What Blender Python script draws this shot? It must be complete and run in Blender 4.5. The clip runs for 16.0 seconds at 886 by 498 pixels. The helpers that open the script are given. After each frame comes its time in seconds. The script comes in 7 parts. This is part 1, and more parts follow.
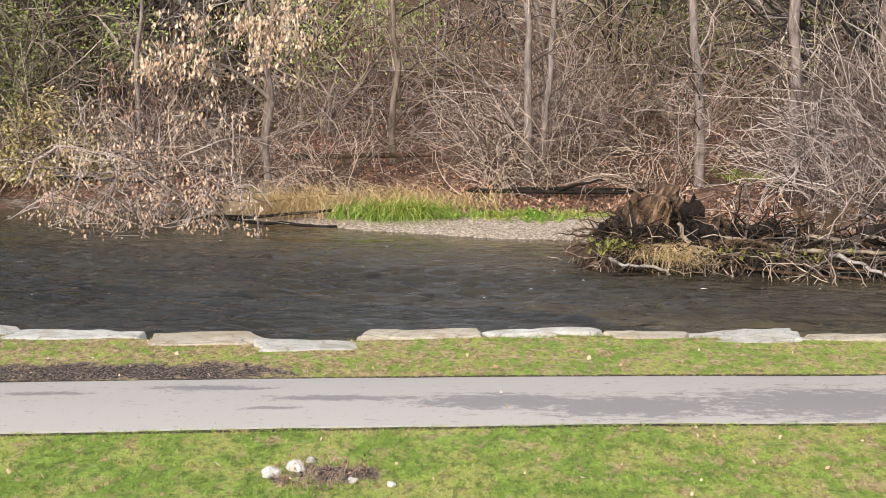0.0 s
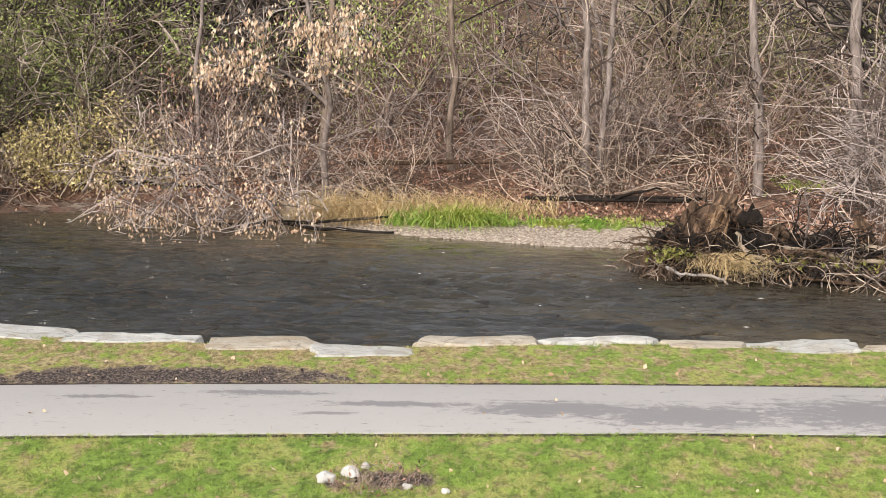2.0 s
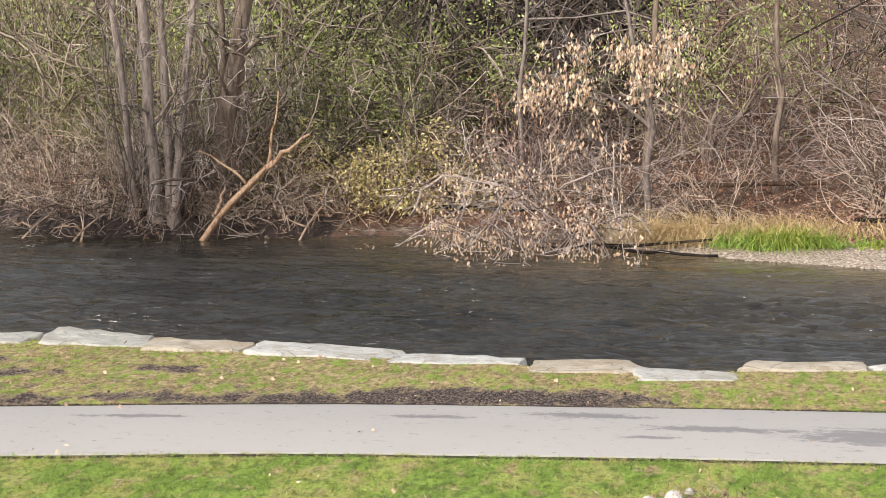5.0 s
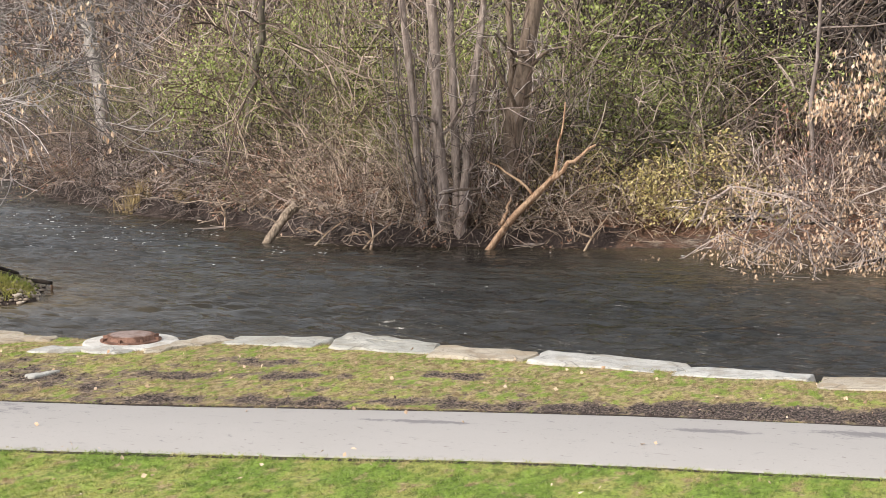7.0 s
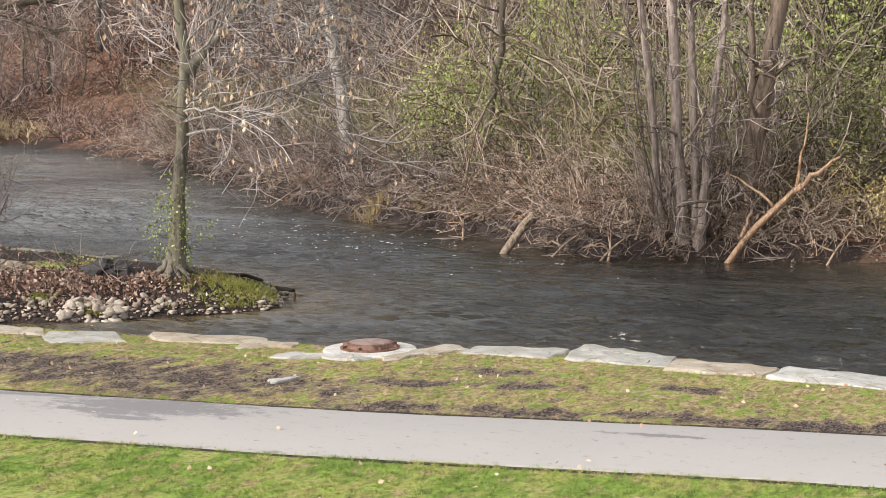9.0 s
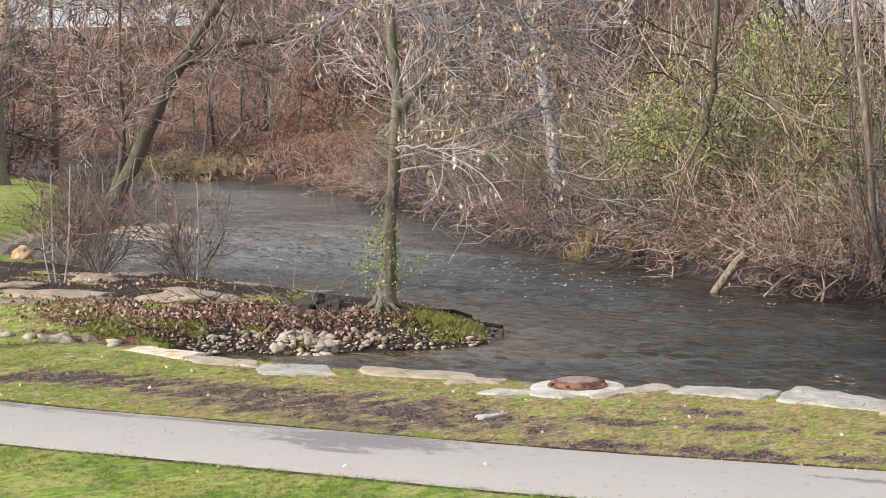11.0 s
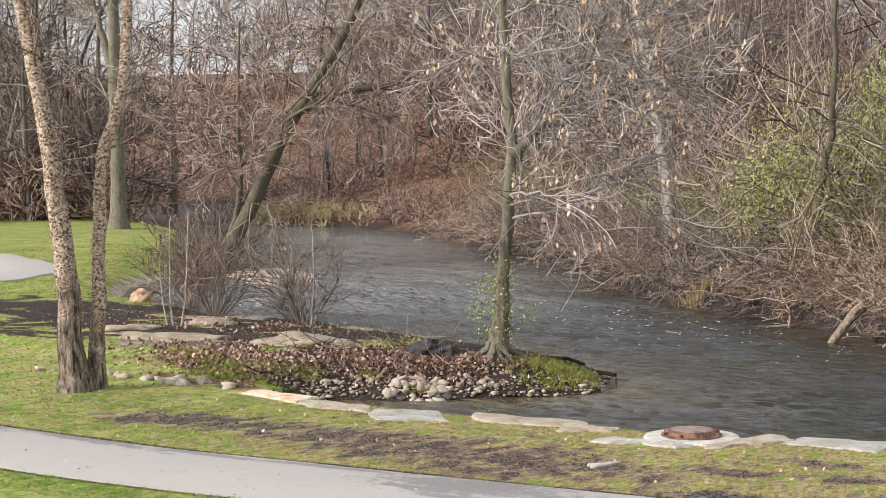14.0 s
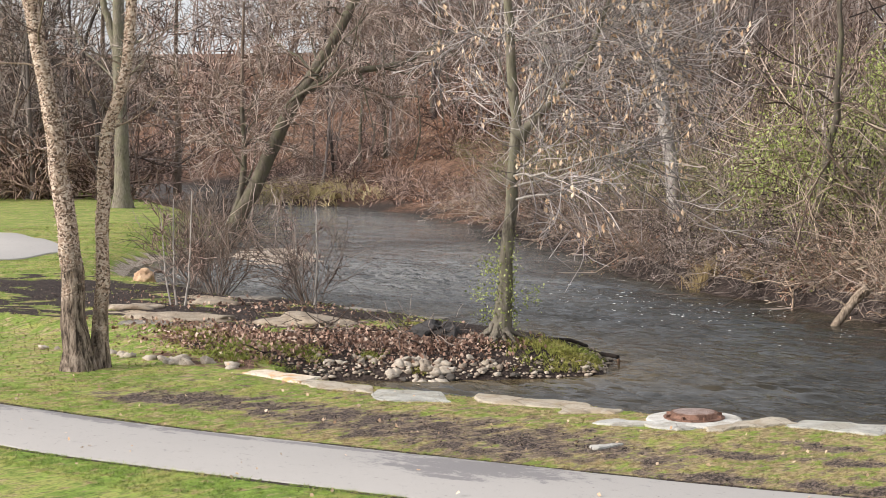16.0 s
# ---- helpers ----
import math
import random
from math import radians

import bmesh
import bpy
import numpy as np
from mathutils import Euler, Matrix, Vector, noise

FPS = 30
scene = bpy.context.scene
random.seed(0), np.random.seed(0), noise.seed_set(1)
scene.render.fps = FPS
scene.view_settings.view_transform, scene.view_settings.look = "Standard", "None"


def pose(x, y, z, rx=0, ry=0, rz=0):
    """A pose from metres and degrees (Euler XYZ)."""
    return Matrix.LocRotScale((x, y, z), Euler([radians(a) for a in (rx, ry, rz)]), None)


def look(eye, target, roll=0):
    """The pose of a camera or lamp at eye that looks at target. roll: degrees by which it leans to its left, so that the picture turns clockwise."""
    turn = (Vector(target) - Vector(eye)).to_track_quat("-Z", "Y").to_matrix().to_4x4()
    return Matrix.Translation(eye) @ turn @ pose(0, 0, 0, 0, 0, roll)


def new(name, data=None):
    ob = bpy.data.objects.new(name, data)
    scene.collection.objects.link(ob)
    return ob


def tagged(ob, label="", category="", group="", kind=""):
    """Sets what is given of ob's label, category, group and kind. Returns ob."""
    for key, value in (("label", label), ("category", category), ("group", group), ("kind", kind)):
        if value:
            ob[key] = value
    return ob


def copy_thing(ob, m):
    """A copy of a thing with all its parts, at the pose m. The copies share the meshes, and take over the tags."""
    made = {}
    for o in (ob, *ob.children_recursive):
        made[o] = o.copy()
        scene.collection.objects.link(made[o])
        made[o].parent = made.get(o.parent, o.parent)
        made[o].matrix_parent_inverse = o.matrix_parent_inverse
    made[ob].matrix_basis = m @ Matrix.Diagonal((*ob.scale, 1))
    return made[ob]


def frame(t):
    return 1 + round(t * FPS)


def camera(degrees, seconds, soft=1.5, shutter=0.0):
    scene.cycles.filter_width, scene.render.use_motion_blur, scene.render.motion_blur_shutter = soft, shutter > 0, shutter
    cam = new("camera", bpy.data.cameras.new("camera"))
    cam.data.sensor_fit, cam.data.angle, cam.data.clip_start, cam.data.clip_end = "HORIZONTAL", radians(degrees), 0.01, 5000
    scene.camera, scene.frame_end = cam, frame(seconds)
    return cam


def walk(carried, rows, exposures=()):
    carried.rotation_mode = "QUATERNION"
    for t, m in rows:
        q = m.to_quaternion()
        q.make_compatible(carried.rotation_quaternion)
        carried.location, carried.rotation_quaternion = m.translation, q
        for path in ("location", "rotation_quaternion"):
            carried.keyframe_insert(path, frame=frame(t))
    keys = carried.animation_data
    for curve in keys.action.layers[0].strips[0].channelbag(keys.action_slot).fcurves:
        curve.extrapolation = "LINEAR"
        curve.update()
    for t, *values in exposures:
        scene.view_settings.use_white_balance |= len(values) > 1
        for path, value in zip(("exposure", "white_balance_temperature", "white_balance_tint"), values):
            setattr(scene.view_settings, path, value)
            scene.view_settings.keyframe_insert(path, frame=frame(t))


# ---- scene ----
# Camera: a phone held high on a balcony, turning slowly to the left
EYE = 4.5
cam = camera(29.43, 16.0, soft=0.62)
ROWS = [
    (0, -0, -8, -1.2),
    (0.5, 0.118, -8.072, -1.326),
    (1, 0.492, -8.083, -1.345),
    (1.5, 1.114, -7.979, -1.378),
    (2, 1.941, -7.81, -1.454),
    (2.5, 2.983, -7.583, -1.504),
    (3, 4.313, -7.369, -1.537),
    (5.5, 15.376, -7.099, 0.252),
    (6, 17.711, -7.032, 0.264),
    (6.5, 20.202, -6.907, 0.358),
    (7, 22.695, -6.755, 0.442),
    (7.5, 24.928, -6.613, 0.493),
    (8, 26.937, -6.55, 0.539),
    (8.5, 28.807, -6.522, 0.617),
    (9, 30.78, -6.291, 0.729),
    (9.5, 32.842, -5.97, 0.775),
    (10, 34.86, -5.682, 0.814),
    (12.5, 40.548, -3.977, 0.826),
    (13, 41.127, -3.658, 0.712),
    (13.5, 41.515, -3.396, 0.618),
    (14, 41.716, -3.307, 0.641),
    (14.5, 41.779, -3.347, 0.62),
    (15, 41.787, -3.361, 0.499),
    (15.5, 41.825, -3.568, 0.464),
    (16, 41.841, -3.95, 0.338),
]


def aim(yaw, pitch, roll):
    return pose(0, 0, EYE, 0, 0, yaw) @ pose(0, 0, 0, pitch) @ pose(0, 0, 0, 0, roll) @ pose(0, 0, 0, 90)


walk(cam, [(t, aim(yaw, pitch, roll)) for t, yaw, pitch, roll in ROWS], [(0, 0.60), (3, 0.61), (5.5, 0.66), (10, 0.66), (13, 0.62), (16, 0.62)])

# World: thin high cloud with a soft sun behind the camera
SUN_ELEV, SUN_AZ = 24.0, 206.0
world = bpy.data.worlds.new("world")
scene.world = world
world.use_nodes = True
wn = world.node_tree
sky = wn.nodes.new("ShaderNodeTexSky")
sky.sky_type, sky.sun_disc = "NISHITA", False
sky.sun_elevation, sky.sun_rotation = radians(SUN_ELEV), radians(SUN_AZ)
sky.air_density, sky.dust_density, sky.ozone_density = 1.0, 3.0, 1.0
veil = wn.nodes.new("ShaderNodeMix")  # thin white cloud over the whole sky
veil.data_type, veil.inputs[0].default_value = "RGBA", 0.85
veil.inputs[7].default_value = (5.4, 5.5, 5.75, 1)
wn.links.new(sky.outputs[0], veil.inputs[6])
wn.links.new(veil.outputs[2], wn.nodes["Background"].inputs[0])
wn.nodes["Background"].inputs[1].default_value = 0.106
sun = new("sun", bpy.data.lights.new("sun", "SUN"))
sun.data.energy, sun.data.angle, sun.data.color = 3.1, radians(16), (1.0, 0.935, 0.87)
SUN_TO = Vector((math.sin(radians(SUN_AZ)), math.cos(radians(SUN_AZ)), math.tan(radians(SUN_ELEV)))).normalized()
sun.matrix_world = look(SUN_TO * 50, (0, 0, 0))


# ---- materials ----
def surface(name, rough=0.85, metal=0.0, spec=0.4):
    m = bpy.data.materials.new(name)
    m.use_nodes = True
    nt = m.node_tree
    b = nt.nodes["Principled BSDF"]
    b.inputs["Roughness"].default_value, b.inputs["Metallic"].default_value = rough, metal
    b.inputs["Specular IOR Level"].default_value = spec
    return m, nt, b


def plug(nt, node, key, value):
    if isinstance(value, bpy.types.NodeSocket):
        nt.links.new(value, node.inputs[key])
    else:
        node.inputs[key].default_value = value


def place(nt, scale=(1, 1, 1), space="Object", turn=0.0):
    c = nt.nodes.new("ShaderNodeTexCoord") if space != "World" else nt.nodes.new("ShaderNodeNewGeometry")
    mp = nt.nodes.new("ShaderNodeMapping")
    mp.inputs["Scale"].default_value = scale
    mp.inputs["Rotation"].default_value = (0, 0, turn)
    nt.links.new(c.outputs["Object" if space != "World" else "Position"], mp.inputs[0])
    return mp.outputs[0]


def grain(nt, vec, scale, detail=4.0, rough=0.6, warp=0.0):
    n = nt.nodes.new("ShaderNodeTexNoise")
    nt.links.new(vec, n.inputs["Vector"])
    n.inputs["Scale"].default_value, n.inputs["Detail"].default_value = scale, detail
    n.inputs["Roughness"].default_value, n.inputs["Distortion"].default_value = rough, warp
    return n.outputs["Fac"]


def cells(nt, vec, scale, feature="F1", out="Distance"):
    n = nt.nodes.new("ShaderNodeTexVoronoi")
    nt.links.new(vec, n.inputs["Vector"])
    n.feature, n.inputs["Scale"].default_value = feature, scale
    return n.outputs[out]


def ramp(nt, fac, stops):
    r = nt.nodes.new("ShaderNodeValToRGB")
    while len(r.color_ramp.elements) < len(stops):
        r.color_ramp.elements.new(0.5)
    for e, (at, c) in zip(r.color_ramp.elements, stops):
        e.position = at
        e.color = (*c, 1) if isinstance(c, tuple) else (c, c, c, 1)
    nt.links.new(fac, r.inputs[0])
    return r.outputs[0]


def mixed(nt, fac, a, b, how="MIX"):
    n = nt.nodes.new("ShaderNodeMix")
    n.data_type, n.blend_type = "RGBA", how
    plug(nt, n, 0, fac)
    for key, v in ((6, a), (7, b)):
        plug(nt, n, key, (*v, 1) if isinstance(v, tuple) else v)
    return n.outputs[2]


def calc(nt, how, a, b=0.0, clamp=False):
    n = nt.nodes.new("ShaderNodeMath")
    n.operation, n.use_clamp = how, clamp
    plug(nt, n, 0, a), plug(nt, n, 1, b)
    return n.outputs[0]


def relief(nt, b, height, strength=0.5, dist=0.02):
    n = nt.nodes.new("ShaderNodeBump")
    n.inputs["Strength"].default_value, n.inputs["Distance"].default_value = strength, dist
    nt.links.new(height, n.inputs["Height"])
    nt.links.new(n.outputs[0], b.inputs["Normal"])


def attr(nt, name):
    n = nt.nodes.new("ShaderNodeAttribute")
    n.attribute_name = name
    return n.outputs["Fac"]


def island(nt):
    return nt.nodes.new("ShaderNodeNewGeometry").outputs["Random Per Island"]


def one_of(nt):
    return nt.nodes.new("ShaderNodeObjectInfo").outputs["Random"]


def bark(name, dark, mid, pale, scale=9.0, moss=None):
    m, nt, b = surface(name, 0.9, spec=0.25)
    v = place(nt, (1, 1, 0.22))
    n = grain(nt, v, scale, 6, 0.7, 0.4)
    c = ramp(nt, n, [(0.38, dark), (0.52, mid), (0.68, pale)])
    big = grain(nt, place(nt), 1.3, 3)
    c = mixed(nt, ramp(nt, big, [(0.35, 0.0), (0.7, 0.55)]), c, tuple(0.5 * (p + q) for p, q in zip(mid, pale)))
    if moss:
        c = mixed(nt, ramp(nt, grain(nt, place(nt), 2.2, 4), [(0.42, 0.0), (0.62, 0.75)]), c, moss)
    plug(nt, b, "Base Color", c)
    relief(nt, b, n, 0.8, 0.03)
    return m


def twig(name, dark, pale):
    m, nt, b = surface(name, 0.85, spec=0.3)
    c = ramp(nt, island(nt), [(0.0, tuple(0.18 * k for k in dark)), (0.40, tuple(0.55 * k for k in dark)), (0.64, tuple(0.4 * p + 0.6 * q for p, q in zip(dark, pale))), (1.0, tuple(min(0.9, 1.08 * k) for k in pale))])
    g = grain(nt, place(nt, space="World"), 0.9, 3)
    c = mixed(nt, ramp(nt, g, [(0.42, 0.0), (0.64, 0.55)]), c, tuple(0.5 * k for k in dark))
    c = mixed(nt, ramp(nt, one_of(nt), [(0.5, 0.0), (1.0, 0.3)]), c, (0.36, 0.23, 0.16))
    plug(nt, b, "Base Color", c)
    return m


def foliage(name, stops, rough=0.7):
    m, nt, b = surface(name, rough, spec=0.3)
    c = ramp(nt, island(nt), stops)
    plug(nt, b, "Base Color", c)
    return m


BARK_GREY = bark("bark_grey", (0.09, 0.07, 0.06), (0.23, 0.185, 0.165), (0.40, 0.345, 0.315))
BARK_BROWN = bark("bark_brown", (0.08, 0.06, 0.045), (0.20, 0.15, 0.115), (0.34, 0.27, 0.22))
BARK_MOSSY = bark("bark_mossy", (0.05, 0.043, 0.034), (0.18, 0.155, 0.125), (0.36, 0.32, 0.27), 12, moss=(0.19, 0.18, 0.125))
BARK_PALE = bark("bark_pale", (0.20, 0.175, 0.16), (0.36, 0.325, 0.30), (0.52, 0.48, 0.45))


def birch_bark(name="bark_birch", gain=1.0, low=0.4):
    """Old furrowed bark at the foot, peeling pink and cream sheets above."""
    m, nt, b = surface(name, 0.85, spec=0.25)
    v = place(nt, (1, 1, 1.25))
    warp = nt.nodes.new("ShaderNodeVectorMath")
    warp.operation = "MULTIPLY_ADD"
    n = nt.nodes.new("ShaderNodeTexNoise")
    n.inputs["Scale"].default_value, n.inputs["Detail"].default_value = 8, 4
    nt.links.new(v, n.inputs["Vector"])
    nt.links.new(n.outputs["Color"], warp.inputs[0])
    warp.inputs[1].default_value = (0.12, 0.12, 0.12)
    nt.links.new(v, warp.inputs[2])
    sep = nt.nodes.new("ShaderNodeSeparateColor")
    nt.links.new(cells(nt, warp.outputs[0], 26, out="Color"), sep.inputs[0])
    peel = ramp(nt, sep.outputs[0], [(0.0, (0.06 * gain, 0.04 * gain, 0.03 * gain)), (0.3, (0.24 * gain, 0.16 * gain, 0.12 * gain)), (0.6, (0.48 * gain, 0.36 * gain, 0.29 * gain)), (1.0, (0.72, 0.61, 0.53))])
    old = ramp(nt, grain(nt, place(nt, (1, 1, 0.2)), 12, 6, 0.7, 0.4), [(0.40, (0.03, 0.022, 0.018)), (0.5, (0.19, 0.145, 0.115)), (0.62, (0.40, 0.325, 0.27))])
    z = nt.nodes.new("ShaderNodeSeparateXYZ")
    nt.links.new(place(nt), z.inputs[0])
    up = calc(nt, "ADD", calc(nt, "MULTIPLY", z.outputs[2], 0.3), calc(nt, "MULTIPLY", calc(nt, "SUBTRACT", grain(nt, place(nt), 3, 3), 0.5), 1.2))
    plug(nt, b, "Base Color", mixed(nt, ramp(nt, up, [(low, 0.0), (low + 0.35, 1.0)]), old, peel))
    relief(nt, b, calc(nt, "ADD", sep.outputs[0], grain(nt, place(nt, (1, 1, 0.25)), 14, 5, 0.7)), 0.9, 0.03)
    return m


BARK_CLUMP = bark("bark_clump", (0.09, 0.07, 0.06), (0.29, 0.23, 0.20), (0.53, 0.445, 0.40), 13)
BARK_BIRCH = birch_bark()
BARK_BIRCH_PALE = birch_bark("bark_birch_pale", 1.3, 0.1)
WOOD_DEAD = bark("wood_dead", (0.24, 0.16, 0.11), (0.46, 0.33, 0.23), (0.68, 0.53, 0.40), 6)
WOOD_GREYED = bark("wood_greyed", (0.13, 0.10, 0.07), (0.32, 0.25, 0.18), (0.50, 0.41, 0.31), 6)
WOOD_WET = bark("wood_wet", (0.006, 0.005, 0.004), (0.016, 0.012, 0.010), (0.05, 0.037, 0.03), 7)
WOOD_SPLIT = bark("wood_split", (0.18, 0.09, 0.05), (0.47, 0.30, 0.19), (0.72, 0.53, 0.37), 15)
WOOD_WEATHERED = bark("wood_weathered", (0.07, 0.052, 0.04), (0.25, 0.195, 0.145), (0.50, 0.40, 0.31), 15)
WOOD_ROT = bark("wood_rot", (0.012, 0.009, 0.006), (0.065, 0.041, 0.027), (0.30, 0.19, 0.12), 8)
TWIG_GREY = twig("twig_grey", (0.26, 0.205, 0.185), (0.76, 0.655, 0.60))
TWIG_TAN = twig("twig_tan", (0.25, 0.18, 0.135), (0.80, 0.645, 0.51))
TWIG_RED = twig("twig_red", (0.23, 0.145, 0.12), (0.64, 0.48, 0.415))
TWIG_BUFF = twig("twig_buff", (0.38, 0.28, 0.21), (0.86, 0.71, 0.58))
MULCH_BIT = foliage("mulch_bit", [(0, (0.02, 0.014, 0.012)), (0.5, (0.075, 0.052, 0.046)), (0.85, (0.17, 0.125, 0.11)), (1, (0.36, 0.28, 0.23))], 0.8)
LEAF_SODDEN = foliage("leaf_sodden", [(0, (0.07, 0.038, 0.028)), (0.4, (0.25, 0.145, 0.105)), (0.8, (0.46, 0.31, 0.235)), (1, (0.68, 0.54, 0.44))], 0.55)
BARK_FAR = twig("bark_far", (0.19, 0.155, 0.145), (0.52, 0.45, 0.42))
BARK_DARK = bark("bark_dark", (0.045, 0.037, 0.03), (0.12, 0.10, 0.082), (0.23, 0.195, 0.165), moss=(0.125, 0.12, 0.075))
WOOD_OCHRE = bark("wood_ochre", (0.02, 0.012, 0.008), (0.14, 0.085, 0.05), (0.42, 0.28, 0.17), 14)
TWIG_OLIVE = twig("twig_olive", (0.24, 0.18, 0.15), (0.66, 0.535, 0.45))
TWIG_FROST = twig("twig_frost", (0.36, 0.32, 0.315), (0.72, 0.65, 0.635))
# dark shrubs and sticks; in deep wood and bank it carries shade
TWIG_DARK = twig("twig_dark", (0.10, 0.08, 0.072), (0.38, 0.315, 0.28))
TWIG_SILVER = twig("twig_silver", (0.32, 0.28, 0.25), (0.66, 0.60, 0.55))
LEAF_DRY = foliage("leaf_dry", [(0, (0.42, 0.27, 0.17)), (0.5, (0.62, 0.45, 0.31)), (1, (0.78, 0.62, 0.47))])
LEAF_GREEN = foliage("leaf_green", [(0, (0.12, 0.14, 0.045)), (0.6, (0.26, 0.28, 0.09)), (1, (0.43, 0.42, 0.18))])
LEAF_SHOOT = foliage("leaf_shoot", [(0, (0.18, 0.22, 0.06)), (0.6, (0.34, 0.39, 0.12)), (1, (0.52, 0.55, 0.25))])
LEAF_OLIVE = foliage("leaf_olive", [(0, (0.13, 0.12, 0.045)), (0.4, (0.28, 0.26, 0.095)), (0.6, (0.41, 0.34, 0.16)), (0.8, (0.45, 0.30, 0.20)), (1, (0.66, 0.53, 0.36))])
LEAF_YELLOW = foliage("leaf_yellow", [(0, (0.30, 0.25, 0.09)), (0.6, (0.52, 0.43, 0.18)), (1, (0.70, 0.58, 0.33))])
LEAF_LITTER = foliage("leaf_litter", [(0, (0.08, 0.04, 0.028)), (0.45, (0.28, 0.145, 0.095)), (0.8, (0.47, 0.27, 0.18)), (1, (0.70, 0.50, 0.37))], 0.6)
def grass_blades(name, fresh, dull, straw):
    """Blades in drifts of fresh, dull and straw colour."""
    m, nt, b = surface(name, 0.75, spec=0.25)
    v = place(nt, (0.75, 1, 1))
    patch = ramp(nt, grain(nt, v, 0.8, 4, 0.6), [(0.40, 0.0), (0.60, 1.0)])
    c = mixed(nt, patch, fresh, dull)
    c = mixed(nt, calc(nt, "MULTIPLY", ramp(nt, island(nt), [(0.62, 0.0), (1.0, 1.0)]), 0.5), c, straw)
    c = mixed(nt, calc(nt, "MULTIPLY", ramp(nt, island(nt), [(0.0, 1.0), (0.3, 0.0)]), 0.6), c, tuple(0.42 * k for k in fresh))
    c = mixed(nt, ramp(nt, grain(nt, v, 5.0, 5, 0.7), [(0.50, 0.0), (0.66, 0.6)]), c, tuple(0.5 * p + 0.2 * q for p, q in zip(dull, straw)))
    c = mixed(nt, ramp(nt, grain(nt, v, 10.0, 4, 0.7), [(0.56, 0.0), (0.70, 0.7)]), c, tuple(0.3 * k for k in fresh))
    plug(nt, b, "Base Color", c)
    return m


def turf(nt):
    """Colour of the mown grass by place: fresh and yellowed green, bleached and brown clumps, worn earth."""
    v = place(nt, (1.2, 0.6, 1))
    dry, wear = attr(nt, "dry"), attr(nt, "wear")
    c = mixed(nt, ramp(nt, grain(nt, v, 1.0, 5, 0.65), [(0.46, 0.0), (0.54, 1.0)]), (0.21, 0.32, 0.055), (0.41, 0.42, 0.125))
    c = mixed(nt, ramp(nt, grain(nt, v, 3.3, 4, 0.6), [(0.51, 0.0), (0.58, 0.65)]), c, (0.33, 0.46, 0.085))
    c = mixed(nt, ramp(nt, grain(nt, v, 7.0, 4, 0.7), [(0.52, 0.0), (0.57, 0.6)]), c, (0.09, 0.14, 0.03))
    c = mixed(nt, calc(nt, "MULTIPLY", dry, 0.22), c, (0.47, 0.44, 0.12))
    tan = ramp(nt, grain(nt, v, 9, 4, 0.7), [(0.42, (0.26, 0.175, 0.105)), (0.58, (0.58, 0.44, 0.26))])
    c = mixed(nt, ramp(nt, calc(nt, "ADD", calc(nt, "MULTIPLY", dry, 0.155), grain(nt, v, 4.0, 6, 0.66)), [(0.57, 0.0), (0.67, 0.85)]), c, tan)
    c = mixed(nt, ramp(nt, calc(nt, "ADD", calc(nt, "MULTIPLY", dry, 0.09), grain(nt, place(nt, (1.2, 0.7, 1), turn=0.6), 6.5, 5, 0.66)), [(0.65, 0.0), (0.73, 0.8)]), c, (0.14, 0.10, 0.06))
    soil = ramp(nt, grain(nt, v, 22, 5, 0.8), [(0.42, (0.017, 0.013, 0.013)), (0.50, (0.080, 0.060, 0.056)), (0.58, (0.29, 0.22, 0.19))])
    rag = calc(nt, "MULTIPLY", calc(nt, "SUBTRACT", grain(nt, v, 2.2, 8, 0.74, 0.3), 0.5), 5.5)
    edge = calc(nt, "ADD", wear, calc(nt, "MULTIPLY", rag, calc(nt, "MULTIPLY", wear, 5.0, True)))
    c = mixed(nt, ramp(nt, edge, [(0.42, 0.0), (0.62, 0.9)]), c, ramp(nt, grain(nt, v, 14, 4, 0.7), [(0.42, (0.12, 0.085, 0.07)), (0.58, (0.36, 0.27, 0.21))]))
    return mixed(nt, ramp(nt, edge, [(0.85, 0.0), (1.02, 1.0)]), c, soil)


def turf_blades():
    m, nt, b = surface("turf_blades", 0.8, spec=0.2)
    c = turf(nt)
    c = mixed(nt, ramp(nt, island(nt), [(0.0, 0.62), (0.4, 0.0)]), c, (0.02, 0.02, 0.008))
    c = mixed(nt, ramp(nt, island(nt), [(0.72, 0.0), (1.0, 0.4)]), c, (0.62, 0.56, 0.32))
    plug(nt, b, "Base Color", c)
    return m


TURF = turf_blades()
GRASS_LUSH = grass_blades("grass_lush", (0.23, 0.43, 0.06), (0.42, 0.48, 0.09), (0.64, 0.60, 0.26))
GRASS_STRAW = grass_blades("grass_straw", (0.72, 0.53, 0.28), (0.58, 0.43, 0.22), (0.84, 0.70, 0.46))
GRASS_REED = grass_blades("grass_reed", (0.68, 0.55, 0.34), (0.60, 0.52, 0.27), (0.82, 0.72, 0.52))
GRASS_SEDGE = grass_blades("grass_sedge", (0.44, 0.34, 0.17), (0.36, 0.27, 0.14), (0.64, 0.52, 0.33))
MOSS = grass_blades("moss_blades", (0.22, 0.28, 0.05), (0.33, 0.31, 0.085), (0.48, 0.41, 0.17))


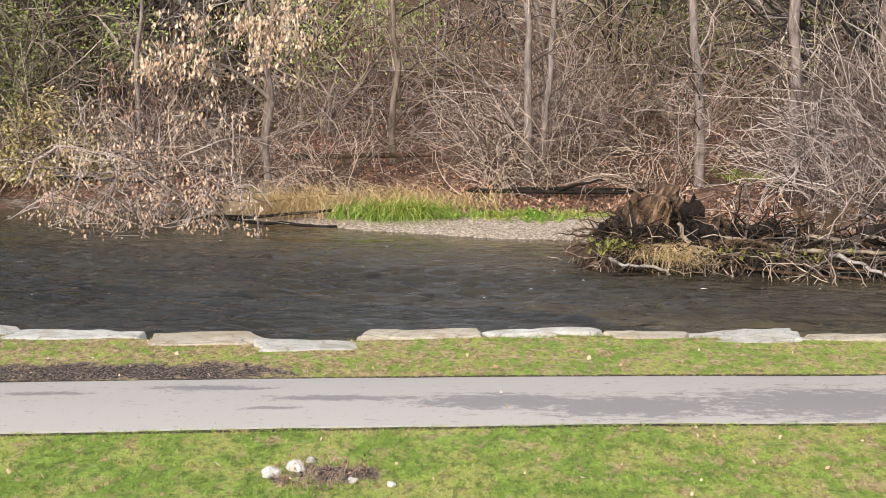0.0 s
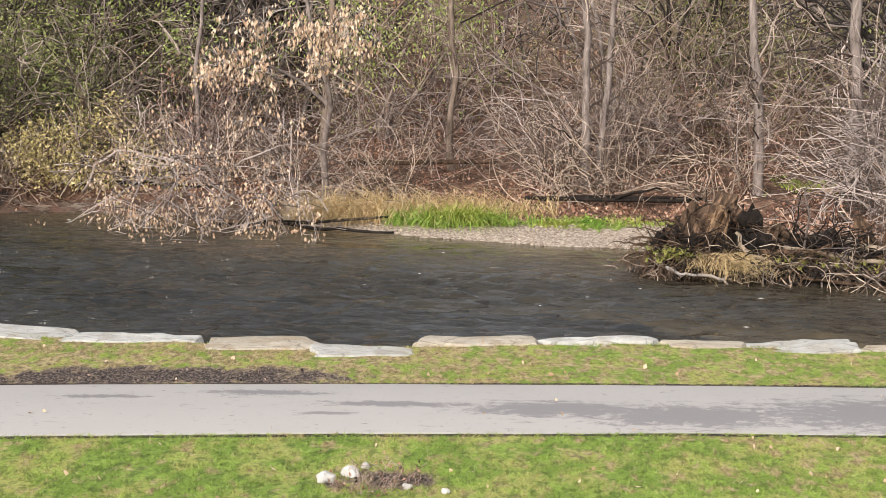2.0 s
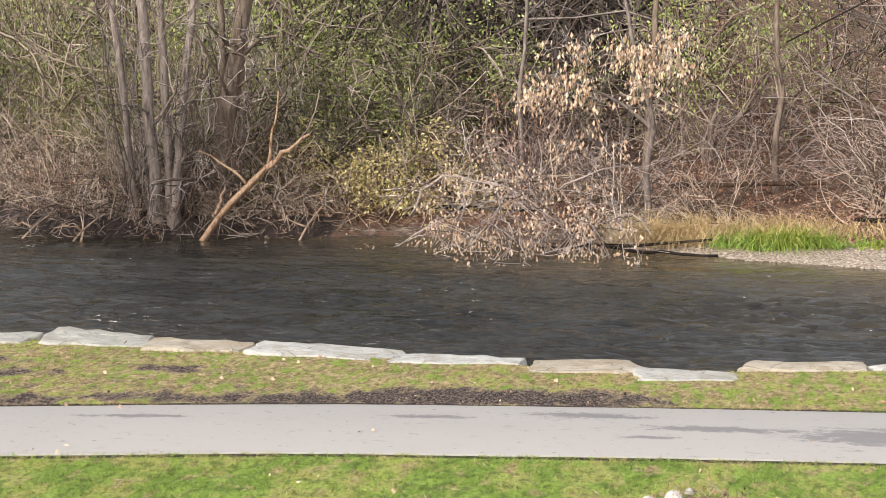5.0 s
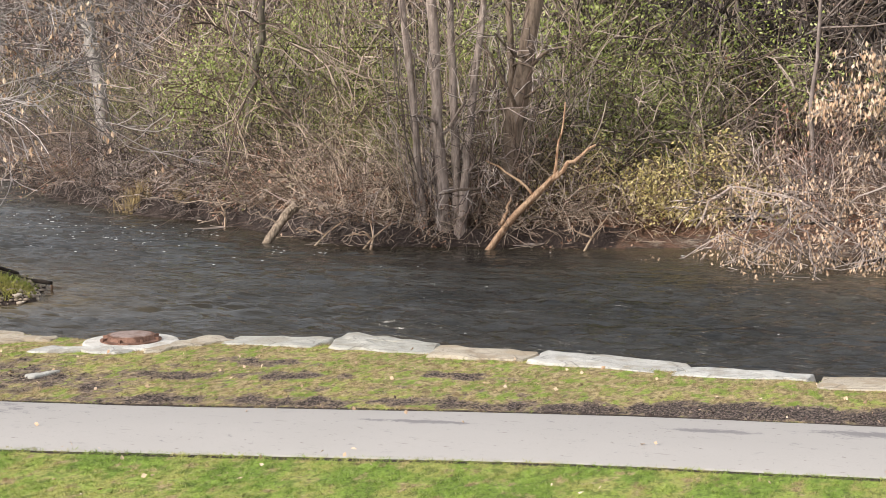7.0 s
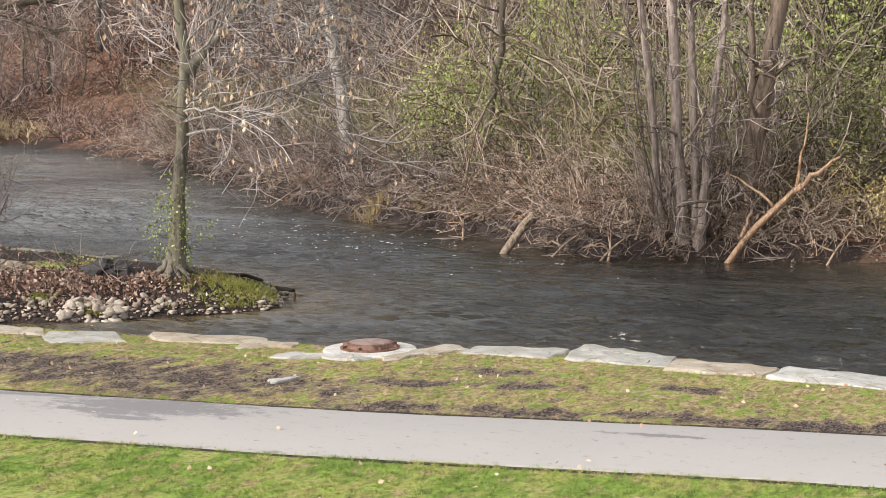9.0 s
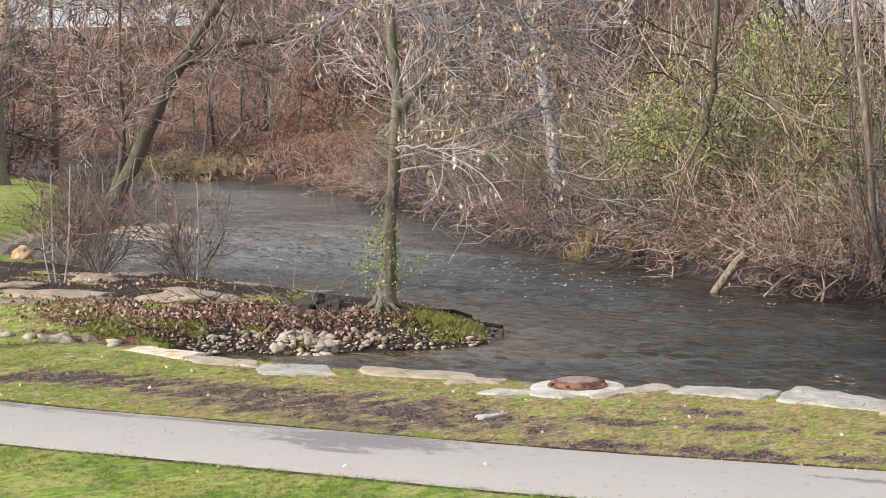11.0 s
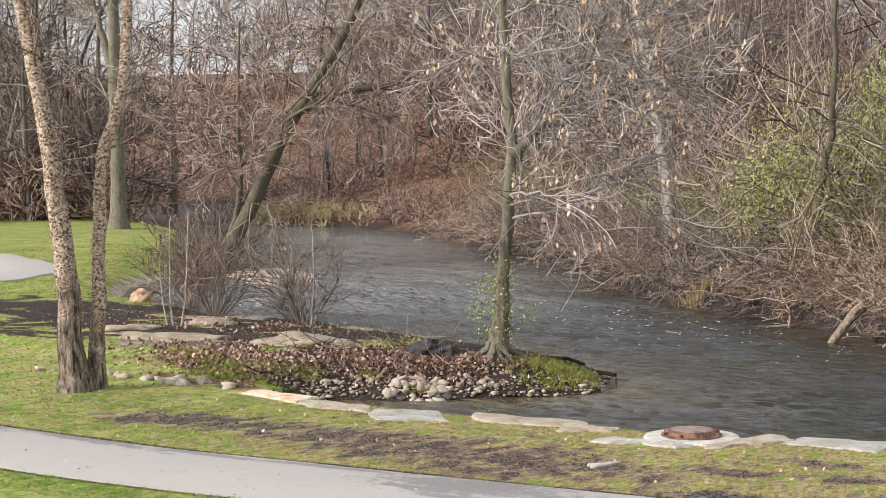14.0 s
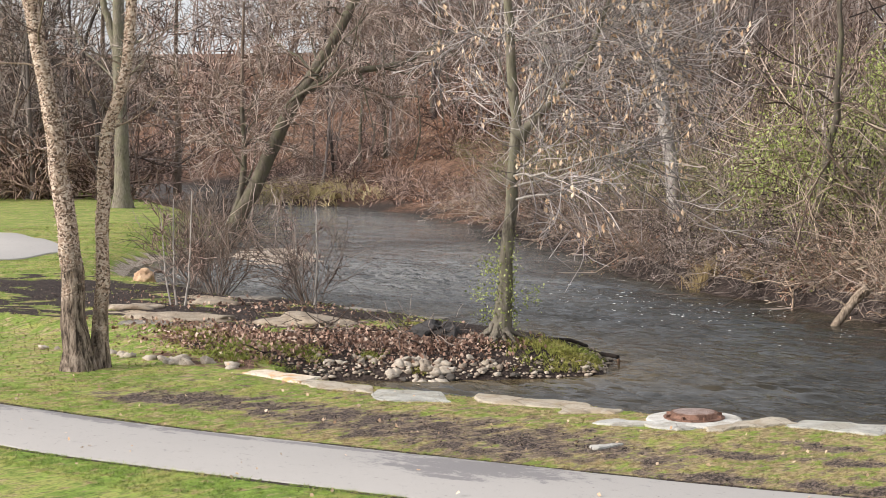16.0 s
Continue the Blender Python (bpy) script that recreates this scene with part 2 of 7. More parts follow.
def ground_surface():
    m, nt, b = surface("ground_cover", 0.95, spec=0.2)
    v = place(nt)
    fine, mid, big = grain(nt, v, 38, 4, 0.7), grain(nt, v, 6, 5, 0.65), grain(nt, v, 0.7, 3)
    lawn = mixed(nt, ramp(nt, grain(nt, v, 16, 4, 0.75), [(0.46, 0.0), (0.66, 0.5)]), turf(nt), (0.05, 0.05, 0.025))
    soil = ramp(nt, grain(nt, v, 17, 5, 0.75), [(0.36, (0.018, 0.013, 0.012)), (0.52, (0.05, 0.037, 0.033)), (0.68, (0.13, 0.10, 0.085))])
    leaf = cells(nt, place(nt, (1, 1, 0.5)), 16, out="Color")
    sep = nt.nodes.new("ShaderNodeSeparateColor")
    nt.links.new(leaf, sep.inputs[0])
    litter = ramp(nt, sep.outputs[0], [(0.0, (0.05, 0.028, 0.02)), (0.4, (0.17, 0.09, 0.06)), (0.75, (0.31, 0.175, 0.12)), (1.0, (0.50, 0.34, 0.24))])
    litter = mixed(nt, ramp(nt, mid, [(0.4, 0.0), (0.7, 0.6)]), litter, (0.09, 0.055, 0.035))
    litter = mixed(nt, ramp(nt, grain(nt, v, 1.6, 5, 0.7), [(0.45, 0.0), (0.6, 0.8)]), litter, (0.07, 0.045, 0.032))
    litter = mixed(nt, ramp(nt, grain(nt, v, 1.1, 4, 0.7), [(0.52, 0.0), (0.66, 0.6)]), litter, (0.34, 0.20, 0.14))
    peb = cells(nt, v, 22, out="Color")
    sep2 = nt.nodes.new("ShaderNodeSeparateColor")
    nt.links.new(peb, sep2.inputs[0])
    gravel = ramp(nt, sep2.outputs[1], [(0.0, (0.22, 0.17, 0.13)), (0.5, (0.43, 0.35, 0.28)), (1.0, (0.66, 0.56, 0.46))])
    c = lawn
    rag = grain(nt, place(nt, (0.8, 1.5, 1)), 2.6, 7, 0.72, 0.3)

    def zone(name, col, c, soft=0.18):
        edge = calc(nt, "ADD", attr(nt, name), calc(nt, "MULTIPLY", calc(nt, "SUBTRACT", rag, 0.5), 0.8))
        return mixed(nt, ramp(nt, edge, [(0.5 - soft, 0.0), (0.5 + soft, 1.0)]), c, col)
    c = zone("litter", litter, c)
    c = zone("soil", soil, c)
    c = zone("gravel", gravel, c, 0.1)
    c = zone("sand", ramp(nt, mid, [(0.3, (0.36, 0.28, 0.20)), (0.7, (0.56, 0.46, 0.35))]), c, 0.1)
    plug(nt, b, "Base Color", c)
    relief(nt, b, calc(nt, "ADD", fine, calc(nt, "MULTIPLY", sep.outputs[0], 0.6)), 0.7, 0.03)
    return m


def water_surface():
    m, nt, b = surface("river_water", 0.07, spec=0.5)
    b.inputs["IOR"].default_value = 1.33
    v = place(nt, (0.3, 1.4, 1), turn=-0.05)
    calm = ramp(nt, grain(nt, place(nt, (0.25, 1, 1)), 0.5, 4, 0.65, 0.4), [(0.38, 0.12), (0.60, 1.0)])
    both = calc(nt, "ADD", grain(nt, v, 5.5, 4, 0.65, 0.7), calc(nt, "MULTIPLY", grain(nt, v, 1.1, 3, 0.6, 0.5), 2.2))
    h = calc(nt, "MULTIPLY", both, calc(nt, "MULTIPLY", calm, attr(nt, "ruffle")))
    swells = grain(nt, place(nt, (0.3, 0.75, 1), turn=-0.6), 1.1, 5, 0.7, 0.6)
    h = calc(nt, "ADD", h, calc(nt, "MULTIPLY", swells, attr(nt, "open_water")))
    relief(nt, b, h, 1.0, 0.2)
    deep = ramp(nt, grain(nt, place(nt), 0.35, 3), [(0.35, (0.013, 0.0135, 0.013)), (0.65, (0.027, 0.027, 0.025))])
    bed = ramp(nt, grain(nt, place(nt), 2.2, 4), [(0.3, (0.075, 0.056, 0.030)), (0.7, (0.165, 0.125, 0.068))])
    # pale grey mixed into the base colour stands in for reflected sky
    plug(nt, b, "Base Color", mixed(nt, attr(nt, "sky_sheen"), mixed(nt, attr(nt, "shallow"), deep, bed), (0.23, 0.23, 0.23)))
    return m


def path_surface(wet):
    """Weathered asphalt; wet: (x, y, half length, half width, turn) of the damp patches left by rain."""
    m, nt, b = surface("weathered_asphalt", 0.85, spec=0.35)
    v = place(nt)
    fine, mid, big = grain(nt, v, 70, 3, 0.7), grain(nt, v, 5, 6, 0.7), grain(nt, v, 0.6, 3)
    dry = mixed(nt, fine, (0.38, 0.355, 0.335), (0.52, 0.49, 0.465))
    dry = mixed(nt, ramp(nt, big, [(0.35, 0.0), (0.7, 0.35)]), dry, (0.40, 0.375, 0.355))
    dry = mixed(nt, ramp(nt, grain(nt, place(nt, (0.6, 2.2, 1)), 3.2, 4), [(0.66, 0.0), (0.70, 0.45)]), dry, (0.28, 0.25, 0.225))
    sx = nt.nodes.new("ShaderNodeSeparateXYZ")
    nt.links.new(v, sx.inputs[0])
    damp = None
    for x, y, a, w, turn in wet:
        dx, dy = calc(nt, "SUBTRACT", sx.outputs[0], x), calc(nt, "SUBTRACT", sx.outputs[1], y)
        u = calc(nt, "ADD", calc(nt, "MULTIPLY", dx, math.cos(turn) / a), calc(nt, "MULTIPLY", dy, math.sin(turn) / a))
        q = calc(nt, "ADD", calc(nt, "MULTIPLY", dx, -math.sin(turn) / w), calc(nt, "MULTIPLY", dy, math.cos(turn) / w))
        e = calc(nt, "SUBTRACT", 1.5, calc(nt, "MULTIPLY", 1.0, calc(nt, "SQRT", calc(nt, "ADD", calc(nt, "MULTIPLY", u, u), calc(nt, "MULTIPLY", q, q)))))
        damp = e if damp is None else calc(nt, "MAXIMUM", damp, e)
    rag = calc(nt, "MULTIPLY", calc(nt, "SUBTRACT", grain(nt, place(nt, (1.0, 1.7, 1)), 3.4, 10, 0.86, 0.2), 0.5), 6.5)
    mask = ramp(nt, calc(nt, "ADD", calc(nt, "MAXIMUM", damp, -0.2), rag), [(0.45, 0.0), (0.50, 1.0)])
    fleck = ramp(nt, grain(nt, place(nt, (1.0, 1.6, 1)), 9.0, 3, 0.6), [(0.68, 0.0), (0.70, 0.7)])
    dry = mixed(nt, fleck, dry, (0.16, 0.13, 0.12))
    plug(nt, b, "Base Color", mixed(nt, mask, dry, mixed(nt, fine, (0.215, 0.20, 0.20), (0.30, 0.28, 0.28))))
    plug(nt, b, "Roughness", mixed(nt, mask, (0.85, 0.85, 0.85), (0.6, 0.6, 0.6)))
    relief(nt, b, fine, 0.35, 0.006)
    return m


def stone(name, lo, hi, stain, scale=5.0, cracked=True):
    m, nt, b = surface(name, 0.85, spec=0.3)
    v = place(nt, space="World")
    n, f = grain(nt, v, scale, 6, 0.68), grain(nt, v, 45, 3, 0.7)
    c = ramp(nt, n, [(0.3, lo), (0.7, hi)])
    c = mixed(nt, ramp(nt, grain(nt, v, 2.3, 4, 0.6, 0.5), [(0.50, 0.0), (0.60, 0.65)]), c, stain)
    c = mixed(nt, calc(nt, "MULTIPLY", one_of(nt), 0.25), c, stain)
    c = mixed(nt, ramp(nt, f, [(0.58, 0.0), (0.68, 0.75)]), c, tuple(0.3 * k for k in lo))
    if cracked:
        crack = cells(nt, place(nt, (0.6, 1.6, 1), "World"), 2.2, "DISTANCE_TO_EDGE")
        c = mixed(nt, ramp(nt, calc(nt, "ADD", crack, calc(nt, "MULTIPLY", n, 0.05)), [(0.028, 0.55), (0.05, 0.0)]), c, tuple(0.35 * k for k in lo))
    plug(nt, b, "Base Color", c)
    relief(nt, b, calc(nt, "ADD", n, calc(nt, "MULTIPLY", f, 0.4)), 0.6, 0.03)
    return m


LIME_WHITE = stone("limestone_white", (0.43, 0.42, 0.39), (0.62, 0.61, 0.58), (0.38, 0.34, 0.28))
LIME_TAN = stone("limestone_tan", (0.38, 0.325, 0.255), (0.58, 0.52, 0.425), (0.36, 0.28, 0.19))
LIME_GREY = stone("limestone_grey", (0.36, 0.35, 0.315), (0.56, 0.545, 0.495), (0.34, 0.31, 0.25))
LIME_RUST = stone("limestone_rust", (0.66, 0.58, 0.46), (0.84, 0.80, 0.72), (0.70, 0.32, 0.06), 3)
COBBLE = stone("river_cobble", (0.34, 0.28, 0.22), (0.68, 0.61, 0.52), (0.20, 0.155, 0.115), 4, False)
COBBLE_WET = stone("wet_cobble", (0.07, 0.06, 0.055), (0.18, 0.16, 0.14), (0.04, 0.035, 0.03), 4)
LEDGE = stone("shale_ledge", (0.16, 0.145, 0.13), (0.38, 0.34, 0.29), (0.10, 0.085, 0.07), 5)
BOULDER_DARK = stone("dark_boulder", (0.045, 0.042, 0.042), (0.11, 0.10, 0.10), (0.03, 0.028, 0.026), 4)
SANDSTONE = stone("sandstone_orange", (0.50, 0.33, 0.21), (0.70, 0.50, 0.34), (0.36, 0.22, 0.13), 4)
SAND_ROCK = stone("sandy_rock", (0.30, 0.245, 0.185), (0.50, 0.42, 0.33), (0.22, 0.17, 0.125), 5, False)
ROCK_WHITE = stone("white_rock", (0.50, 0.48, 0.45), (0.70, 0.68, 0.65), (0.42, 0.38, 0.33), 4, False)
CONCRETE = stone("concrete", (0.62, 0.60, 0.56), (0.78, 0.76, 0.72), (0.48, 0.44, 0.38), 6)
IRON = stone("rusty_iron", (0.17, 0.09, 0.065), (0.31, 0.18, 0.13), (0.10, 0.05, 0.035), 9)
IRON_TOP = stone("rusty_iron_lid", (0.27, 0.20, 0.175), (0.40, 0.31, 0.28), (0.18, 0.09, 0.06), 9)


# ---- mesh tools ----
def solid(name, V, quads=(), tris=(), smooth=True):
    me = bpy.data.meshes.new(name)
    V = np.asarray(V, np.float32).reshape(-1, 3)
    quads, tris = np.asarray(quads, np.int32).reshape(-1, 4), np.asarray(tris, np.int32).reshape(-1, 3)
    me.vertices.add(len(V))
    me.vertices.foreach_set("co", V.ravel())
    me.loops.add(quads.size + tris.size)
    me.loops.foreach_set("vertex_index", np.concatenate([quads.ravel(), tris.ravel()]))
    me.polygons.add(len(quads) + len(tris))
    start = np.concatenate([np.arange(len(quads)) * 4, quads.size + np.arange(len(tris)) * 3])
    me.polygons.foreach_set("loop_start", start.astype(np.int32))
    me.polygons.foreach_set("use_smooth", np.full(len(start), smooth))
    me.update(calc_edges=True)
    return me


def from_bm(name, bm, smooth=True):
    me = bpy.data.meshes.new(name)
    bm.to_mesh(me)
    bm.free()
    for poly in me.polygons:
        poly.use_smooth = smooth
    return me


def part(name, me, material, parent=None, label=""):
    if isinstance(me, bmesh.types.BMesh):
        me = from_bm(name, me)
    if material and not me.materials:
        me.materials.append(material)
    ob = new(name, me)
    if parent:
        ob.parent = parent
    if label:
        tagged(ob, label)
    return ob


def thing(name, label, category, group="", at=None, kind=""):
    ob = new(name)
    ob.empty_display_size = 0.2
    if at is not None:
        ob.matrix_basis = at
    return tagged(ob, label, category, group, kind)


def unit(a):
    return a / np.maximum(np.linalg.norm(a, axis=-1, keepdims=True), 1e-9)


def tubes(paths, radii, sides=3):
    """Tapered tubes along paths (n, k, 3) with radii (n, k): points and quads."""
    n, k, _ = paths.shape
    tan = unit(np.gradient(paths, axis=1))
    ref = np.where(np.abs(tan[:, 0, 2:3]) > 0.8, np.array([1.0, 0.15, 0]), np.array([0, 0.1, 1.0]))
    turn = [unit(np.cross(tan[:, 0], ref))]
    for i in range(1, k):
        turn.append(unit(turn[-1] - np.sum(turn[-1] * tan[:, i], -1, keepdims=True) * tan[:, i]))
    u = np.stack(turn, 1)
    w = np.cross(tan, u)
    a = np.arange(sides) * 2 * np.pi / sides
    V = paths[:, :, None] + radii[:, :, None, None] * (np.cos(a)[:, None] * u[:, :, None] + np.sin(a)[:, None] * w[:, :, None])
    base = (np.arange(n)[:, None, None] * k + np.arange(k - 1)[None, :, None]) * sides
    j, jn = np.arange(sides), (np.arange(sides) + 1) % sides
    Q = np.stack([base + j, base + jn, base + sides + jn, base + sides + j], -1)
    return V.reshape(-1, 3), Q.reshape(-1, 4)


def joined(pieces):
    V, Q, off = [], [], 0
    for v, q in pieces:
        V.append(v), Q.append(q + off)
        off += len(v)
    return np.concatenate(V), np.concatenate(Q)


def grow(rng, P, D, L, R, levels):
    """Limbs that fork level by level. Every level: k points, wob, up (pull), tip (taper), n forks, ang, ratio, thin, start. Returns paths and radii, level by level."""
    P, D, L, R = (np.asarray(a, float) for a in (P, D, L, R))
    D = unit(D)
    out = []
    for i, lv in enumerate(levels):
        n, k = len(P), lv["k"]
        path, d = [P], D
        for s in range(k - 1):
            d = unit(d + rng.normal(0, lv["wob"], (n, 3)) + np.array([0, 0, lv["up"]]))
            path.append(path[-1] + d * (L / (k - 1))[:, None])
        path = np.stack(path, 1)
        rad = R[:, None] * np.linspace(1, lv["tip"], k)[None]
        out.append((path, rad))
        if i + 1 == len(levels):
            break
        m = lv["n"]
        u = rng.uniform(lv["start"], 1.0, (n, m))
        f = u * (k - 1)
        i0 = np.minimum(f.astype(int), k - 2)
        fr = (f - i0)[..., None]
        rows = np.arange(n)[:, None]
        P2 = path[rows, i0] * (1 - fr) + path[rows, i0 + 1] * fr
        T = unit(path[rows, i0 + 1] - path[rows, i0])
        side = unit(np.cross(T, rng.normal(0, 1, (n, m, 3))))
        ang = np.radians(rng.uniform(*lv["ang"], (n, m)))[..., None]
        D = (np.cos(ang) * T + np.sin(ang) * side).reshape(-1, 3)
        R = (rad[rows, i0] * rng.uniform(0.45, 0.8, (n, m)) * lv["thin"]).reshape(-1)
        L = (L[:, None] * rng.uniform(*lv["ratio"], (n, m)) * (1.25 - 0.6 * u)).reshape(-1)
        P = P2.reshape(-1, 3)
    return out


def limbs_mesh(name, parts, sides=(6, 4, 3, 3, 3)):
    return solid(name, *joined([tubes(p, np.maximum(r, 0.0035), s) for (p, r), s in zip(parts, sides)]))


def leaf_points(rng, limb, count, spread=0.05, bunch=1):
    path, _ = limb
    n, k, _ = path.shape
    i, f = rng.integers(0, n, count), rng.uniform(0.15, 1, count) * (k - 1)
    i0 = np.minimum(f.astype(int), k - 2)
    fr = (f - i0)[:, None]
    p = path[i, i0] * (1 - fr) + path[i, i0 + 1] * fr
    return np.repeat(p[:count // bunch], bunch, 0) + rng.normal(0, spread, (count // bunch * bunch, 3))


def leaves_mesh(name, rng, pts, size, hang=0.0, wide=0.55):
    """Bent leaves: four corners and a keel each, hanging down where hang is 1."""
    n = len(pts)
    a = unit(rng.normal(0, 1, (n, 3)) * (1 - hang * 0.75) + np.array([0, 0, -1.0]) * hang * 1.5)
    b = unit(np.cross(a, rng.normal(0, 1, (n, 3))))
    c = np.cross(a, b)
    s = size * rng.uniform(0.6, 1.3, (n, 1))
    V = np.stack([pts, pts + a * s * 0.5 + b * s * wide * 0.5 + c * s * 0.12, pts + a * s, pts + a * s * 0.5 - b * s * wide * 0.5 + c * s * 0.12], 1)
    i = np.arange(n)[:, None] * 4
    T = np.concatenate([i + [0, 1, 2], i + [0, 2, 3]], 0)
    return solid(name, V.reshape(-1, 3), tris=T, smooth=False)


def blades_mesh(name, rng, pts, height, width, lean=0.5, per=3, bent=True):
    """Grass: single tapering blades, per of them to a tuft."""
    n = len(pts) * per
    base = np.repeat(pts, per, 0) + rng.normal(0, 0.012, (n, 3)) * [1, 1, 0]
    h = height * rng.uniform(0.5, 1.3, (n, 1))
    az = rng.uniform(0, 2 * np.pi, n)
    across = np.stack([np.cos(az), np.sin(az), 0 * az], 1) * width * 0.5
    tilt = rng.normal(0, lean, (n, 3)) * [1, 1, 0]
    top = base + (tilt + [0, 0, 1.0]) * h
    mid = base + (tilt * 0.35 + [0, 0, 0.6]) * h
    if not bent:
        V = np.stack([base - across, base + across, top], 1).reshape(-1, 3)
        return solid(name, V, tris=np.arange(n)[:, None] * 3 + [0, 1, 2], smooth=False)
    V = np.stack([base - across, base + across, mid + across * 0.8, top, mid - across * 0.8], 1).reshape(-1, 3)
    i = np.arange(n)[:, None] * 5
    return solid(name, V, quads=i + [0, 1, 2, 4], tris=i + [4, 2, 3], smooth=False)


def arch_mesh(name, rng, pts, length, width, reach=0.6, rise=0.9, droop=0.7, bias=(0, 0), per=6, k=5):
    """Long grass that rises and bows over, as bent ribbons."""
    n = len(pts) * per
    base = np.repeat(pts, per, 0) + rng.normal(0, 0.04, (n, 3)) * [1, 1, 0]
    a = rng.uniform(0, 2 * np.pi, n)
    fwd = np.stack([np.cos(a) + bias[0], np.sin(a) + bias[1], 0 * a], 1)
    L = length * rng.uniform(0.5, 1.25, (n, 1, 1))
    u = np.linspace(0, 1, k)[None, :, None]
    r, dr = rng.uniform(0.4, 1.4, (n, 1, 1)) * reach, rng.uniform(0.5, 1.4, (n, 1, 1)) * droop
    c = base[:, None] + L * (fwd[:, None] * u * r + np.array([0, 0, 1.0]) * (u * rise - dr * u * u))
    side = unit(np.cross(fwd, [0, 0, 1.0]) + rng.normal(0, 0.3, (n, 3)))[:, None] * width * 0.5 * (1.05 - u)
    V = np.stack([c - side, c + side], 2).reshape(-1, 3)
    i = (np.arange(n)[:, None] * 2 * k + np.arange(k - 1)[None] * 2).reshape(-1, 1)
    return solid(name, V, quads=i + [0, 1, 3, 2], smooth=False)


def lump(rng, sx, sy, sz, cuts=2, rough=0.18):
    """A worn stone: a ball pushed about, flattened below."""
    bm = bmesh.new()
    bmesh.ops.create_icosphere(bm, subdivisions=cuts, radius=1)
    ox = Vector(rng.uniform(-50, 50, 3))
    for v in bm.verts:
        f = 1 + rough * 2 * noise.noise(v.co * 1.3 + ox) + rough * 0.7 * noise.noise(v.co * 3.1 + ox)
        v.co = Vector((v.co.x * sx * f, v.co.y * sy * f, max(v.co.z, -0.6) * sz * f))
    return bm


# ---- the lie of the land ----
WATER = -0.4
NEAR = [(70, 27), (30, 25.2), (6.4, 23.9), (2, 23.8), (-1.2, 23.0), (-4, 22.8), (-8.2, 23.0), (-12, 23.2), (-13.3, 22.7), (-14.4, 22.3), (-16.4, 22.3),
        (-19, 21.7), (-22.6, 21.5), (-23.7, 22.0), (-24.2, 22.7), (-23.6, 23.5), (-22.6, 24.15), (-20.9, 26.0), (-20.1, 27.3), (-21.3, 29.3), (-24.4, 30.3), (-29, 31.2),
        (-33, 31.7), (-36, 31.5), (-40, 33), (-43.3, 33.7), (-47, 36.0), (-50, 38.7), (-53, 43), (-58, 48), (-66.6, 57.8), (-80, 66), (-100, 78), (-150, 92), (-230, 108)]
FAR = [(-230, 122), (-150, 108), (-121, 105), (-99, 93), (-90, 81), (-86, 79), (-78, 79.3), (-66, 73), (-55.5, 65.5), (-46, 58), (-39, 52.4), (-33.5, 46.8), (-31, 45.3), (-27.3, 42.8),
       (-25, 42.2), (-22, 40.2), (-18.3, 38.0), (-15, 38.9), (-12, 39.6), (-10.2, 40.3), (-7.9, 39.8), (-5.1, 39.5), (-3.7, 38.6), (-2.1, 37.6), (-0.4, 37.1),
       (1.4, 36.5), (2.8, 36.6), (4.5, 36.3), (6.5, 35.2), (9, 33.2), (12, 31.6), (18, 31), (35, 33), (70, 36)]


def along(line, pts):
    """Least distance from points to a broken line."""
    best = np.full(len(pts), 1e9)
    for a, b in zip(line[:-1], line[1:]):
        a, e = np.array(a, float), np.array(b, float) - np.array(a, float)
        k = np.clip(((pts - a) @ e) / (e @ e), 0, 1)
        best = np.minimum(best, np.linalg.norm(pts - a - k[:, None] * e, axis=1))
    return best


def inside(poly, pts):
    odd = np.zeros(len(pts), bool)
    for (x0, y0), (x1, y1) in zip(poly, poly[1:] + poly[:1]):
        if y0 == y1:
            continue
        hit = ((y0 > pts[:, 1]) != (y1 > pts[:, 1])) & (pts[:, 0] < (x1 - x0) * (pts[:, 1] - y0) / (y1 - y0) + x0)
        odd ^= hit
    return odd


def step(x, a, b):
    k = np.clip((x - a) / (b - a), 0, 1)
    return k * k * (3 - 2 * k)


def swell(x, y, s, k=0.0):
    return np.sin(x / s + 1.3 * k + 0.6 * np.sin(y / s * 0.7 + k)) * np.cos(y / s * 1.1 + 2.1 * k + 0.5 * np.sin(x / s * 1.3))


RIVER = NEAR + FAR


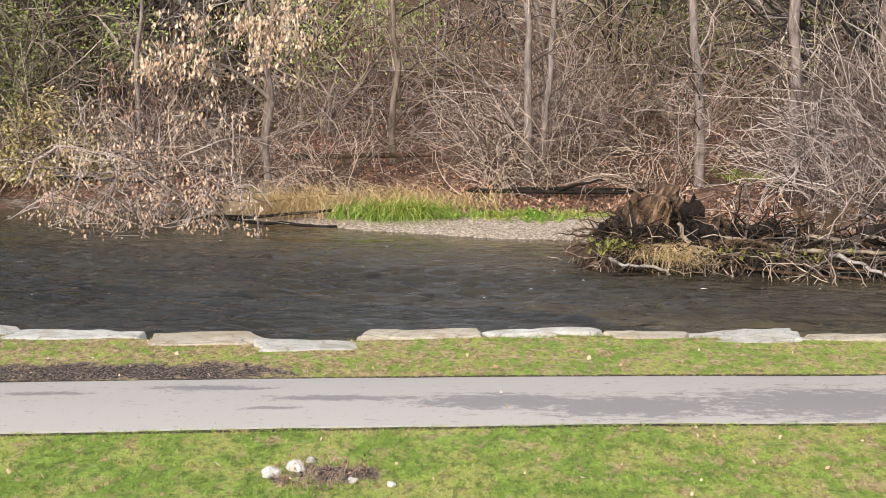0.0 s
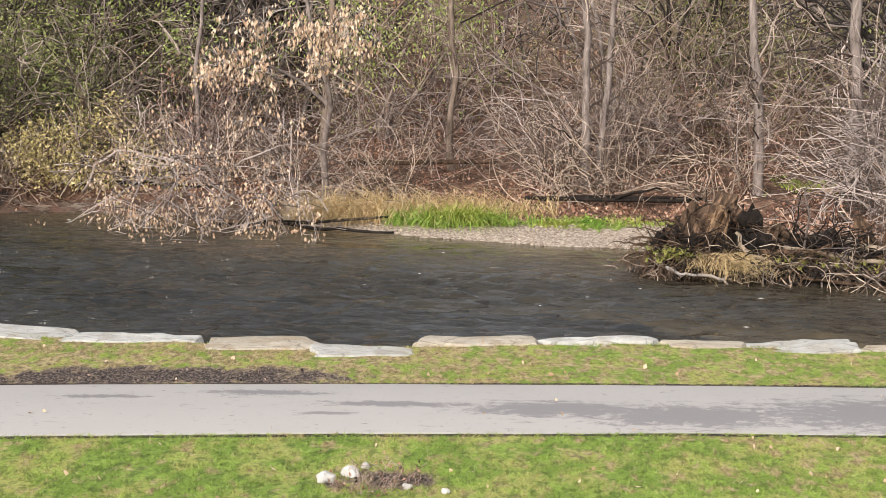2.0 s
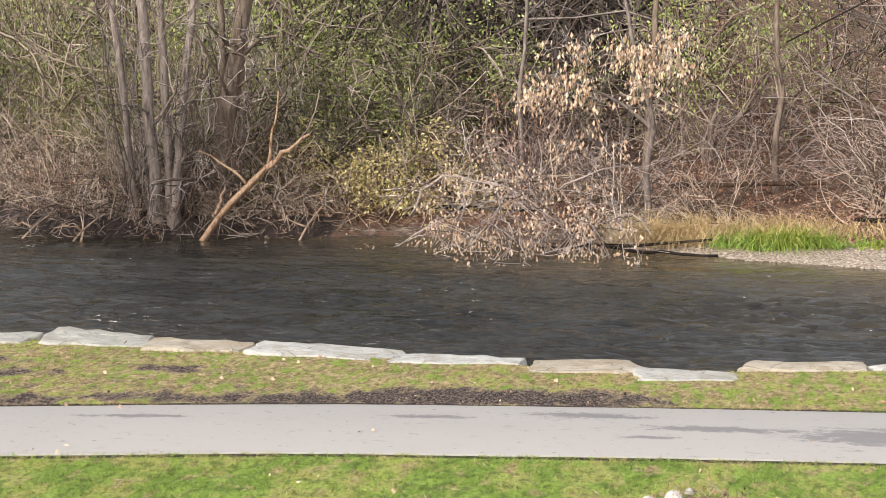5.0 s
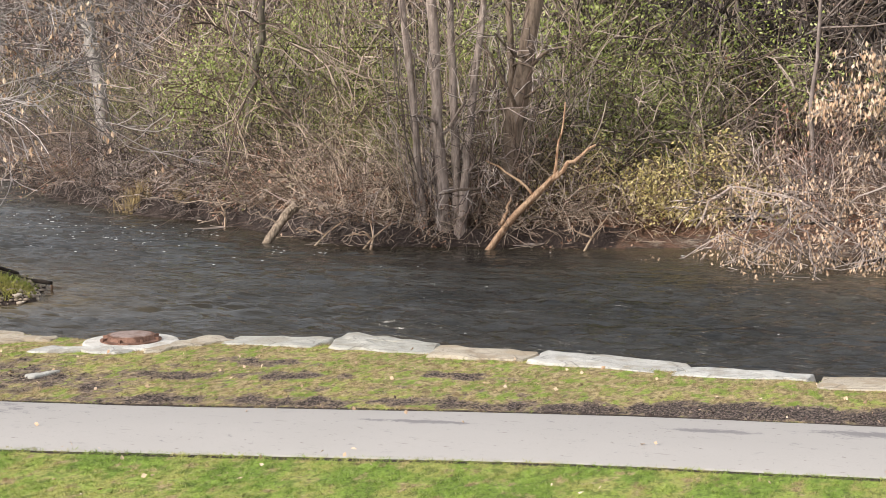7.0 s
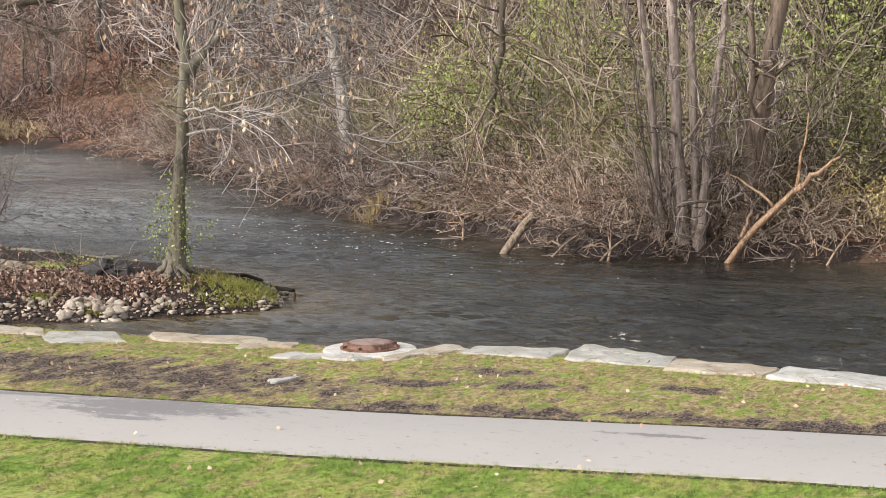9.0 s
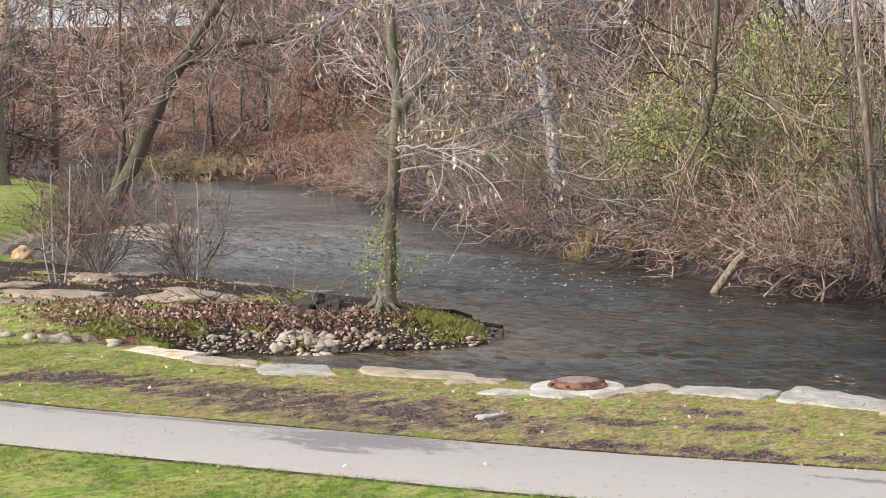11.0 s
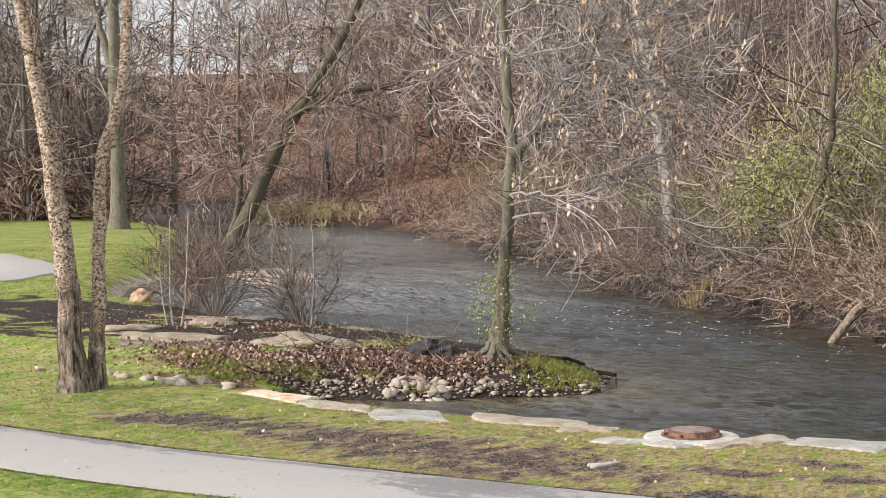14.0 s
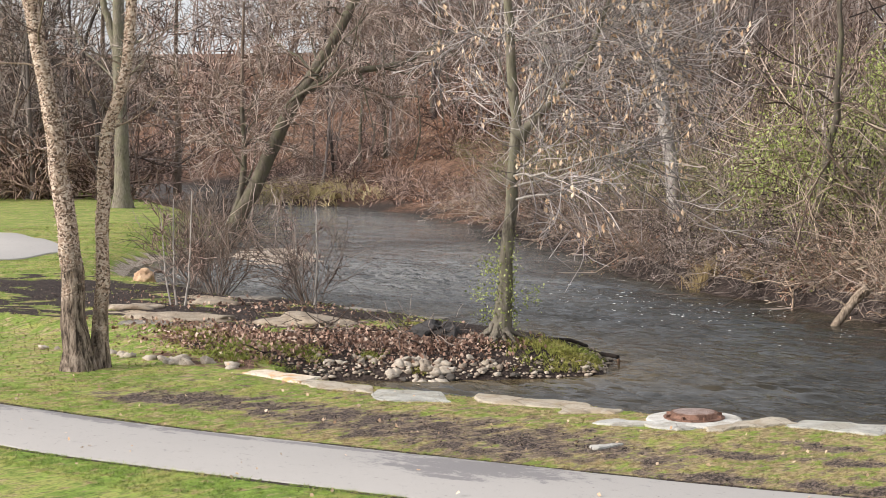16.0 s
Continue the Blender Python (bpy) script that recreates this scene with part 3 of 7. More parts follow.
def lie(pts):
    """Ground height, signed distance to the water's edge (land: plus) and whether it is the far side."""
    pts = np.asarray(pts, float).reshape(-1, 2)
    dn, df = along(NEAR, pts), along(FAR, pts)
    wet = inside(RIVER, pts)
    far = (df < dn) & ~wet
    d = np.minimum(dn, df)
    x, y = pts[:, 0], pts[:, 1]
    bed = WATER - 0.05 - 0.75 * (1 - np.exp(-d / 2.5))
    u, w = ((x + 49.9) * 0.75 - (y - 45.5) * 0.66) / 6.5, ((x + 49.9) * 0.66 + (y - 45.5) * 0.75) / 2.6
    bed = np.maximum(bed, WATER + 0.07 - 0.12 * (u * u + w * w) + 0.02 * swell(x, y, 0.7, 6))
    spit = step(x, -20, -24) * step(y, 21.6, 23.4)
    nook = np.exp(-((x + 48.5) / 3.6) ** 2 - ((y - 37.5) / 3.6) ** 2)
    low = WATER + 0.4 * step(d - 1.3 * nook, -0.02, 0.22) + 0.05 * step(d, 0, 0.3) * nook
    mound = WATER + 0.66 * (1 - np.exp(-d / 0.9)) + 0.05 * swell(x, y, 0.9)
    spit = np.maximum(spit, ((x < -19.5) & (y > 23.2) & (x > -30)) * 1.0)
    near_z = low * (1 - spit) + mound * spit
    near_z = near_z + 0.006 * swell(x, y, 1.7) * step(d, 0.5, 2)
    wl = step(x, -36, -66)
    bar = step(x, -6.5, -4.0) * step(x, 8, 4.5)
    shelf = 0.28 + 1.9 * step(x, -13, -11) * step(x, -3, -5)
    cut = WATER + 0.42 * step(d, -0.05, shelf) + 0.045 * d
    flat = WATER + 0.075 * d
    right = cut * (1 - bar) + flat * bar
    right = right + 1.4 * step(d, 12, 30) + 2.6 * step(d, 26, 70) + 3 * step(d, 60, 200)
    side = 0.3 + 0.7 * step(np.degrees(np.arctan2(-x, np.maximum(y, 1))), 33, 41)
    left = cut + (11.0 * step(d, 0, 30) + 1.5 * step(d, 28, 100)) * side + 4 * step(d, 110, 260)
    far_z = right * (1 - wl) + left * wl + (0.05 * swell(x, y, 0.8, 2) + 0.10 * swell(x, y, 2.3, 1)) * step(d, 0.5, 3)
    z = np.where(wet, bed, np.where(far, far_z, near_z))
    return z, np.where(wet, -d, d), far


def height(x, y):
    return float(lie([(x, y)])[0][0])


def spread(lo, hi, fine, grow_by=1.16, out=2600.0):
    mid = np.arange(lo, hi + 1e-6, fine)
    ext, s, c = [], fine, 0.0
    while c < out:
        s *= grow_by
        c += s
        ext.append(c)
    ext = np.array(ext)
    return np.concatenate([lo - ext[::-1], mid, hi + ext])


# worn, bare earth on the lawn: x, y, half length, half width, turn
BARE = [(-3.75, 20.5, 1.35, 0.34, 0.1), (-15.3, 18.9, 1.3, 0.95, 0.3), (-13.2, 19.1, 0.5, 0.32, 0.2), (-12.5, 20.0, 0.6, 0.26, 0.2), (-11.8, 18.4, 0.75, 0.28, 0.25), (-10.9, 20.5, 0.5, 0.26, 0.1), (-10.1, 18.95, 0.8, 0.26, 0.25),
        (-4.5, 20.35, 1.5, 0.36, 0.25), (-6.7, 19.75, 0.9, 0.26, 0.2), (-17.5, 18.7, 1.9, 0.8, 0.2), (-22.2, 18.3, 1.3, 0.55, 0.35), (-19.6, 18.55, 2.2, 0.6, 0.05), (-8.4, 19.5, 0.6, 0.2, 0.2), (-1.1, 16.0, 0.4, 0.25, 0.0), (-11.9, 21.3, 0.6, 0.2, 0.1), (-8.7, 21.3, 0.5, 0.18, 0)]
MULCH = [(-37, 29.0, 6.5, 2.2, 0.2), (-32.5, 28.6, 4.0, 1.9, 0.1), (-36.2, 25.6, 2.0, 0.5, 0.0), (-29.8, 26.6, 3.6, 1.9, 0.0), (-33.2, 26.4, 5.0, 2.2, 0.3), (-36.5, 27.6, 4.0, 1.8, 0.25)]
SAND = [(-31.4, 25.0, 1.3, 0.45, 0.2), (-33.4, 28.5, 1.0, 0.5, 0.1), (-27.2, 26.2, 0.9, 0.7, 0.6), (-31.2, 28.9, 0.6, 0.35, 0)]
SPIT_LEAF = [(-26.0, 22.1, 1.9, 0.7, -0.1), (-24.6, 25.3, 2.6, 1.5, 0.15), (-26.8, 23.4, 2.6, 1.3, 0.0), (-22.5, 26.6, 0.9, 0.8, 0), (-28.5, 27.5, 2.5, 1.2, 0.1)]


def lattice(ix, iy, seed):
    v = np.sin(ix * 127.1 + iy * 311.7 + seed * 74.7) * 43758.5453
    return v - np.floor(v)


def mottle(pts, sx, sy, octaves=4, seed=1.0):
    """Cloudy values about 0.5, with features sx by sy metres and finer ones in them."""
    out, amp, tot = 0.0, 1.0, 0.0
    x, y = pts[:, 0] / sx, pts[:, 1] / sy
    for o in range(octaves):
        ix, iy = np.floor(x), np.floor(y)
        fx, fy = x - ix, y - iy
        fx, fy = fx * fx * (3 - 2 * fx), fy * fy * (3 - 2 * fy)
        a = lattice(ix, iy, seed) * (1 - fx) + lattice(ix + 1, iy, seed) * fx
        b = lattice(ix, iy + 1, seed) * (1 - fx) + lattice(ix + 1, iy + 1, seed) * fx
        out, tot = out + amp * (a * (1 - fy) + b * fy), tot + amp
        x, y, amp, seed = x * 2.03 + 11.3, y * 2.03 + 5.7, amp * 0.65, seed + 3.1
    return out / tot


def ovals(pts, rows):
    best = np.zeros(len(pts))
    for x, y, a, w, t in rows:
        dx, dy = pts[:, 0] - x, pts[:, 1] - y
        r = np.hypot((dx * np.cos(t) + dy * np.sin(t)) / a, (-dx * np.sin(t) + dy * np.cos(t)) / w)
        best = np.maximum(best, np.clip(1.5 - r, 0, 1))
    return np.where(best > 0, np.clip(best * 0.95 + 3.0 * (mottle(pts, 0.7, 0.35) - 0.56), 0, 1), 0)




def scuffed(pts):
    """How worn the turf is, 0 to 1, before its ragged edges."""
    best = np.zeros(len(pts))
    for x, y, a, w, t in BARE:
        dx, dy = pts[:, 0] - x, pts[:, 1] - y
        r = np.hypot((dx * np.cos(t) + dy * np.sin(t)) / a, (-dx * np.sin(t) + dy * np.cos(t)) / w)
        best = np.maximum(best, np.clip(1.5 - 0.75 * r, 0, 1) * (1.5 if w < 0.37 and a > 1.3 else 1.0))
    x, y = pts[:, 0], pts[:, 1]
    band = 0.2 * step(x, -2, -8) * step(x, -27, -24) * step(y, 17, 17.6) * step(y, 21.9, 20.2)
    return np.maximum(best, band)


def dried(pts):
    """How bleached the turf is: the strip by the river most."""
    x, y = pts[:, 0], pts[:, 1]
    far_edge = np.interp(-x, [-p[0] for p in PATH_FAR[:12]], [p[1] for p in PATH_FAR[:12]])
    return np.where((x > -40) & (y > far_edge - 1), 0.92 - 0.35 * step(x, -3, 3) - 0.4 * step(x, -17, -23), 0.15 + 0.35 * step(x, 0, 5) + 0.25 * step(x, -28, -40))


PATH_FAR = [(24, 23.4), (12, 22.0), (5.7, 21.2), (1.6, 20.75), (-2, 20.25), (-6, 19.6), (-8.8, 18.85), (-11.5, 18.1), (-14, 17.55), (-17, 16.95), (-20, 16.35), (-24.5, 15.9), (-32, 16.5), (-42, 21), (-46.6, 26.4), (-49.2, 31.3), (-50.2, 35), (-52, 37.1), (-54.8, 38.9), (-58.5, 40.4), (-63.7, 41.9), (-76, 43.8), (-110, 47)]


def smooth_line(line, n):
    p = np.array(line, float)
    s = np.concatenate([[0], np.cumsum(np.linalg.norm(np.diff(p, axis=0), axis=1))])
    u = np.linspace(0, s[-1], n)
    q = np.stack([np.interp(u, s, p[:, 0]), np.interp(u, s, p[:, 1])], 1)
    for _ in range(6):
        q[1:-1] = 0.25 * q[:-2] + 0.5 * q[1:-1] + 0.25 * q[2:]
    return q


def ground_zones(pts):
    z, d, far = lie(pts)
    x, y = pts[:, 0], pts[:, 1]
    bar = far & (x > -6) & (x < 9)
    gravel = np.where(bar, 1 - step(d, 2.2, 3.4), 0) * step(x, -6, -4.6)
    beach = far & (x > -12) & (x <= -4.6) & (d < 1.0)
    gravel = np.maximum(gravel * (y > 35.5), beach * 0.42)
    litter = np.where(along(FAR, pts) < along(NEAR, pts), 1.0, ovals(pts, SPIT_LEAF))
    soil = np.minimum(2.2 * ovals(pts, MULCH), 1.15)
    # dark mud along the far bank, the overhang's shade coloured in with it
    soil = np.maximum(soil, (far & (d < 0.9) & (~bar | (y < 35.5)) & ~beach) * 0.85)
    soil = np.maximum(soil, beach * 0.5)
    soil = np.maximum(soil, (d < 0.02) * 1.0)
    soil = np.maximum(soil, ((x < -19.4) & (x > -29.5) & (y > 22.3) & (d < 3.2) & ~far) * 0.9)
    rim = (x > -34) & (x < 12) & (y < 24)
    if rim.any():
        q = smooth_line(PATH_FAR, 420)
        t = unit(np.gradient(q, axis=0))
        mid = q + 1.24 * np.stack([-t[:, 1], t[:, 0]], 1)
        off = along(mid[:330:2].tolist(), pts[rim])
        soil[rim] = np.maximum(soil[rim], np.clip(1.1 - np.abs(off - 1.29) / 0.11, 0, 0.95))
    soil = np.maximum(soil, (~far & (d < 0.3) & (d > 0) & (x < -26)) * 0.9)
    cove = (~far & (z < -0.1) & (np.hypot(x + 48.5, y - 37.5) < 6)) * 0.7
    gravel = np.maximum(gravel, np.maximum(cove, (np.hypot(x + 49.9, y - 45.5) < 8) * (d < 0) * (z > WATER - 0.3) * 0.9))
    return {"dry": dried(pts), "wear": scuffed(pts), "litter": litter, "soil": soil, "gravel": gravel, "sand": ovals(pts, SAND)}


def build_ground():
    xs = spread(-48, 10, 0.32)
    xs = np.unique(np.concatenate([xs[(xs < -27) | (xs > 8)], np.arange(-27, 8, 0.16)]).round(4))
    ys = spread(13, 49, 0.25)
    ys = np.unique(np.concatenate([ys[(ys < 13.01) | (ys > 23.2)], np.arange(13, 23.25, 0.1)]).round(4))
    X, Y = np.meshgrid(xs, ys)
    pts = np.stack([X.ravel(), Y.ravel()], 1)
    z, d, far = lie(pts)
    nx, ny = len(xs), len(ys)
    i = (np.arange(ny - 1)[:, None] * nx + np.arange(nx - 1)[None]).ravel()[:, None]
    me = solid("ground", np.column_stack([pts, z]), i + [0, 1, nx + 1, nx])
    for name, val in ground_zones(pts).items():
        a = me.attributes.new(name, "FLOAT", "POINT")
        a.data.foreach_set("value", val.astype(np.float32))
    ob = part("ground", me, ground_surface())
    tagged(ob, "lawn, river bed and leaf-strewn wooded banks", "ground", kind="structure")


def ripples(p):
    """Height of the moving water: long crests across the stream with small ones on them."""
    near = np.clip(70 / np.maximum(np.hypot(p[:, 0], p[:, 1]), 1) - 0.25, 0.25, 1)
    a = mottle(p + 0.3 * mottle(p, 1.5, 0.9, 2, 2.0)[:, None], 0.9, 0.21, 3, 9.0) - 0.5
    b = mottle(p, 0.7, 0.19, 2, 4.0) - 0.5
    rush = 0.35 + 1.6 * mottle(p, 7, 2.5, 2, 3.0)
    lee = 0.14 + 0.86 * step(along(FAR, p), 1.0, 7.0)
    lee = np.where(p[:, 0] > -15, lee, 0.5 + 0.5 * lee)
    c = mottle(p, 0.42, 0.13, 2, 7.0) - 0.5
    return (0.075 * a + 0.075 * b + 0.085 * c) * rush * near * lee * (1.05 + 0.65 * step(p[:, 0], -24, -44) + 0.2 * step(p[:, 0], -14, -4))


def build_water():
    xs = spread(-44, 9, 0.17, 1.09, 185)
    ys = spread(21, 43, 0.075, 1.10, 84)
    xs, ys = xs[xs < 75], ys[ys > 19]
    X, Y = np.meshgrid(xs, ys)
    pts = np.stack([X.ravel(), Y.ravel()], 1)
    z, d, far = lie(pts)
    nx, ny = len(xs), len(ys)
    i = (np.arange(ny - 1)[:, None] * nx + np.arange(nx - 1)[None]).ravel()[:, None]
    Q = i + [0, 1, nx + 1, nx]
    Q = Q[(d[Q] < 0.5).any(1)]
    used = np.unique(Q)
    back = np.zeros(len(pts), np.int32)
    back[used] = np.arange(len(used))
    pts, d = pts[used], d[used]
    me = solid("water", np.column_stack([pts, WATER + ripples(pts) * np.clip(-d / 0.6, 0.1, 1)]), back[Q])
    df = along(FAR, pts)
    shoal = np.exp(-((pts[:, 0] + 49.5) / 6) ** 2 - ((pts[:, 1] - 45) / 5.5) ** 2)
    gb = np.exp(-np.clip(-d, 0, 9) / 3.2) * step(pts[:, 0], -14, -6) * (df < 9)
    a = me.attributes.new("ruffle", "FLOAT", "POINT")
    a.data.foreach_set("value", ((0.75 - 0.33 * step(pts[:, 0], -13, -17) + 2.48 * step(pts[:, 0], -24, -44)) * (1 - 0.65 * step(pts[:, 0], -30, -20) * step(df, 7, 1))).astype(np.float32))
    a = me.attributes.new("open_water", "FLOAT", "POINT")
    a.data.foreach_set("value", (8.0 * step(pts[:, 0], -25, -48)).astype(np.float32))
    a = me.attributes.new("shallow", "FLOAT", "POINT")
    a.data.foreach_set("value", np.clip(gb + shoal + np.where(df > 4, 0.25 + 0.65 * step(pts[:, 0], -8, -13), 0.5) * np.exp(-np.clip(-d, 0, 9) / np.where(df > 4, 1.7, 0.8)), 0, 1).astype(np.float32))
    # how much reflected sky is coloured in, growing upstream
    a = me.attributes.new("sky_sheen", "FLOAT", "POINT")
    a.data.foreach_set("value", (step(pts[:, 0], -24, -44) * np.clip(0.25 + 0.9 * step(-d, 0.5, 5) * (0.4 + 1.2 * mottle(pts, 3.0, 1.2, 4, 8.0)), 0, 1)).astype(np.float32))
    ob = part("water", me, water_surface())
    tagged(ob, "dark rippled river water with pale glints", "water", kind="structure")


WET = [(-14.94, 16.44, 0.75, 0.22, 0.15), (-14.44, 16.19, 0.5, 0.1, 0.15), (-4.5, 19.13, 0.45, 0.09, 0.1), (-2.75, 19.6, 0.65, 0.15, 0.12), (-1.9, 18.65, 0.3, 0.06, 0.1), (-1.2, 19.2, 0.8, 0.13, 0.08), (0.7, 19.2, 1.0, 0.34, 0.1), (2.2, 19.1, 1.1, 0.5, 0.1), (4.7, 19.5, 1.6, 0.7, 0.1), (8, 20, 2, 0.8, 0.1),
       (-14.6, 16.95, 1.35, 0.5, 0.2), (-15.1, 16.4, 0.7, 0.12, 0.2), (-22.3, 16.05, 2.0, 0.2, 0.0), (-25.3, 15.85, 1.6, 0.26, -0.02), (-19.4, 16.3, 1.2, 0.1, 0.15), (-17.2, 16.75, 1.2, 0.1, 0.2), (-8.0, 18.4, 0.6, 0.08, 0.2)]


def build_path():
    rng = np.random.default_rng(5)
    q = smooth_line(PATH_FAR, 420)
    t = unit(np.gradient(q, axis=0))
    side = np.stack([-t[:, 1], t[:, 0]], 1)
    ragged = lambda: 0.03 * np.convolve(rng.normal(0, 1, len(q) + 4), np.ones(5) / 5, "valid")
    cols = [(0.0, -0.12), (0.0, 0.004), (0.05, 0.012), (1.24, 0.03), (2.43, 0.012), (2.48, 0.002), (2.48, -0.12)]
    V, e0, e1 = [], ragged(), ragged()
    for w, z in cols:
        off = w + (e0 if w < 0.1 else e1 if w > 2.3 else 0)
        p = q + side * np.reshape(off, (-1, 1))
        zz = np.where(p[:, 0] < -29, lie(p)[0] + 0.03, 0.0) + z
        V.append(np.column_stack([p, zz]))
    V = np.stack(V, 1)
    n, k = V.shape[:2]
    i = (np.arange(n - 1)[:, None] * k + np.arange(k - 1)[None]).ravel()[:, None]
    ob = part("path", solid("path", V.reshape(-1, 3), i + [0, 1, k + 1, k]), path_surface(WET))
    tagged(ob, "pale weathered asphalt footpath with damp patches", "path", kind="structure")
    return q, side


build_ground()
build_water()
PATH_LINE, PATH_SIDE = build_path()


# ---- stones along the near bank ----
def slab(rng, x0, x1, yb, yf, skew, material, top=0.05, thick=0.34, turn=0.0):
    """One flat quarried stone with broken edges: outline walked round, top and foot ring, worn rim."""
    w, dep = 0.95 * (x1 - x0), yb - yf
    ring = []
    corners = [(-w / 2, -dep / 2), (w / 2, -dep / 2 + 0.12 * dep), (w / 2, dep / 2), (-w / 2, dep / 2 - 0.1 * dep)]
    corners = [(x + skew * (y / dep) + rng.normal(0, 0.06), y + rng.normal(0, 0.09)) for x, y in corners]
    for (ax, ay), (bx, by) in zip(corners, corners[1:] + corners[:1]):
        n = 7 if abs(bx - ax) > abs(by - ay) else 4
        for k in range(n):
            f = k / n
            j = 0.05 if k else 0.0
            ring.append(((ax + (bx - ax) * f) + rng.normal(0, j), (ay + (by - ay) * f) + rng.normal(0, j)))
    ring = np.array(ring)
    ring = ring + 0.25 * (0.5 * np.roll(ring, 1, 0) + 0.5 * np.roll(ring, -1, 0) - ring)
    bm = bmesh.new()
    tilt = rng.normal(0, 0.02)
    ox = Vector(rng.uniform(-50, 50, 3))
    rings = []
    for s, z in ((1.03, -thick), (1.02, -0.09), (1.0, -0.025), (0.965, 0.0), (0.72, 0.012), (0.36, 0.016)):
        row = []
        for x, y in ring:
            bumpy = 0.022 * noise.noise(Vector((x * s * 3, y * s * 3, z)) + ox) + 0.012 * noise.noise(Vector((x * s * 9, y * s * 9, z * 6)) + ox)
            side = 0.03 * noise.noise(Vector((x * 4, y * 4, z * 9)) + ox) if z < -0.01 else 0
            row.append(bm.verts.new((x * (s + side), y * (s + side), top + z + tilt * x + bumpy * (1 if z > -0.2 else 0))))
        rings.append(row)
    n = len(ring)
    for a, b in zip(rings[:-1], rings[1:]):
        for k in range(n):
            bm.faces.new((a[k], a[(k + 1) % n], b[(k + 1) % n], b[k]))
    bm.faces.new(rings[-1])
    ob = part("stone_slab", from_bm("stone_slab", bm, False), material)
    ob.matrix_basis = pose((x0 + x1) / 2, (yb + yf) / 2, 0, 0, 0, turn)
    return ob


def build_slabs():
    rng = np.random.default_rng(11)
    rows = [  # x0, x1, back y, front y, skew, stone, top, turn
        (-24.05, -22.05, 21.55, 20.75, -0.1, LIME_RUST, 0.05, -4), (-22.15, -20.3, 21.25, 20.5, -0.8, LIME_TAN, 0.04, 5), (-20.2, -18.8, 21.5, 20.4, -0.5, LIME_GREY, 0.05, 25),
        (-18.6, -16.3, 22.1, 21.35, -0.5, LIME_TAN, 0.05, 14), (-16.75, -15.7, 22.0, 21.2, 0.1, LIME_TAN, 0.05, 30), (-15.65, -14.0, 21.4, 20.85, 0.2, LIME_WHITE, 0.06, 10),
        (-14.5, -12.7, 22.45, 21.95, 0.1, LIME_TAN, 0.08, 60), (-13.2, -11.6, 23.35, 22.45, 0.15, LIME_GREY, 0.05, 8), (-11.6, -9.65, 23.65, 22.55, -0.2, LIME_GREY, 0.10, -4),
        (-9.8, -8.15, 23.3, 22.45, 0.0, LIME_TAN, 0.09, 2), (-8.2, -5.85, 23.3, 22.55, -0.1, LIME_WHITE, 0.06, -2), (-5.95, -4.0, 23.05, 22.35, 0.1, LIME_WHITE, 0.04, 0),
        (-4.1, -2.42, 23.1, 22.25, -0.15, LIME_TAN, 0.06, 2), (-2.5, -1.1, 22.75, 22.05, 0.1, LIME_WHITE, 0.04, 1), (-1.15, 0.62, 23.75, 23.1, 0.1, LIME_TAN, 0.05, 2),
        (0.6, 2.3, 24.05, 23.4, -0.1, LIME_WHITE, 0.07, -1), (2.25, 3.6, 23.85, 23.35, 0.1, LIME_TAN, 0.04, 1), (3.55, 5.2, 24.15, 23.1, 0.0, LIME_WHITE, 0.05, 1),
        (5.1, 7.0, 24.05, 23.45, 0.1, LIME_TAN, 0.04, 2), (7.0, 8.9, 24.2, 23.5, 0.1, LIME_GREY, 0.05, 2), (8.9, 10.6, 24.3, 23.7, 0, LIME_TAN, 0.05, 2)]
    tone = {"limestone_white": "chalky white", "limestone_tan": "buff", "limestone_grey": "grey weathered", "limestone_rust": "white, orange-stained"}
    for x0, x1, yb, yf, sk, m, top, turn in rows:
        ob = slab(rng, x0, x1, yb, yf, sk, m, 0.008 + 0.25 * top, 0.4, turn)
        tagged(ob, tone[m.name] + " limestone slab edging the river bank", "stone slab", "stones edging the bank")
    ob = slab(rng, -14.45, -14.08, 19.53, 19.27, 0.15, LIME_WHITE, 0.012, 0.1, 12)
    tagged(ob, "small pale flat stone set in the lawn", "stone slab")


def turned(profile, sides=40):
    """A solid of revolution: rows of radius and height."""
    bm = bmesh.new()
    rings = []
    for r, z in profile:
        rings.append([bm.verts.new((r * math.cos(2 * math.pi * k / sides), r * math.sin(2 * math.pi * k / sides), z)) for k in range(sides)])
    for a, b in zip(rings[:-1], rings[1:]):
        for k in range(sides):
            bm.faces.new((a[k], a[(k + 1) % sides], b[(k + 1) % sides], b[k]))
    bm.faces.new(rings[-1])
    return bm


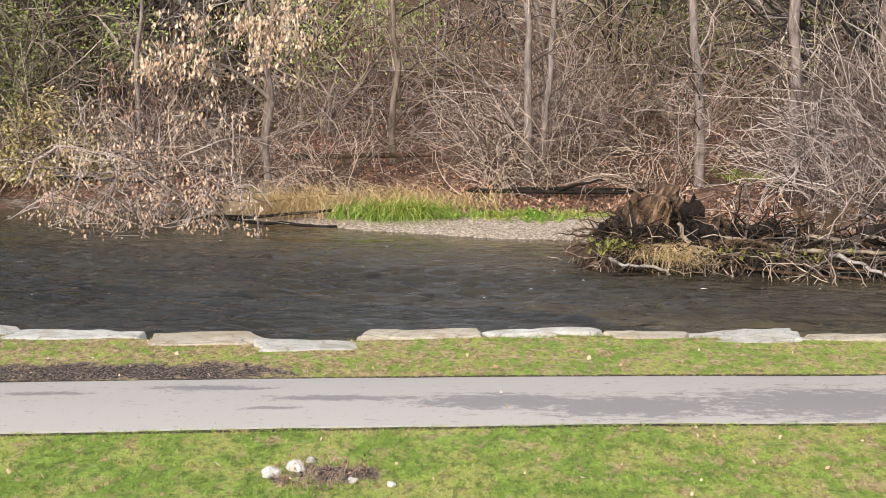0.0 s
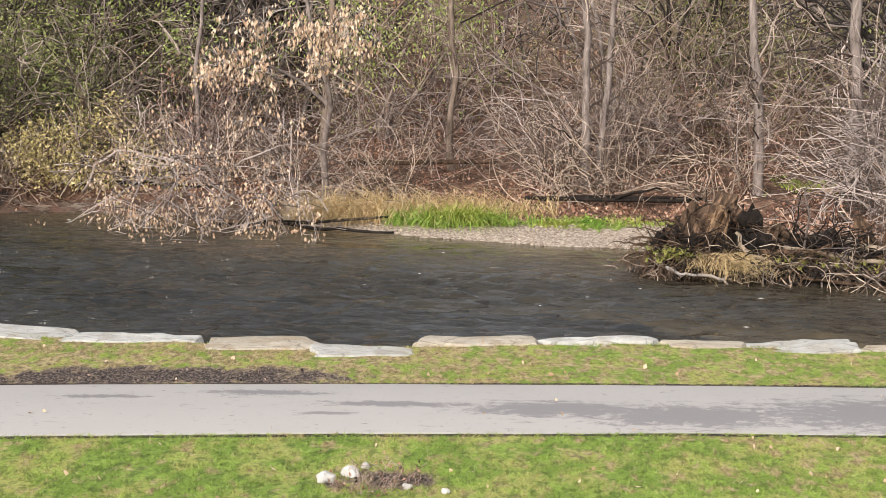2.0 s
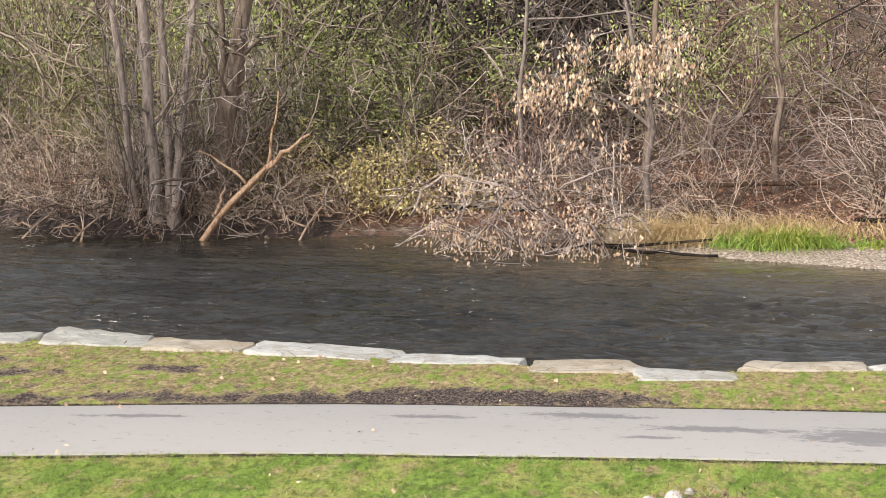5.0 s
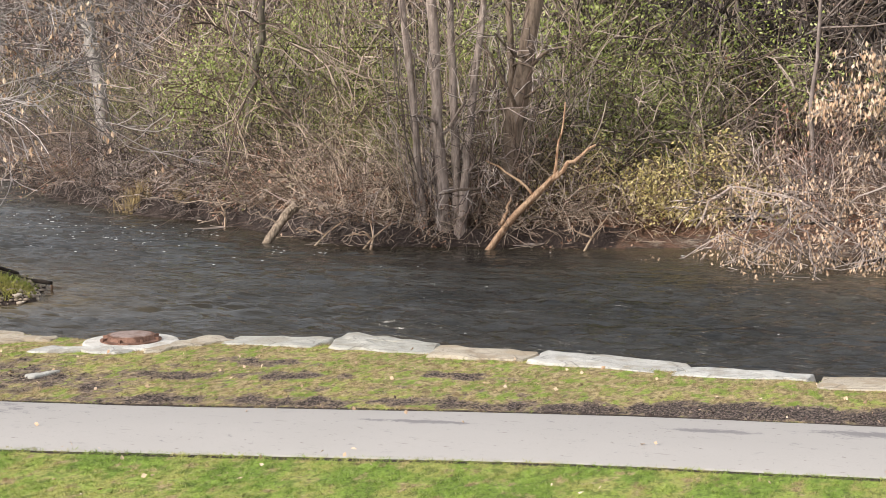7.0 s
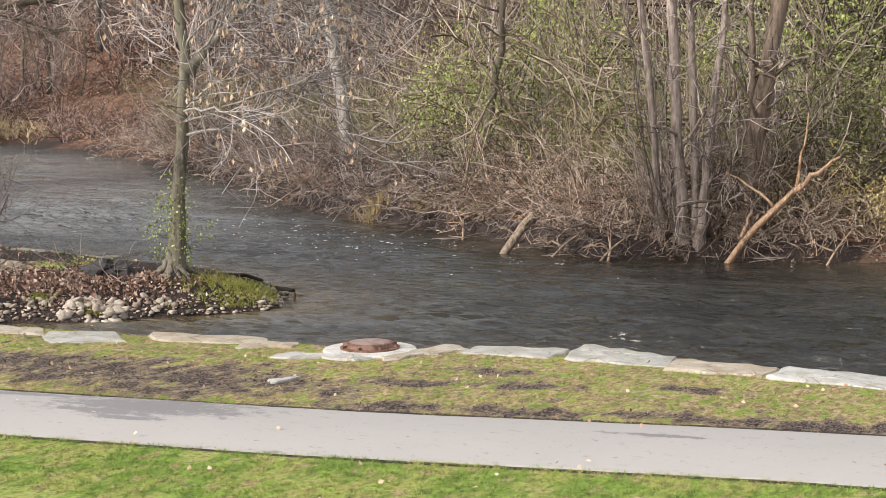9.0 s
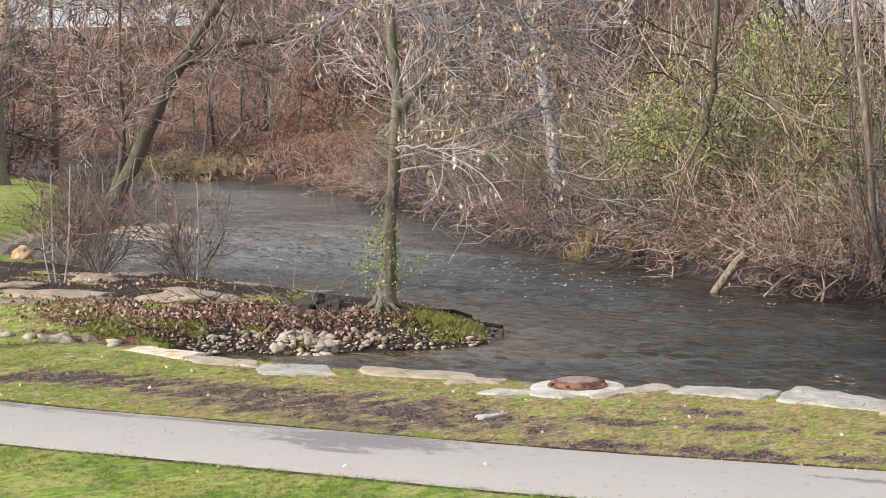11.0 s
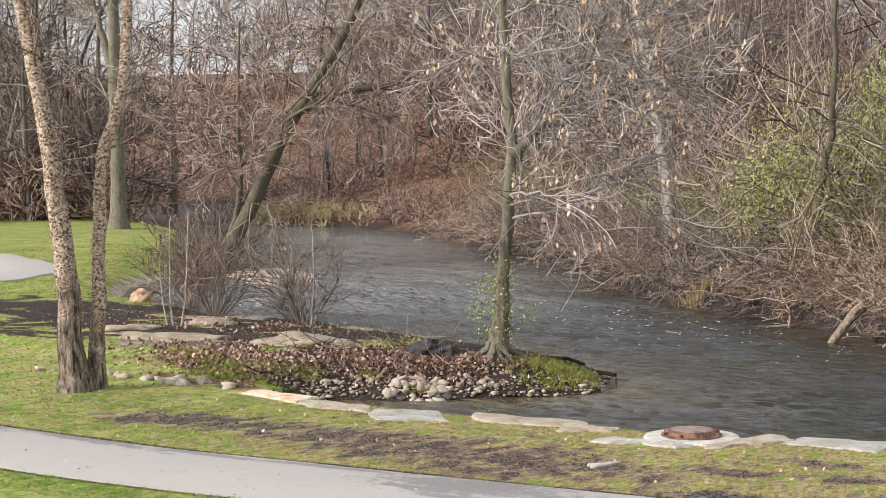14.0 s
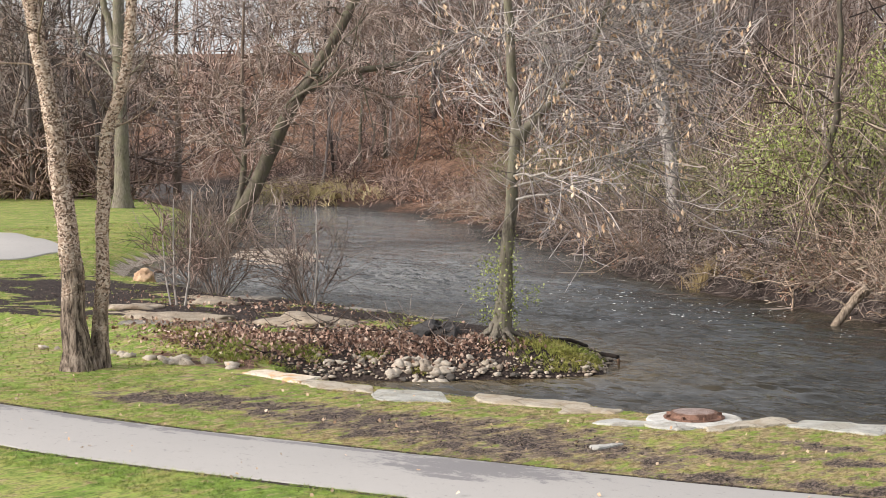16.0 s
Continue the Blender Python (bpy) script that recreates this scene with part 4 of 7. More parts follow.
def build_manhole():
    e = thing("manhole", "rust-brown iron manhole in a round concrete collar at the water's edge", "manhole", at=pose(-14.47, 22.0, 0))
    part("collar", from_bm("collar", turned([(0.74, -0.7), (0.745, 0.01), (0.73, 0.035), (0.70, 0.042), (0.44, 0.046), (0.40, 0.03)]), False), CONCRETE, e, "pale concrete ring")
    part("iron_frame", from_bm("iron_frame", turned([(0.47, 0.04), (0.475, 0.066), (0.455, 0.07), (0.41, 0.075), (0.375, 0.125), (0.365, 0.138), (0.33, 0.142), (0.325, 0.13)]), False), IRON, e)
    lid = part("lid", from_bm("lid", turned([(0.325, 0.11), (0.325, 0.141), (0.315, 0.146), (0.2, 0.149), (0.05, 0.15)]), False), IRON_TOP, e, "flat worn iron lid")
    rib = bmesh.new()
    bmesh.ops.create_cube(rib, size=1, matrix=Matrix.Translation((0.425, 0, 0.088)) @ Matrix.Diagonal((0.07, 0.03, 0.045, 1)))
    me = from_bm("rib", rib, False)
    for k in range(8):
        part("rib", me, IRON, e).matrix_basis = pose(0, 0, 0, 0, 0, 45 * k + 10)


build_slabs()
build_manhole()


# ---- plants ----
def bank_point(x, d):
    """A place d metres behind the far bank, abreast of x along it."""
    p = np.array(FAR, float)
    i = int(np.clip(np.searchsorted(p[:, 0], x) - 1, 0, len(p) - 2))
    f = (x - p[i, 0]) / (p[i + 1, 0] - p[i, 0])
    q = p[i] * (1 - f) + p[i + 1] * f
    t = p[min(i + 2, len(p) - 1)] - p[max(i - 1, 0)]
    t = t / np.linalg.norm(t)
    return q + d * np.array([-t[1], t[0]])


def ring_starts(rng, n, spreadr, out, length, rad):
    a = rng.uniform(0, 2 * np.pi, n)
    P = np.stack([np.cos(a), np.sin(a), 0 * a], 1) * rng.uniform(0, spreadr, (n, 1)) - [0, 0, 0.12]
    D = np.stack([np.cos(a) * out, np.sin(a) * out, np.ones(n)], 1) + rng.normal(0, 0.15, (n, 3))
    return P, D, length * rng.uniform(0.65, 1.15, n), rad * rng.uniform(0.6, 1.2, n)


def bush(seed, label, tall, stems, out, droop, mat, forks=(5, 3), leaf=None, nleaf=0, size=0.06, rad=0.024, hang=0.3, name="bush", thin=0.011, spread=0.05, bunch=1, wob=0.33, base=0.45):
    rng = np.random.default_rng(seed)
    P, D, L, R = ring_starts(rng, stems, base, out, tall, rad)
    lv = [dict(k=7, wob=wob, up=-droop, tip=0.45, n=forks[0], ang=(20, 60), ratio=(0.3, 0.6), thin=0.8, start=0.2),
          dict(k=5, wob=1.1 * wob, up=-droop * 0.5, tip=0.5, n=forks[1], ang=(20, 70), ratio=(0.3, 0.65), thin=0.85, start=0.1),
          dict(k=3 if label else 2, wob=0.35, up=0.02, tip=0.6)]
    g = grow(rng, P, D, L, R, lv)
    if not label:
        return joined([tubes(p, np.maximum(r, lo), 3) for (p, r), lo in zip(g, (0.012, thin, thin * 0.8))])
    e = thing(name, label, "bush")
    V, Q = tubes(g[0][0], np.maximum(g[0][1], min(0.012, thin)), 3)
    nv, nq = len(V) // stems, len(Q) // stems
    for k in range(stems):
        part("stem", solid("stem", V[k * nv:(k + 1) * nv], Q[:nq]), mat, e)
    V, Q = joined([tubes(p, np.maximum(r, lo), 3) for (p, r), lo in zip(g[1:], (thin, thin * 0.8))])
    tagged(part("crown", solid("crown", V, Q), mat, e), kind="stuff")
    if leaf:
        tagged(part("foliage", leaves_mesh("foliage", rng, leaf_points(rng, g[-1], nleaf, spread, bunch), size, hang), leaf, e), kind="stuff")
    return e


def stamped(shapes, poses_):
    """One mesh out of many set-down copies."""
    out = []
    for k, m in enumerate(poses_):
        V, Q = shapes[k % len(shapes)]
        a = np.array(m)
        out.append((V @ a[:3, :3].T + a[:3, 3], Q))
    return joined(out)


def spine_path(points, n=14):
    p = np.array(points, float)
    s = np.linspace(0, 1, len(p))
    u = np.linspace(0, 1, n)
    q = np.stack([np.interp(u, s, p[:, k]) for k in range(3)], 1)
    for _ in range(2):
        q[1:-1] = 0.25 * q[:-2] + 0.5 * q[1:-1] + 0.25 * q[2:]
    return q


def tree(seed, label, spines, barkm, twigm, levels, first=6, from_u=0.35, reach=(1.5, 3.0), ang=(35, 75), leaf=None, nleaf=0, size=0.08, hang=0.6, flare=1.5, name="tree", category="tree", at=None, side_bias=None, brad=0.3, own_limbs=False, thin=0.008, limbm=None, bunch=4, loose=0.08):
    """A tree from its trunk lines (points, foot radius, tip radius), with limbs, twigs and any leaves as parts."""
    rng = np.random.default_rng(seed)
    e = thing(name, label, category, at=at) if label else None
    allp, raw = [], []
    for pts, r0, r1 in spines:
        q = spine_path(pts, 18)
        u = np.linspace(0, 1, 18)
        rad = (r0 + (r1 - r0) * u) * (1 + (flare - 1) * np.exp(-u * 22))
        q = q + rng.normal(0, min(0.02, 0.16 * r0), q.shape) * (u[:, None] > 0.08)
        ns = 12 if label else 6
        V, Q = tubes(q[None], rad[None], ns)
        ang_noise = 1 + 0.07 * np.sin(V[:, 2:3] * 9 + V[:, :1] * 30) + rng.normal(0, 0.02, (len(V), 1))
        centre = np.repeat(q, ns, 0)
        V = centre + (V - centre) * ang_noise
        raw.append((V, Q))
        if e:
            part("trunk", solid("trunk", V, Q), barkm[len(raw) - 1] if isinstance(barkm, tuple) else barkm, e)
        n = first
        uu = rng.uniform(from_u, 1.0, n)
        P = np.stack([np.interp(uu, u, q[:, k]) for k in range(3)], 1)
        T = unit(np.stack([np.interp(uu, u, np.gradient(q[:, k])) for k in range(3)], 1))
        side = unit(np.cross(T, rng.normal(0, 1, (n, 3))))
        if side_bias is not None:
            side = unit(side + np.array(side_bias))
        a = np.radians(rng.uniform(*ang, n))[:, None]
        allp.append((P, np.cos(a) * T + np.sin(a) * side, rng.uniform(*reach, n) * (1.2 - 0.5 * uu), np.interp(uu, u, rad) * brad * rng.uniform(0.6, 1.2, n)))
    g = grow(rng, *[np.concatenate(c) for c in zip(*allp)], levels)
    if not e:
        return joined(raw + [tubes(p, np.maximum(r, thin), 3) for p, r in g])
    if own_limbs:
        for p, r in zip(*g[0]):
            part("limb", limbs_mesh("limb", [(p[None], r[None])], (6,)), limbm or barkm, e)
    V, Q = joined([tubes(p, np.maximum(r, thin), s) for (p, r), s in zip(g[1 if own_limbs else 0:], (4, 3, 3, 3))])
    tagged(part("crown", solid("crown", V, Q), twigm, e), kind="stuff")
    if leaf:
        tagged(part("foliage", leaves_mesh("foliage", rng, leaf_points(rng, g[-1], nleaf, loose, bunch), size, hang), leaf, e), kind="stuff")
    return e


CROWN = [dict(k=8, wob=0.2, up=0.03, tip=0.35, n=6, ang=(25, 60), ratio=(0.35, 0.6), thin=0.8, start=0.2),
         dict(k=5, wob=0.25, up=0.0, tip=0.4, n=5, ang=(25, 60), ratio=(0.35, 0.6), thin=0.8, start=0.15),
         dict(k=4, wob=0.28, up=-0.02, tip=0.5, n=3, ang=(25, 60), ratio=(0.4, 0.7), thin=0.85, start=0.2),
         dict(k=3, wob=0.3, up=0.0, tip=0.6)]
SPARSE = [dict(CROWN[0], n=5), dict(CROWN[1], n=4), dict(CROWN[3])]


def woods():
    rng = np.random.default_rng(21)
    kinds = {
        "grey": [bush(100 + k, "bare grey-brown thicket bush on the river bank", 2.6 + 0.4 * k, 10, 0.45, 0.10, TWIG_GREY) for k in range(3)],
        "tan": [bush(110 + k, "bare tan bramble arching over the river bank", 2.3 + 0.4 * k, 11, 0.8, 0.2, TWIG_TAN, (5, 3), LEAF_LITTER, 300, 0.11, spread=0.15, bunch=5) for k in range(3)],
        "red": [bush(120 + k, "bare reddish-brown thicket bush among fallen leaves", 2.5 + 0.5 * k, 10, 0.4, 0.06, TWIG_RED, (5, 3), LEAF_LITTER, 240, 0.11, spread=0.15, bunch=5) for k in range(2)],
        "green": [bush(130 + k, "thicket bush with small yellow-green leaves", 3.4 + 0.6 * k, 9, 0.35, 0.04, TWIG_OLIVE, (5, 3), LEAF_GREEN, 3400, 0.047, spread=0.24, bunch=9) for k in range(2)],
        "leafy": [bush(135, "thicket bush still full of fresh green leaves", 3.4, 10, 0.35, 0.02, TWIG_OLIVE, (5, 3), LEAF_SHOOT, 5200, 0.062, spread=0.22, bunch=7)],
        "buff": [bush(115 + k, "bare buff bramble drooping over the water's edge", 2.0 + 0.4 * k, 12, 0.9, 0.24, TWIG_BUFF, (5, 3), LEAF_LITTER, 200, 0.09, spread=0.15, bunch=5) for k in range(2)],
        # darker copy of the grey bush: shade among the thickets as colour
        "dark": [bush(150 + k, "bare thicket bush coloured dark for shade in the wood", 2.8 + 0.5 * k, 10, 0.4, 0.05, TWIG_DARK) for k in range(2)],
        "yellow": [bush(140, "thicket bush with yellowing leaves", 2.4, 9, 0.6, 0.1, TWIG_TAN, (5, 3), LEAF_YELLOW, 2300, 0.095, spread=0.18, bunch=7)],
    }
    used = set()

    def put(kind, x, d, scale=None, lift=0.0):
        src = kinds[kind][rng.integers(len(kinds[kind]))]
        p = bank_point(x, d)
        z = height(*p)
        s = scale or rng.uniform(0.8, 1.25)
        m = pose(p[0], p[1], z + lift, rng.normal(0, 5), rng.normal(0, 5), rng.uniform(0, 360)) @ Matrix.Diagonal((s, s, s * rng.uniform(0.85, 1.2), 1))
        if src.name not in used:
            used.add(src.name)
            src.matrix_basis = m
        else:
            c = copy_thing(src, Matrix())
            c.matrix_basis = m

    def row(x0, x1, d, gap, mix, scale=(0.8, 1.25), jit=0.6):
        x = x0
        while x < x1:
            k = mix[rng.integers(len(mix))]
            put(k, x + rng.normal(0, 0.3), max(0.3, d + rng.normal(0, jit)), rng.uniform(*scale))
            x += gap * rng.uniform(0.7, 1.3) * (1 + max(0.0, (-30 - x)) * 0.012)

    row(-64, -24.0, 1.15, 1.1, ["dark", "tan", "dark", "grey"], (0.65, 0.95), 0.25)
    row(-24, -13.0, 1.25, 1.5, ["buff", "tan", "tan"], (0.6, 0.85), 0.25)
    row(-66, -24, 2.3, 1.4, ["tan", "grey", "dark", "tan"], (0.8, 1.15), 0.4)
    row(-24, -13, 2.3, 1.7, ["tan", "buff", "tan"], (0.7, 1.0), 0.4)
    row(-32, -25, 7, 2.4, ["green"], (1.4, 1.8))
    for x, d, s in ((-24.2, 6.5, 2.0), (-26.3, 7.0, 1.9), (-22.6, 8.0, 2.1), (-12.6, 4.6, 1.6), (-11.3, 5.2, 1.6), (-13.6, 6.5, 1.8)):
        put("green", x, d, s)
    for x, d, s in ((-11.2, 1.5, 1.0), (-12.0, 2.0, 1.15), (-10.7, 2.4, 1.1), (-12.9, 2.2, 0.8)):
        put("yellow", x, d, s)
    row(-66, -23, 4.0, 1.5, ["tan", "grey", "dark", "green"], (0.95, 1.35))
    row(-15.5, -12, 3.0, 0.9, ["tan", "buff"], (0.7, 1.0), 0.5)
    row(-23, -13, 4.2, 1.9, ["tan", "grey", "green"], (0.9, 1.2))
    row(-9.5, -5.5, 3.6, 0.9, ["tan", "red", "grey"], (0.6, 0.9))
    row(6.6, 16, 5.0, 0.95, ["grey", "tan", "grey"], (0.9, 1.4), 0.9)
    row(5.5, 17, 9.0, 1.2, ["dark", "grey", "dark"], (1.1, 1.6), 0.8)
    row(-70, -9, 8.5, 1.9, ["dark", "red", "dark", "tan"], (0.7, 1.15), 1.0)
    row(-8, 16, 9.5, 3.0, ["dark", "tan", "grey"], (0.7, 1.0), 1.0)
    row(-70, -10, 5.5, 1.7, ["green", "dark", "tan", "green"], (1.0, 1.4))
    row(-30, -9, 12.5, 2.2, ["dark", "dark", "green", "grey"], (1.1, 1.6), 1.5)
    row(-8, 18, 14, 2.4, ["dark", "grey", "dark", "red"], (1.0, 1.5), 1.5)
    row(-30, 20, 18, 3.2, ["green", "grey", "green"], (1.4, 2.0), 2)
    for x, d, s in ((-14.2, 10.5, 2.0), (-13.2, 9.8, 2.1), (-12.2, 10.2, 2.1), (-26.8, 5.5, 1.6), (-29.5, 6.5, 1.8), (-7.5, 14.0, 1.8)):
        put("leafy", x, d, s)
    row(-48, -24, 4.5, 1.8, ["green", "grey", "tan"], (1.0, 1.4), 0.8)
    row(-46, -22, 8.5, 2.1, ["green", "grey"], (1.3, 1.7), 1.2)
    row(-20, -9.5, 8.0, 1.4, ["green", "green", "grey"], (1.2, 1.6), 1.2)

    # thickets too far off to count
    def far_row(x0, x1, d, gap, scale, jit):
        out, x = [], x0
        while x < x1:
            p = bank_point(x + rng.normal(0, 0.4), max(0.4, d + rng.normal(0, jit)))
            s = rng.uniform(*scale)
            out.append(pose(p[0], p[1], height(*p), rng.normal(0, 5), rng.normal(0, 5), rng.uniform(0, 360)) @ Matrix.Diagonal((s, s, s, 1)))
            x += gap * rng.uniform(0.7, 1.3)
        return out

    hill, deep, grove = [], [], []
    for d, gap, sc in ((1.5, 2.6, 0.7), (5, 3.4, 0.8), (9, 4.0, 0.9), (14, 4.6, 1.1), (20, 4.0, 1.6), (27, 4.2, 2.0), (35, 4.6, 2.5)):
        hill += far_row(-132, -62, d, gap, (sc * 0.8, sc * 1.3), 1.2)
    hill += far_row(-230, -130, 3, 3.4, (1.6, 2.4), 3) + far_row(-230, -130, 14, 4, (2.2, 3.2), 4)
    for d, gap, sc in ((24, 4.4, 2.0),):
        deep += [m for m in far_row(-64, 26, d, gap, (sc * 0.8, sc * 1.25), 2) if d > 24 or not -13 < m.translation.x < 6]
    for k in range(80):
        b, q = radians(rng.uniform(51.0, 60)), 112 + 60 * rng.uniform(0, 1) ** 1.5
        x, y = -q * math.sin(b), q * math.cos(b)
        if lie([(x, y)])[1][0] > 0.4:
            s = rng.uniform(1.0, 2.4)
            grove.append(pose(x, y, height(x, y), 0, 0, rng.uniform(0, 360)) @ Matrix.Diagonal((s, s, s, 1)))
    ridge = []
    for k in range(240):
        b, q = radians(rng.uniform(27, 60)), rng.uniform(112, 225)
        x, y = -q * math.sin(b), q * math.cos(b)
        _, off, over = lie([(x, y)])
        if off[0] > ((24 if b > 0.65 else 6) if over[0] else 2):
            s = rng.uniform(3.2, 5.4)
            ridge.append(pose(x, y, height(x, y) - 0.3, 0, 0, rng.uniform(0, 360)) @ Matrix.Diagonal((s, s, s * 1.2, 1)))
    tall = [bush(170 + k, "", 3.0, 6, 0.3, -0.02, None, (6, 3), rad=0.026, thin=0.0075, wob=0.2) for k in range(3)]
    # tall trees, crowns out of view, added to shade the wood below
    inner = []
    for k in range(56):
        p = bank_point(rng.uniform(-34, 22), rng.uniform(13, 40))
        s = rng.uniform(3.0, 4.6)
        inner.append(pose(p[0], p[1], height(*p) - 0.3, 0, 0, rng.uniform(0, 360)) @ Matrix.Diagonal((s, s, s * 1.2, 1)))
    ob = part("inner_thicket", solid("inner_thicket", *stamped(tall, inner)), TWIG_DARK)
    tagged(ob, "tall bare many-stemmed trees added to shade the deep wood", "thicket", kind="stuff")
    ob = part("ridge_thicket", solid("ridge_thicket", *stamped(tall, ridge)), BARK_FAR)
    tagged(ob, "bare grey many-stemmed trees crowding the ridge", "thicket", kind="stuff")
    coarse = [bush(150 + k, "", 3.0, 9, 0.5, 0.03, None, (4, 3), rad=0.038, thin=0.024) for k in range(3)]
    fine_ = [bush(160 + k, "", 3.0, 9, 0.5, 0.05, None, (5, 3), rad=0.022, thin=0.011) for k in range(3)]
    for name, label, spots_, m in (("hillside_thicket", "red-brown bare thicket covering the river bluff", hill, TWIG_RED), ("wood_thicket", "bare undergrowth coloured dark for shade deep in the wood", deep, TWIG_DARK), ("grove_thicket", "bare grey-red thicket beyond the lawn", grove, TWIG_RED)):
        ob = part(name, solid(name, *stamped(fine_ if name.startswith("wood") else coarse, spots_)), m)
        tagged(ob, label, "thicket", kind="stuff")

    # young trees
    protos = []
    for k in range(5):
        r2 = np.random.default_rng(300 + k)
        lean = r2.normal(0, 1.1, 2)
        H = 11.0
        pts = [(0, 0, -0.2)] + [(lean[0] * u ** 1.3 + r2.normal(0, 0.28), lean[1] * u ** 1.3 + r2.normal(0, 0.28), H * u) for u in (0.2, 0.4, 0.6, 0.8, 1.0)]
        protos.append(tree(300 + k, "slim bare woodland tree behind the river bank", [(pts, 0.05 + 0.018 * k, 0.02)], (BARK_GREY, BARK_DARK, BARK_BROWN)[k % 3], (TWIG_GREY, TWIG_DARK)[k % 2], [dict(CROWN[0], n=4), dict(CROWN[1], n=3), dict(CROWN[3])], 13, 0.15, (1.6, 3.4), (30, 70), thin=0.012))
    spots = []
    for x0, x1, d0, d1, n in ((-66, -18, 2.5, 14, 14), (-13, 18, 12, 16, 2), (-60, 24, 14, 36, 36), (-110, -60, 2, 20, 26)):
        for _ in range(n):
            spots.append((rng.uniform(x0, x1), rng.uniform(d0, d1)))
    for k, (x, d) in enumerate(spots):
        src = protos[k % len(protos)]
        p = bank_point(x, d)
        s = rng.uniform(0.8, 1.4)
        m = pose(p[0], p[1], height(*p), rng.normal(0, 3), rng.normal(0, 3), rng.uniform(0, 360)) @ Matrix.Diagonal((s, s, s, 1))
        if k < len(protos):
            src.matrix_basis = m
        else:
            copy_thing(src, Matrix()).matrix_basis = m
    # far woods, joined
    simple = [dict(k=5, wob=0.12, up=0.04, tip=0.35, n=3, ang=(25, 60), ratio=(0.35, 0.6), thin=0.8, start=0.2), dict(k=4, wob=0.16, up=0.0, tip=0.4, n=2, ang=(25, 60), ratio=(0.4, 0.7), thin=0.85, start=0.15), dict(k=2, wob=0.2, up=0.0, tip=0.6)]
    shapes = []
    for k in range(4):
        r2 = np.random.default_rng(350 + k)
        pts = [(0, 0, -0.3)] + [(r2.normal(0, 1.0) * u, r2.normal(0, 1.0) * u, 20 * u) for u in (0.25, 0.5, 0.75, 1.0)]
        shapes.append(tree(350 + k, "", [(pts, 0.085 + 0.04 * k, 0.04)], None, None, simple, 24, 0.08, (2.5, 6.5), (25, 70), thin=0.02))
    spots_ = []
    for x0, x1, d0, d1, n in ((-132, -62, 2, 26, 14), (-140, -35, 26, 62, 26), (-230, -118, 1, 40, 12), (-35, 25, 30, 60, 12)):
        for _ in range(n):
            p = bank_point(rng.uniform(x0, x1), rng.uniform(d0, d1))
            s = rng.uniform(0.6, 1.1)
            spots_.append(pose(p[0], p[1], height(*p), rng.normal(0, 3), rng.normal(0, 3), rng.uniform(0, 360)) @ Matrix.Diagonal((s, s, s, 1)))
    for m in grove[:20]:
        spots_.append(Matrix.Translation(m.translation) @ pose(0, 0, 0, 0, 0, rng.uniform(0, 360)))
    ob = part("far_woods", solid("far_woods", *stamped(shapes, spots_)), BARK_FAR)
    tagged(ob, "bare grey-brown trees standing close on the far hill", "woods", kind="stuff")


woods()


def litter():
    """Loose leaves on the far bank and the spit."""
    rng = np.random.default_rng(31)
    pts = []
    for n, x0, x1, d0, d1 in ((46000, -14, 14, 1.5, 18), (22000, -50, -12, 0.6, 7), (34000, -125, -55, 1.5, 30)):
        p = np.array([bank_point(x, d) for x, d in zip(rng.uniform(x0, x1, n // 4), d0 + (d1 - d0) * rng.uniform(0, 1, n // 4) ** 1.2)])
        p = np.repeat(p, 4, 0) + rng.normal(0, 0.25, (len(p) * 4, 2))
        z, d, far = lie(p)
        ok = far & (d > 0.8) & ~((p[:, 0] > -5.5) & (p[:, 0] < 6) & (d < 3.0))
        pts.append(np.column_stack([p, z + rng.uniform(0.005, 0.05, len(p))])[ok])
    pts = np.concatenate(pts)
    near = np.hypot(pts[:, 0], pts[:, 1]) < 62
    a = leaves_mesh("leaf_litter", rng, pts, np.where(near, 0.095, 0.17)[:, None], 0.0, 0.7)
    ob = part("leaf_litter", a, LEAF_LITTER)
    tagged(ob, "brown fallen leaves strewn over the wooded bank", "fallen leaves", kind="stuff")


litter()


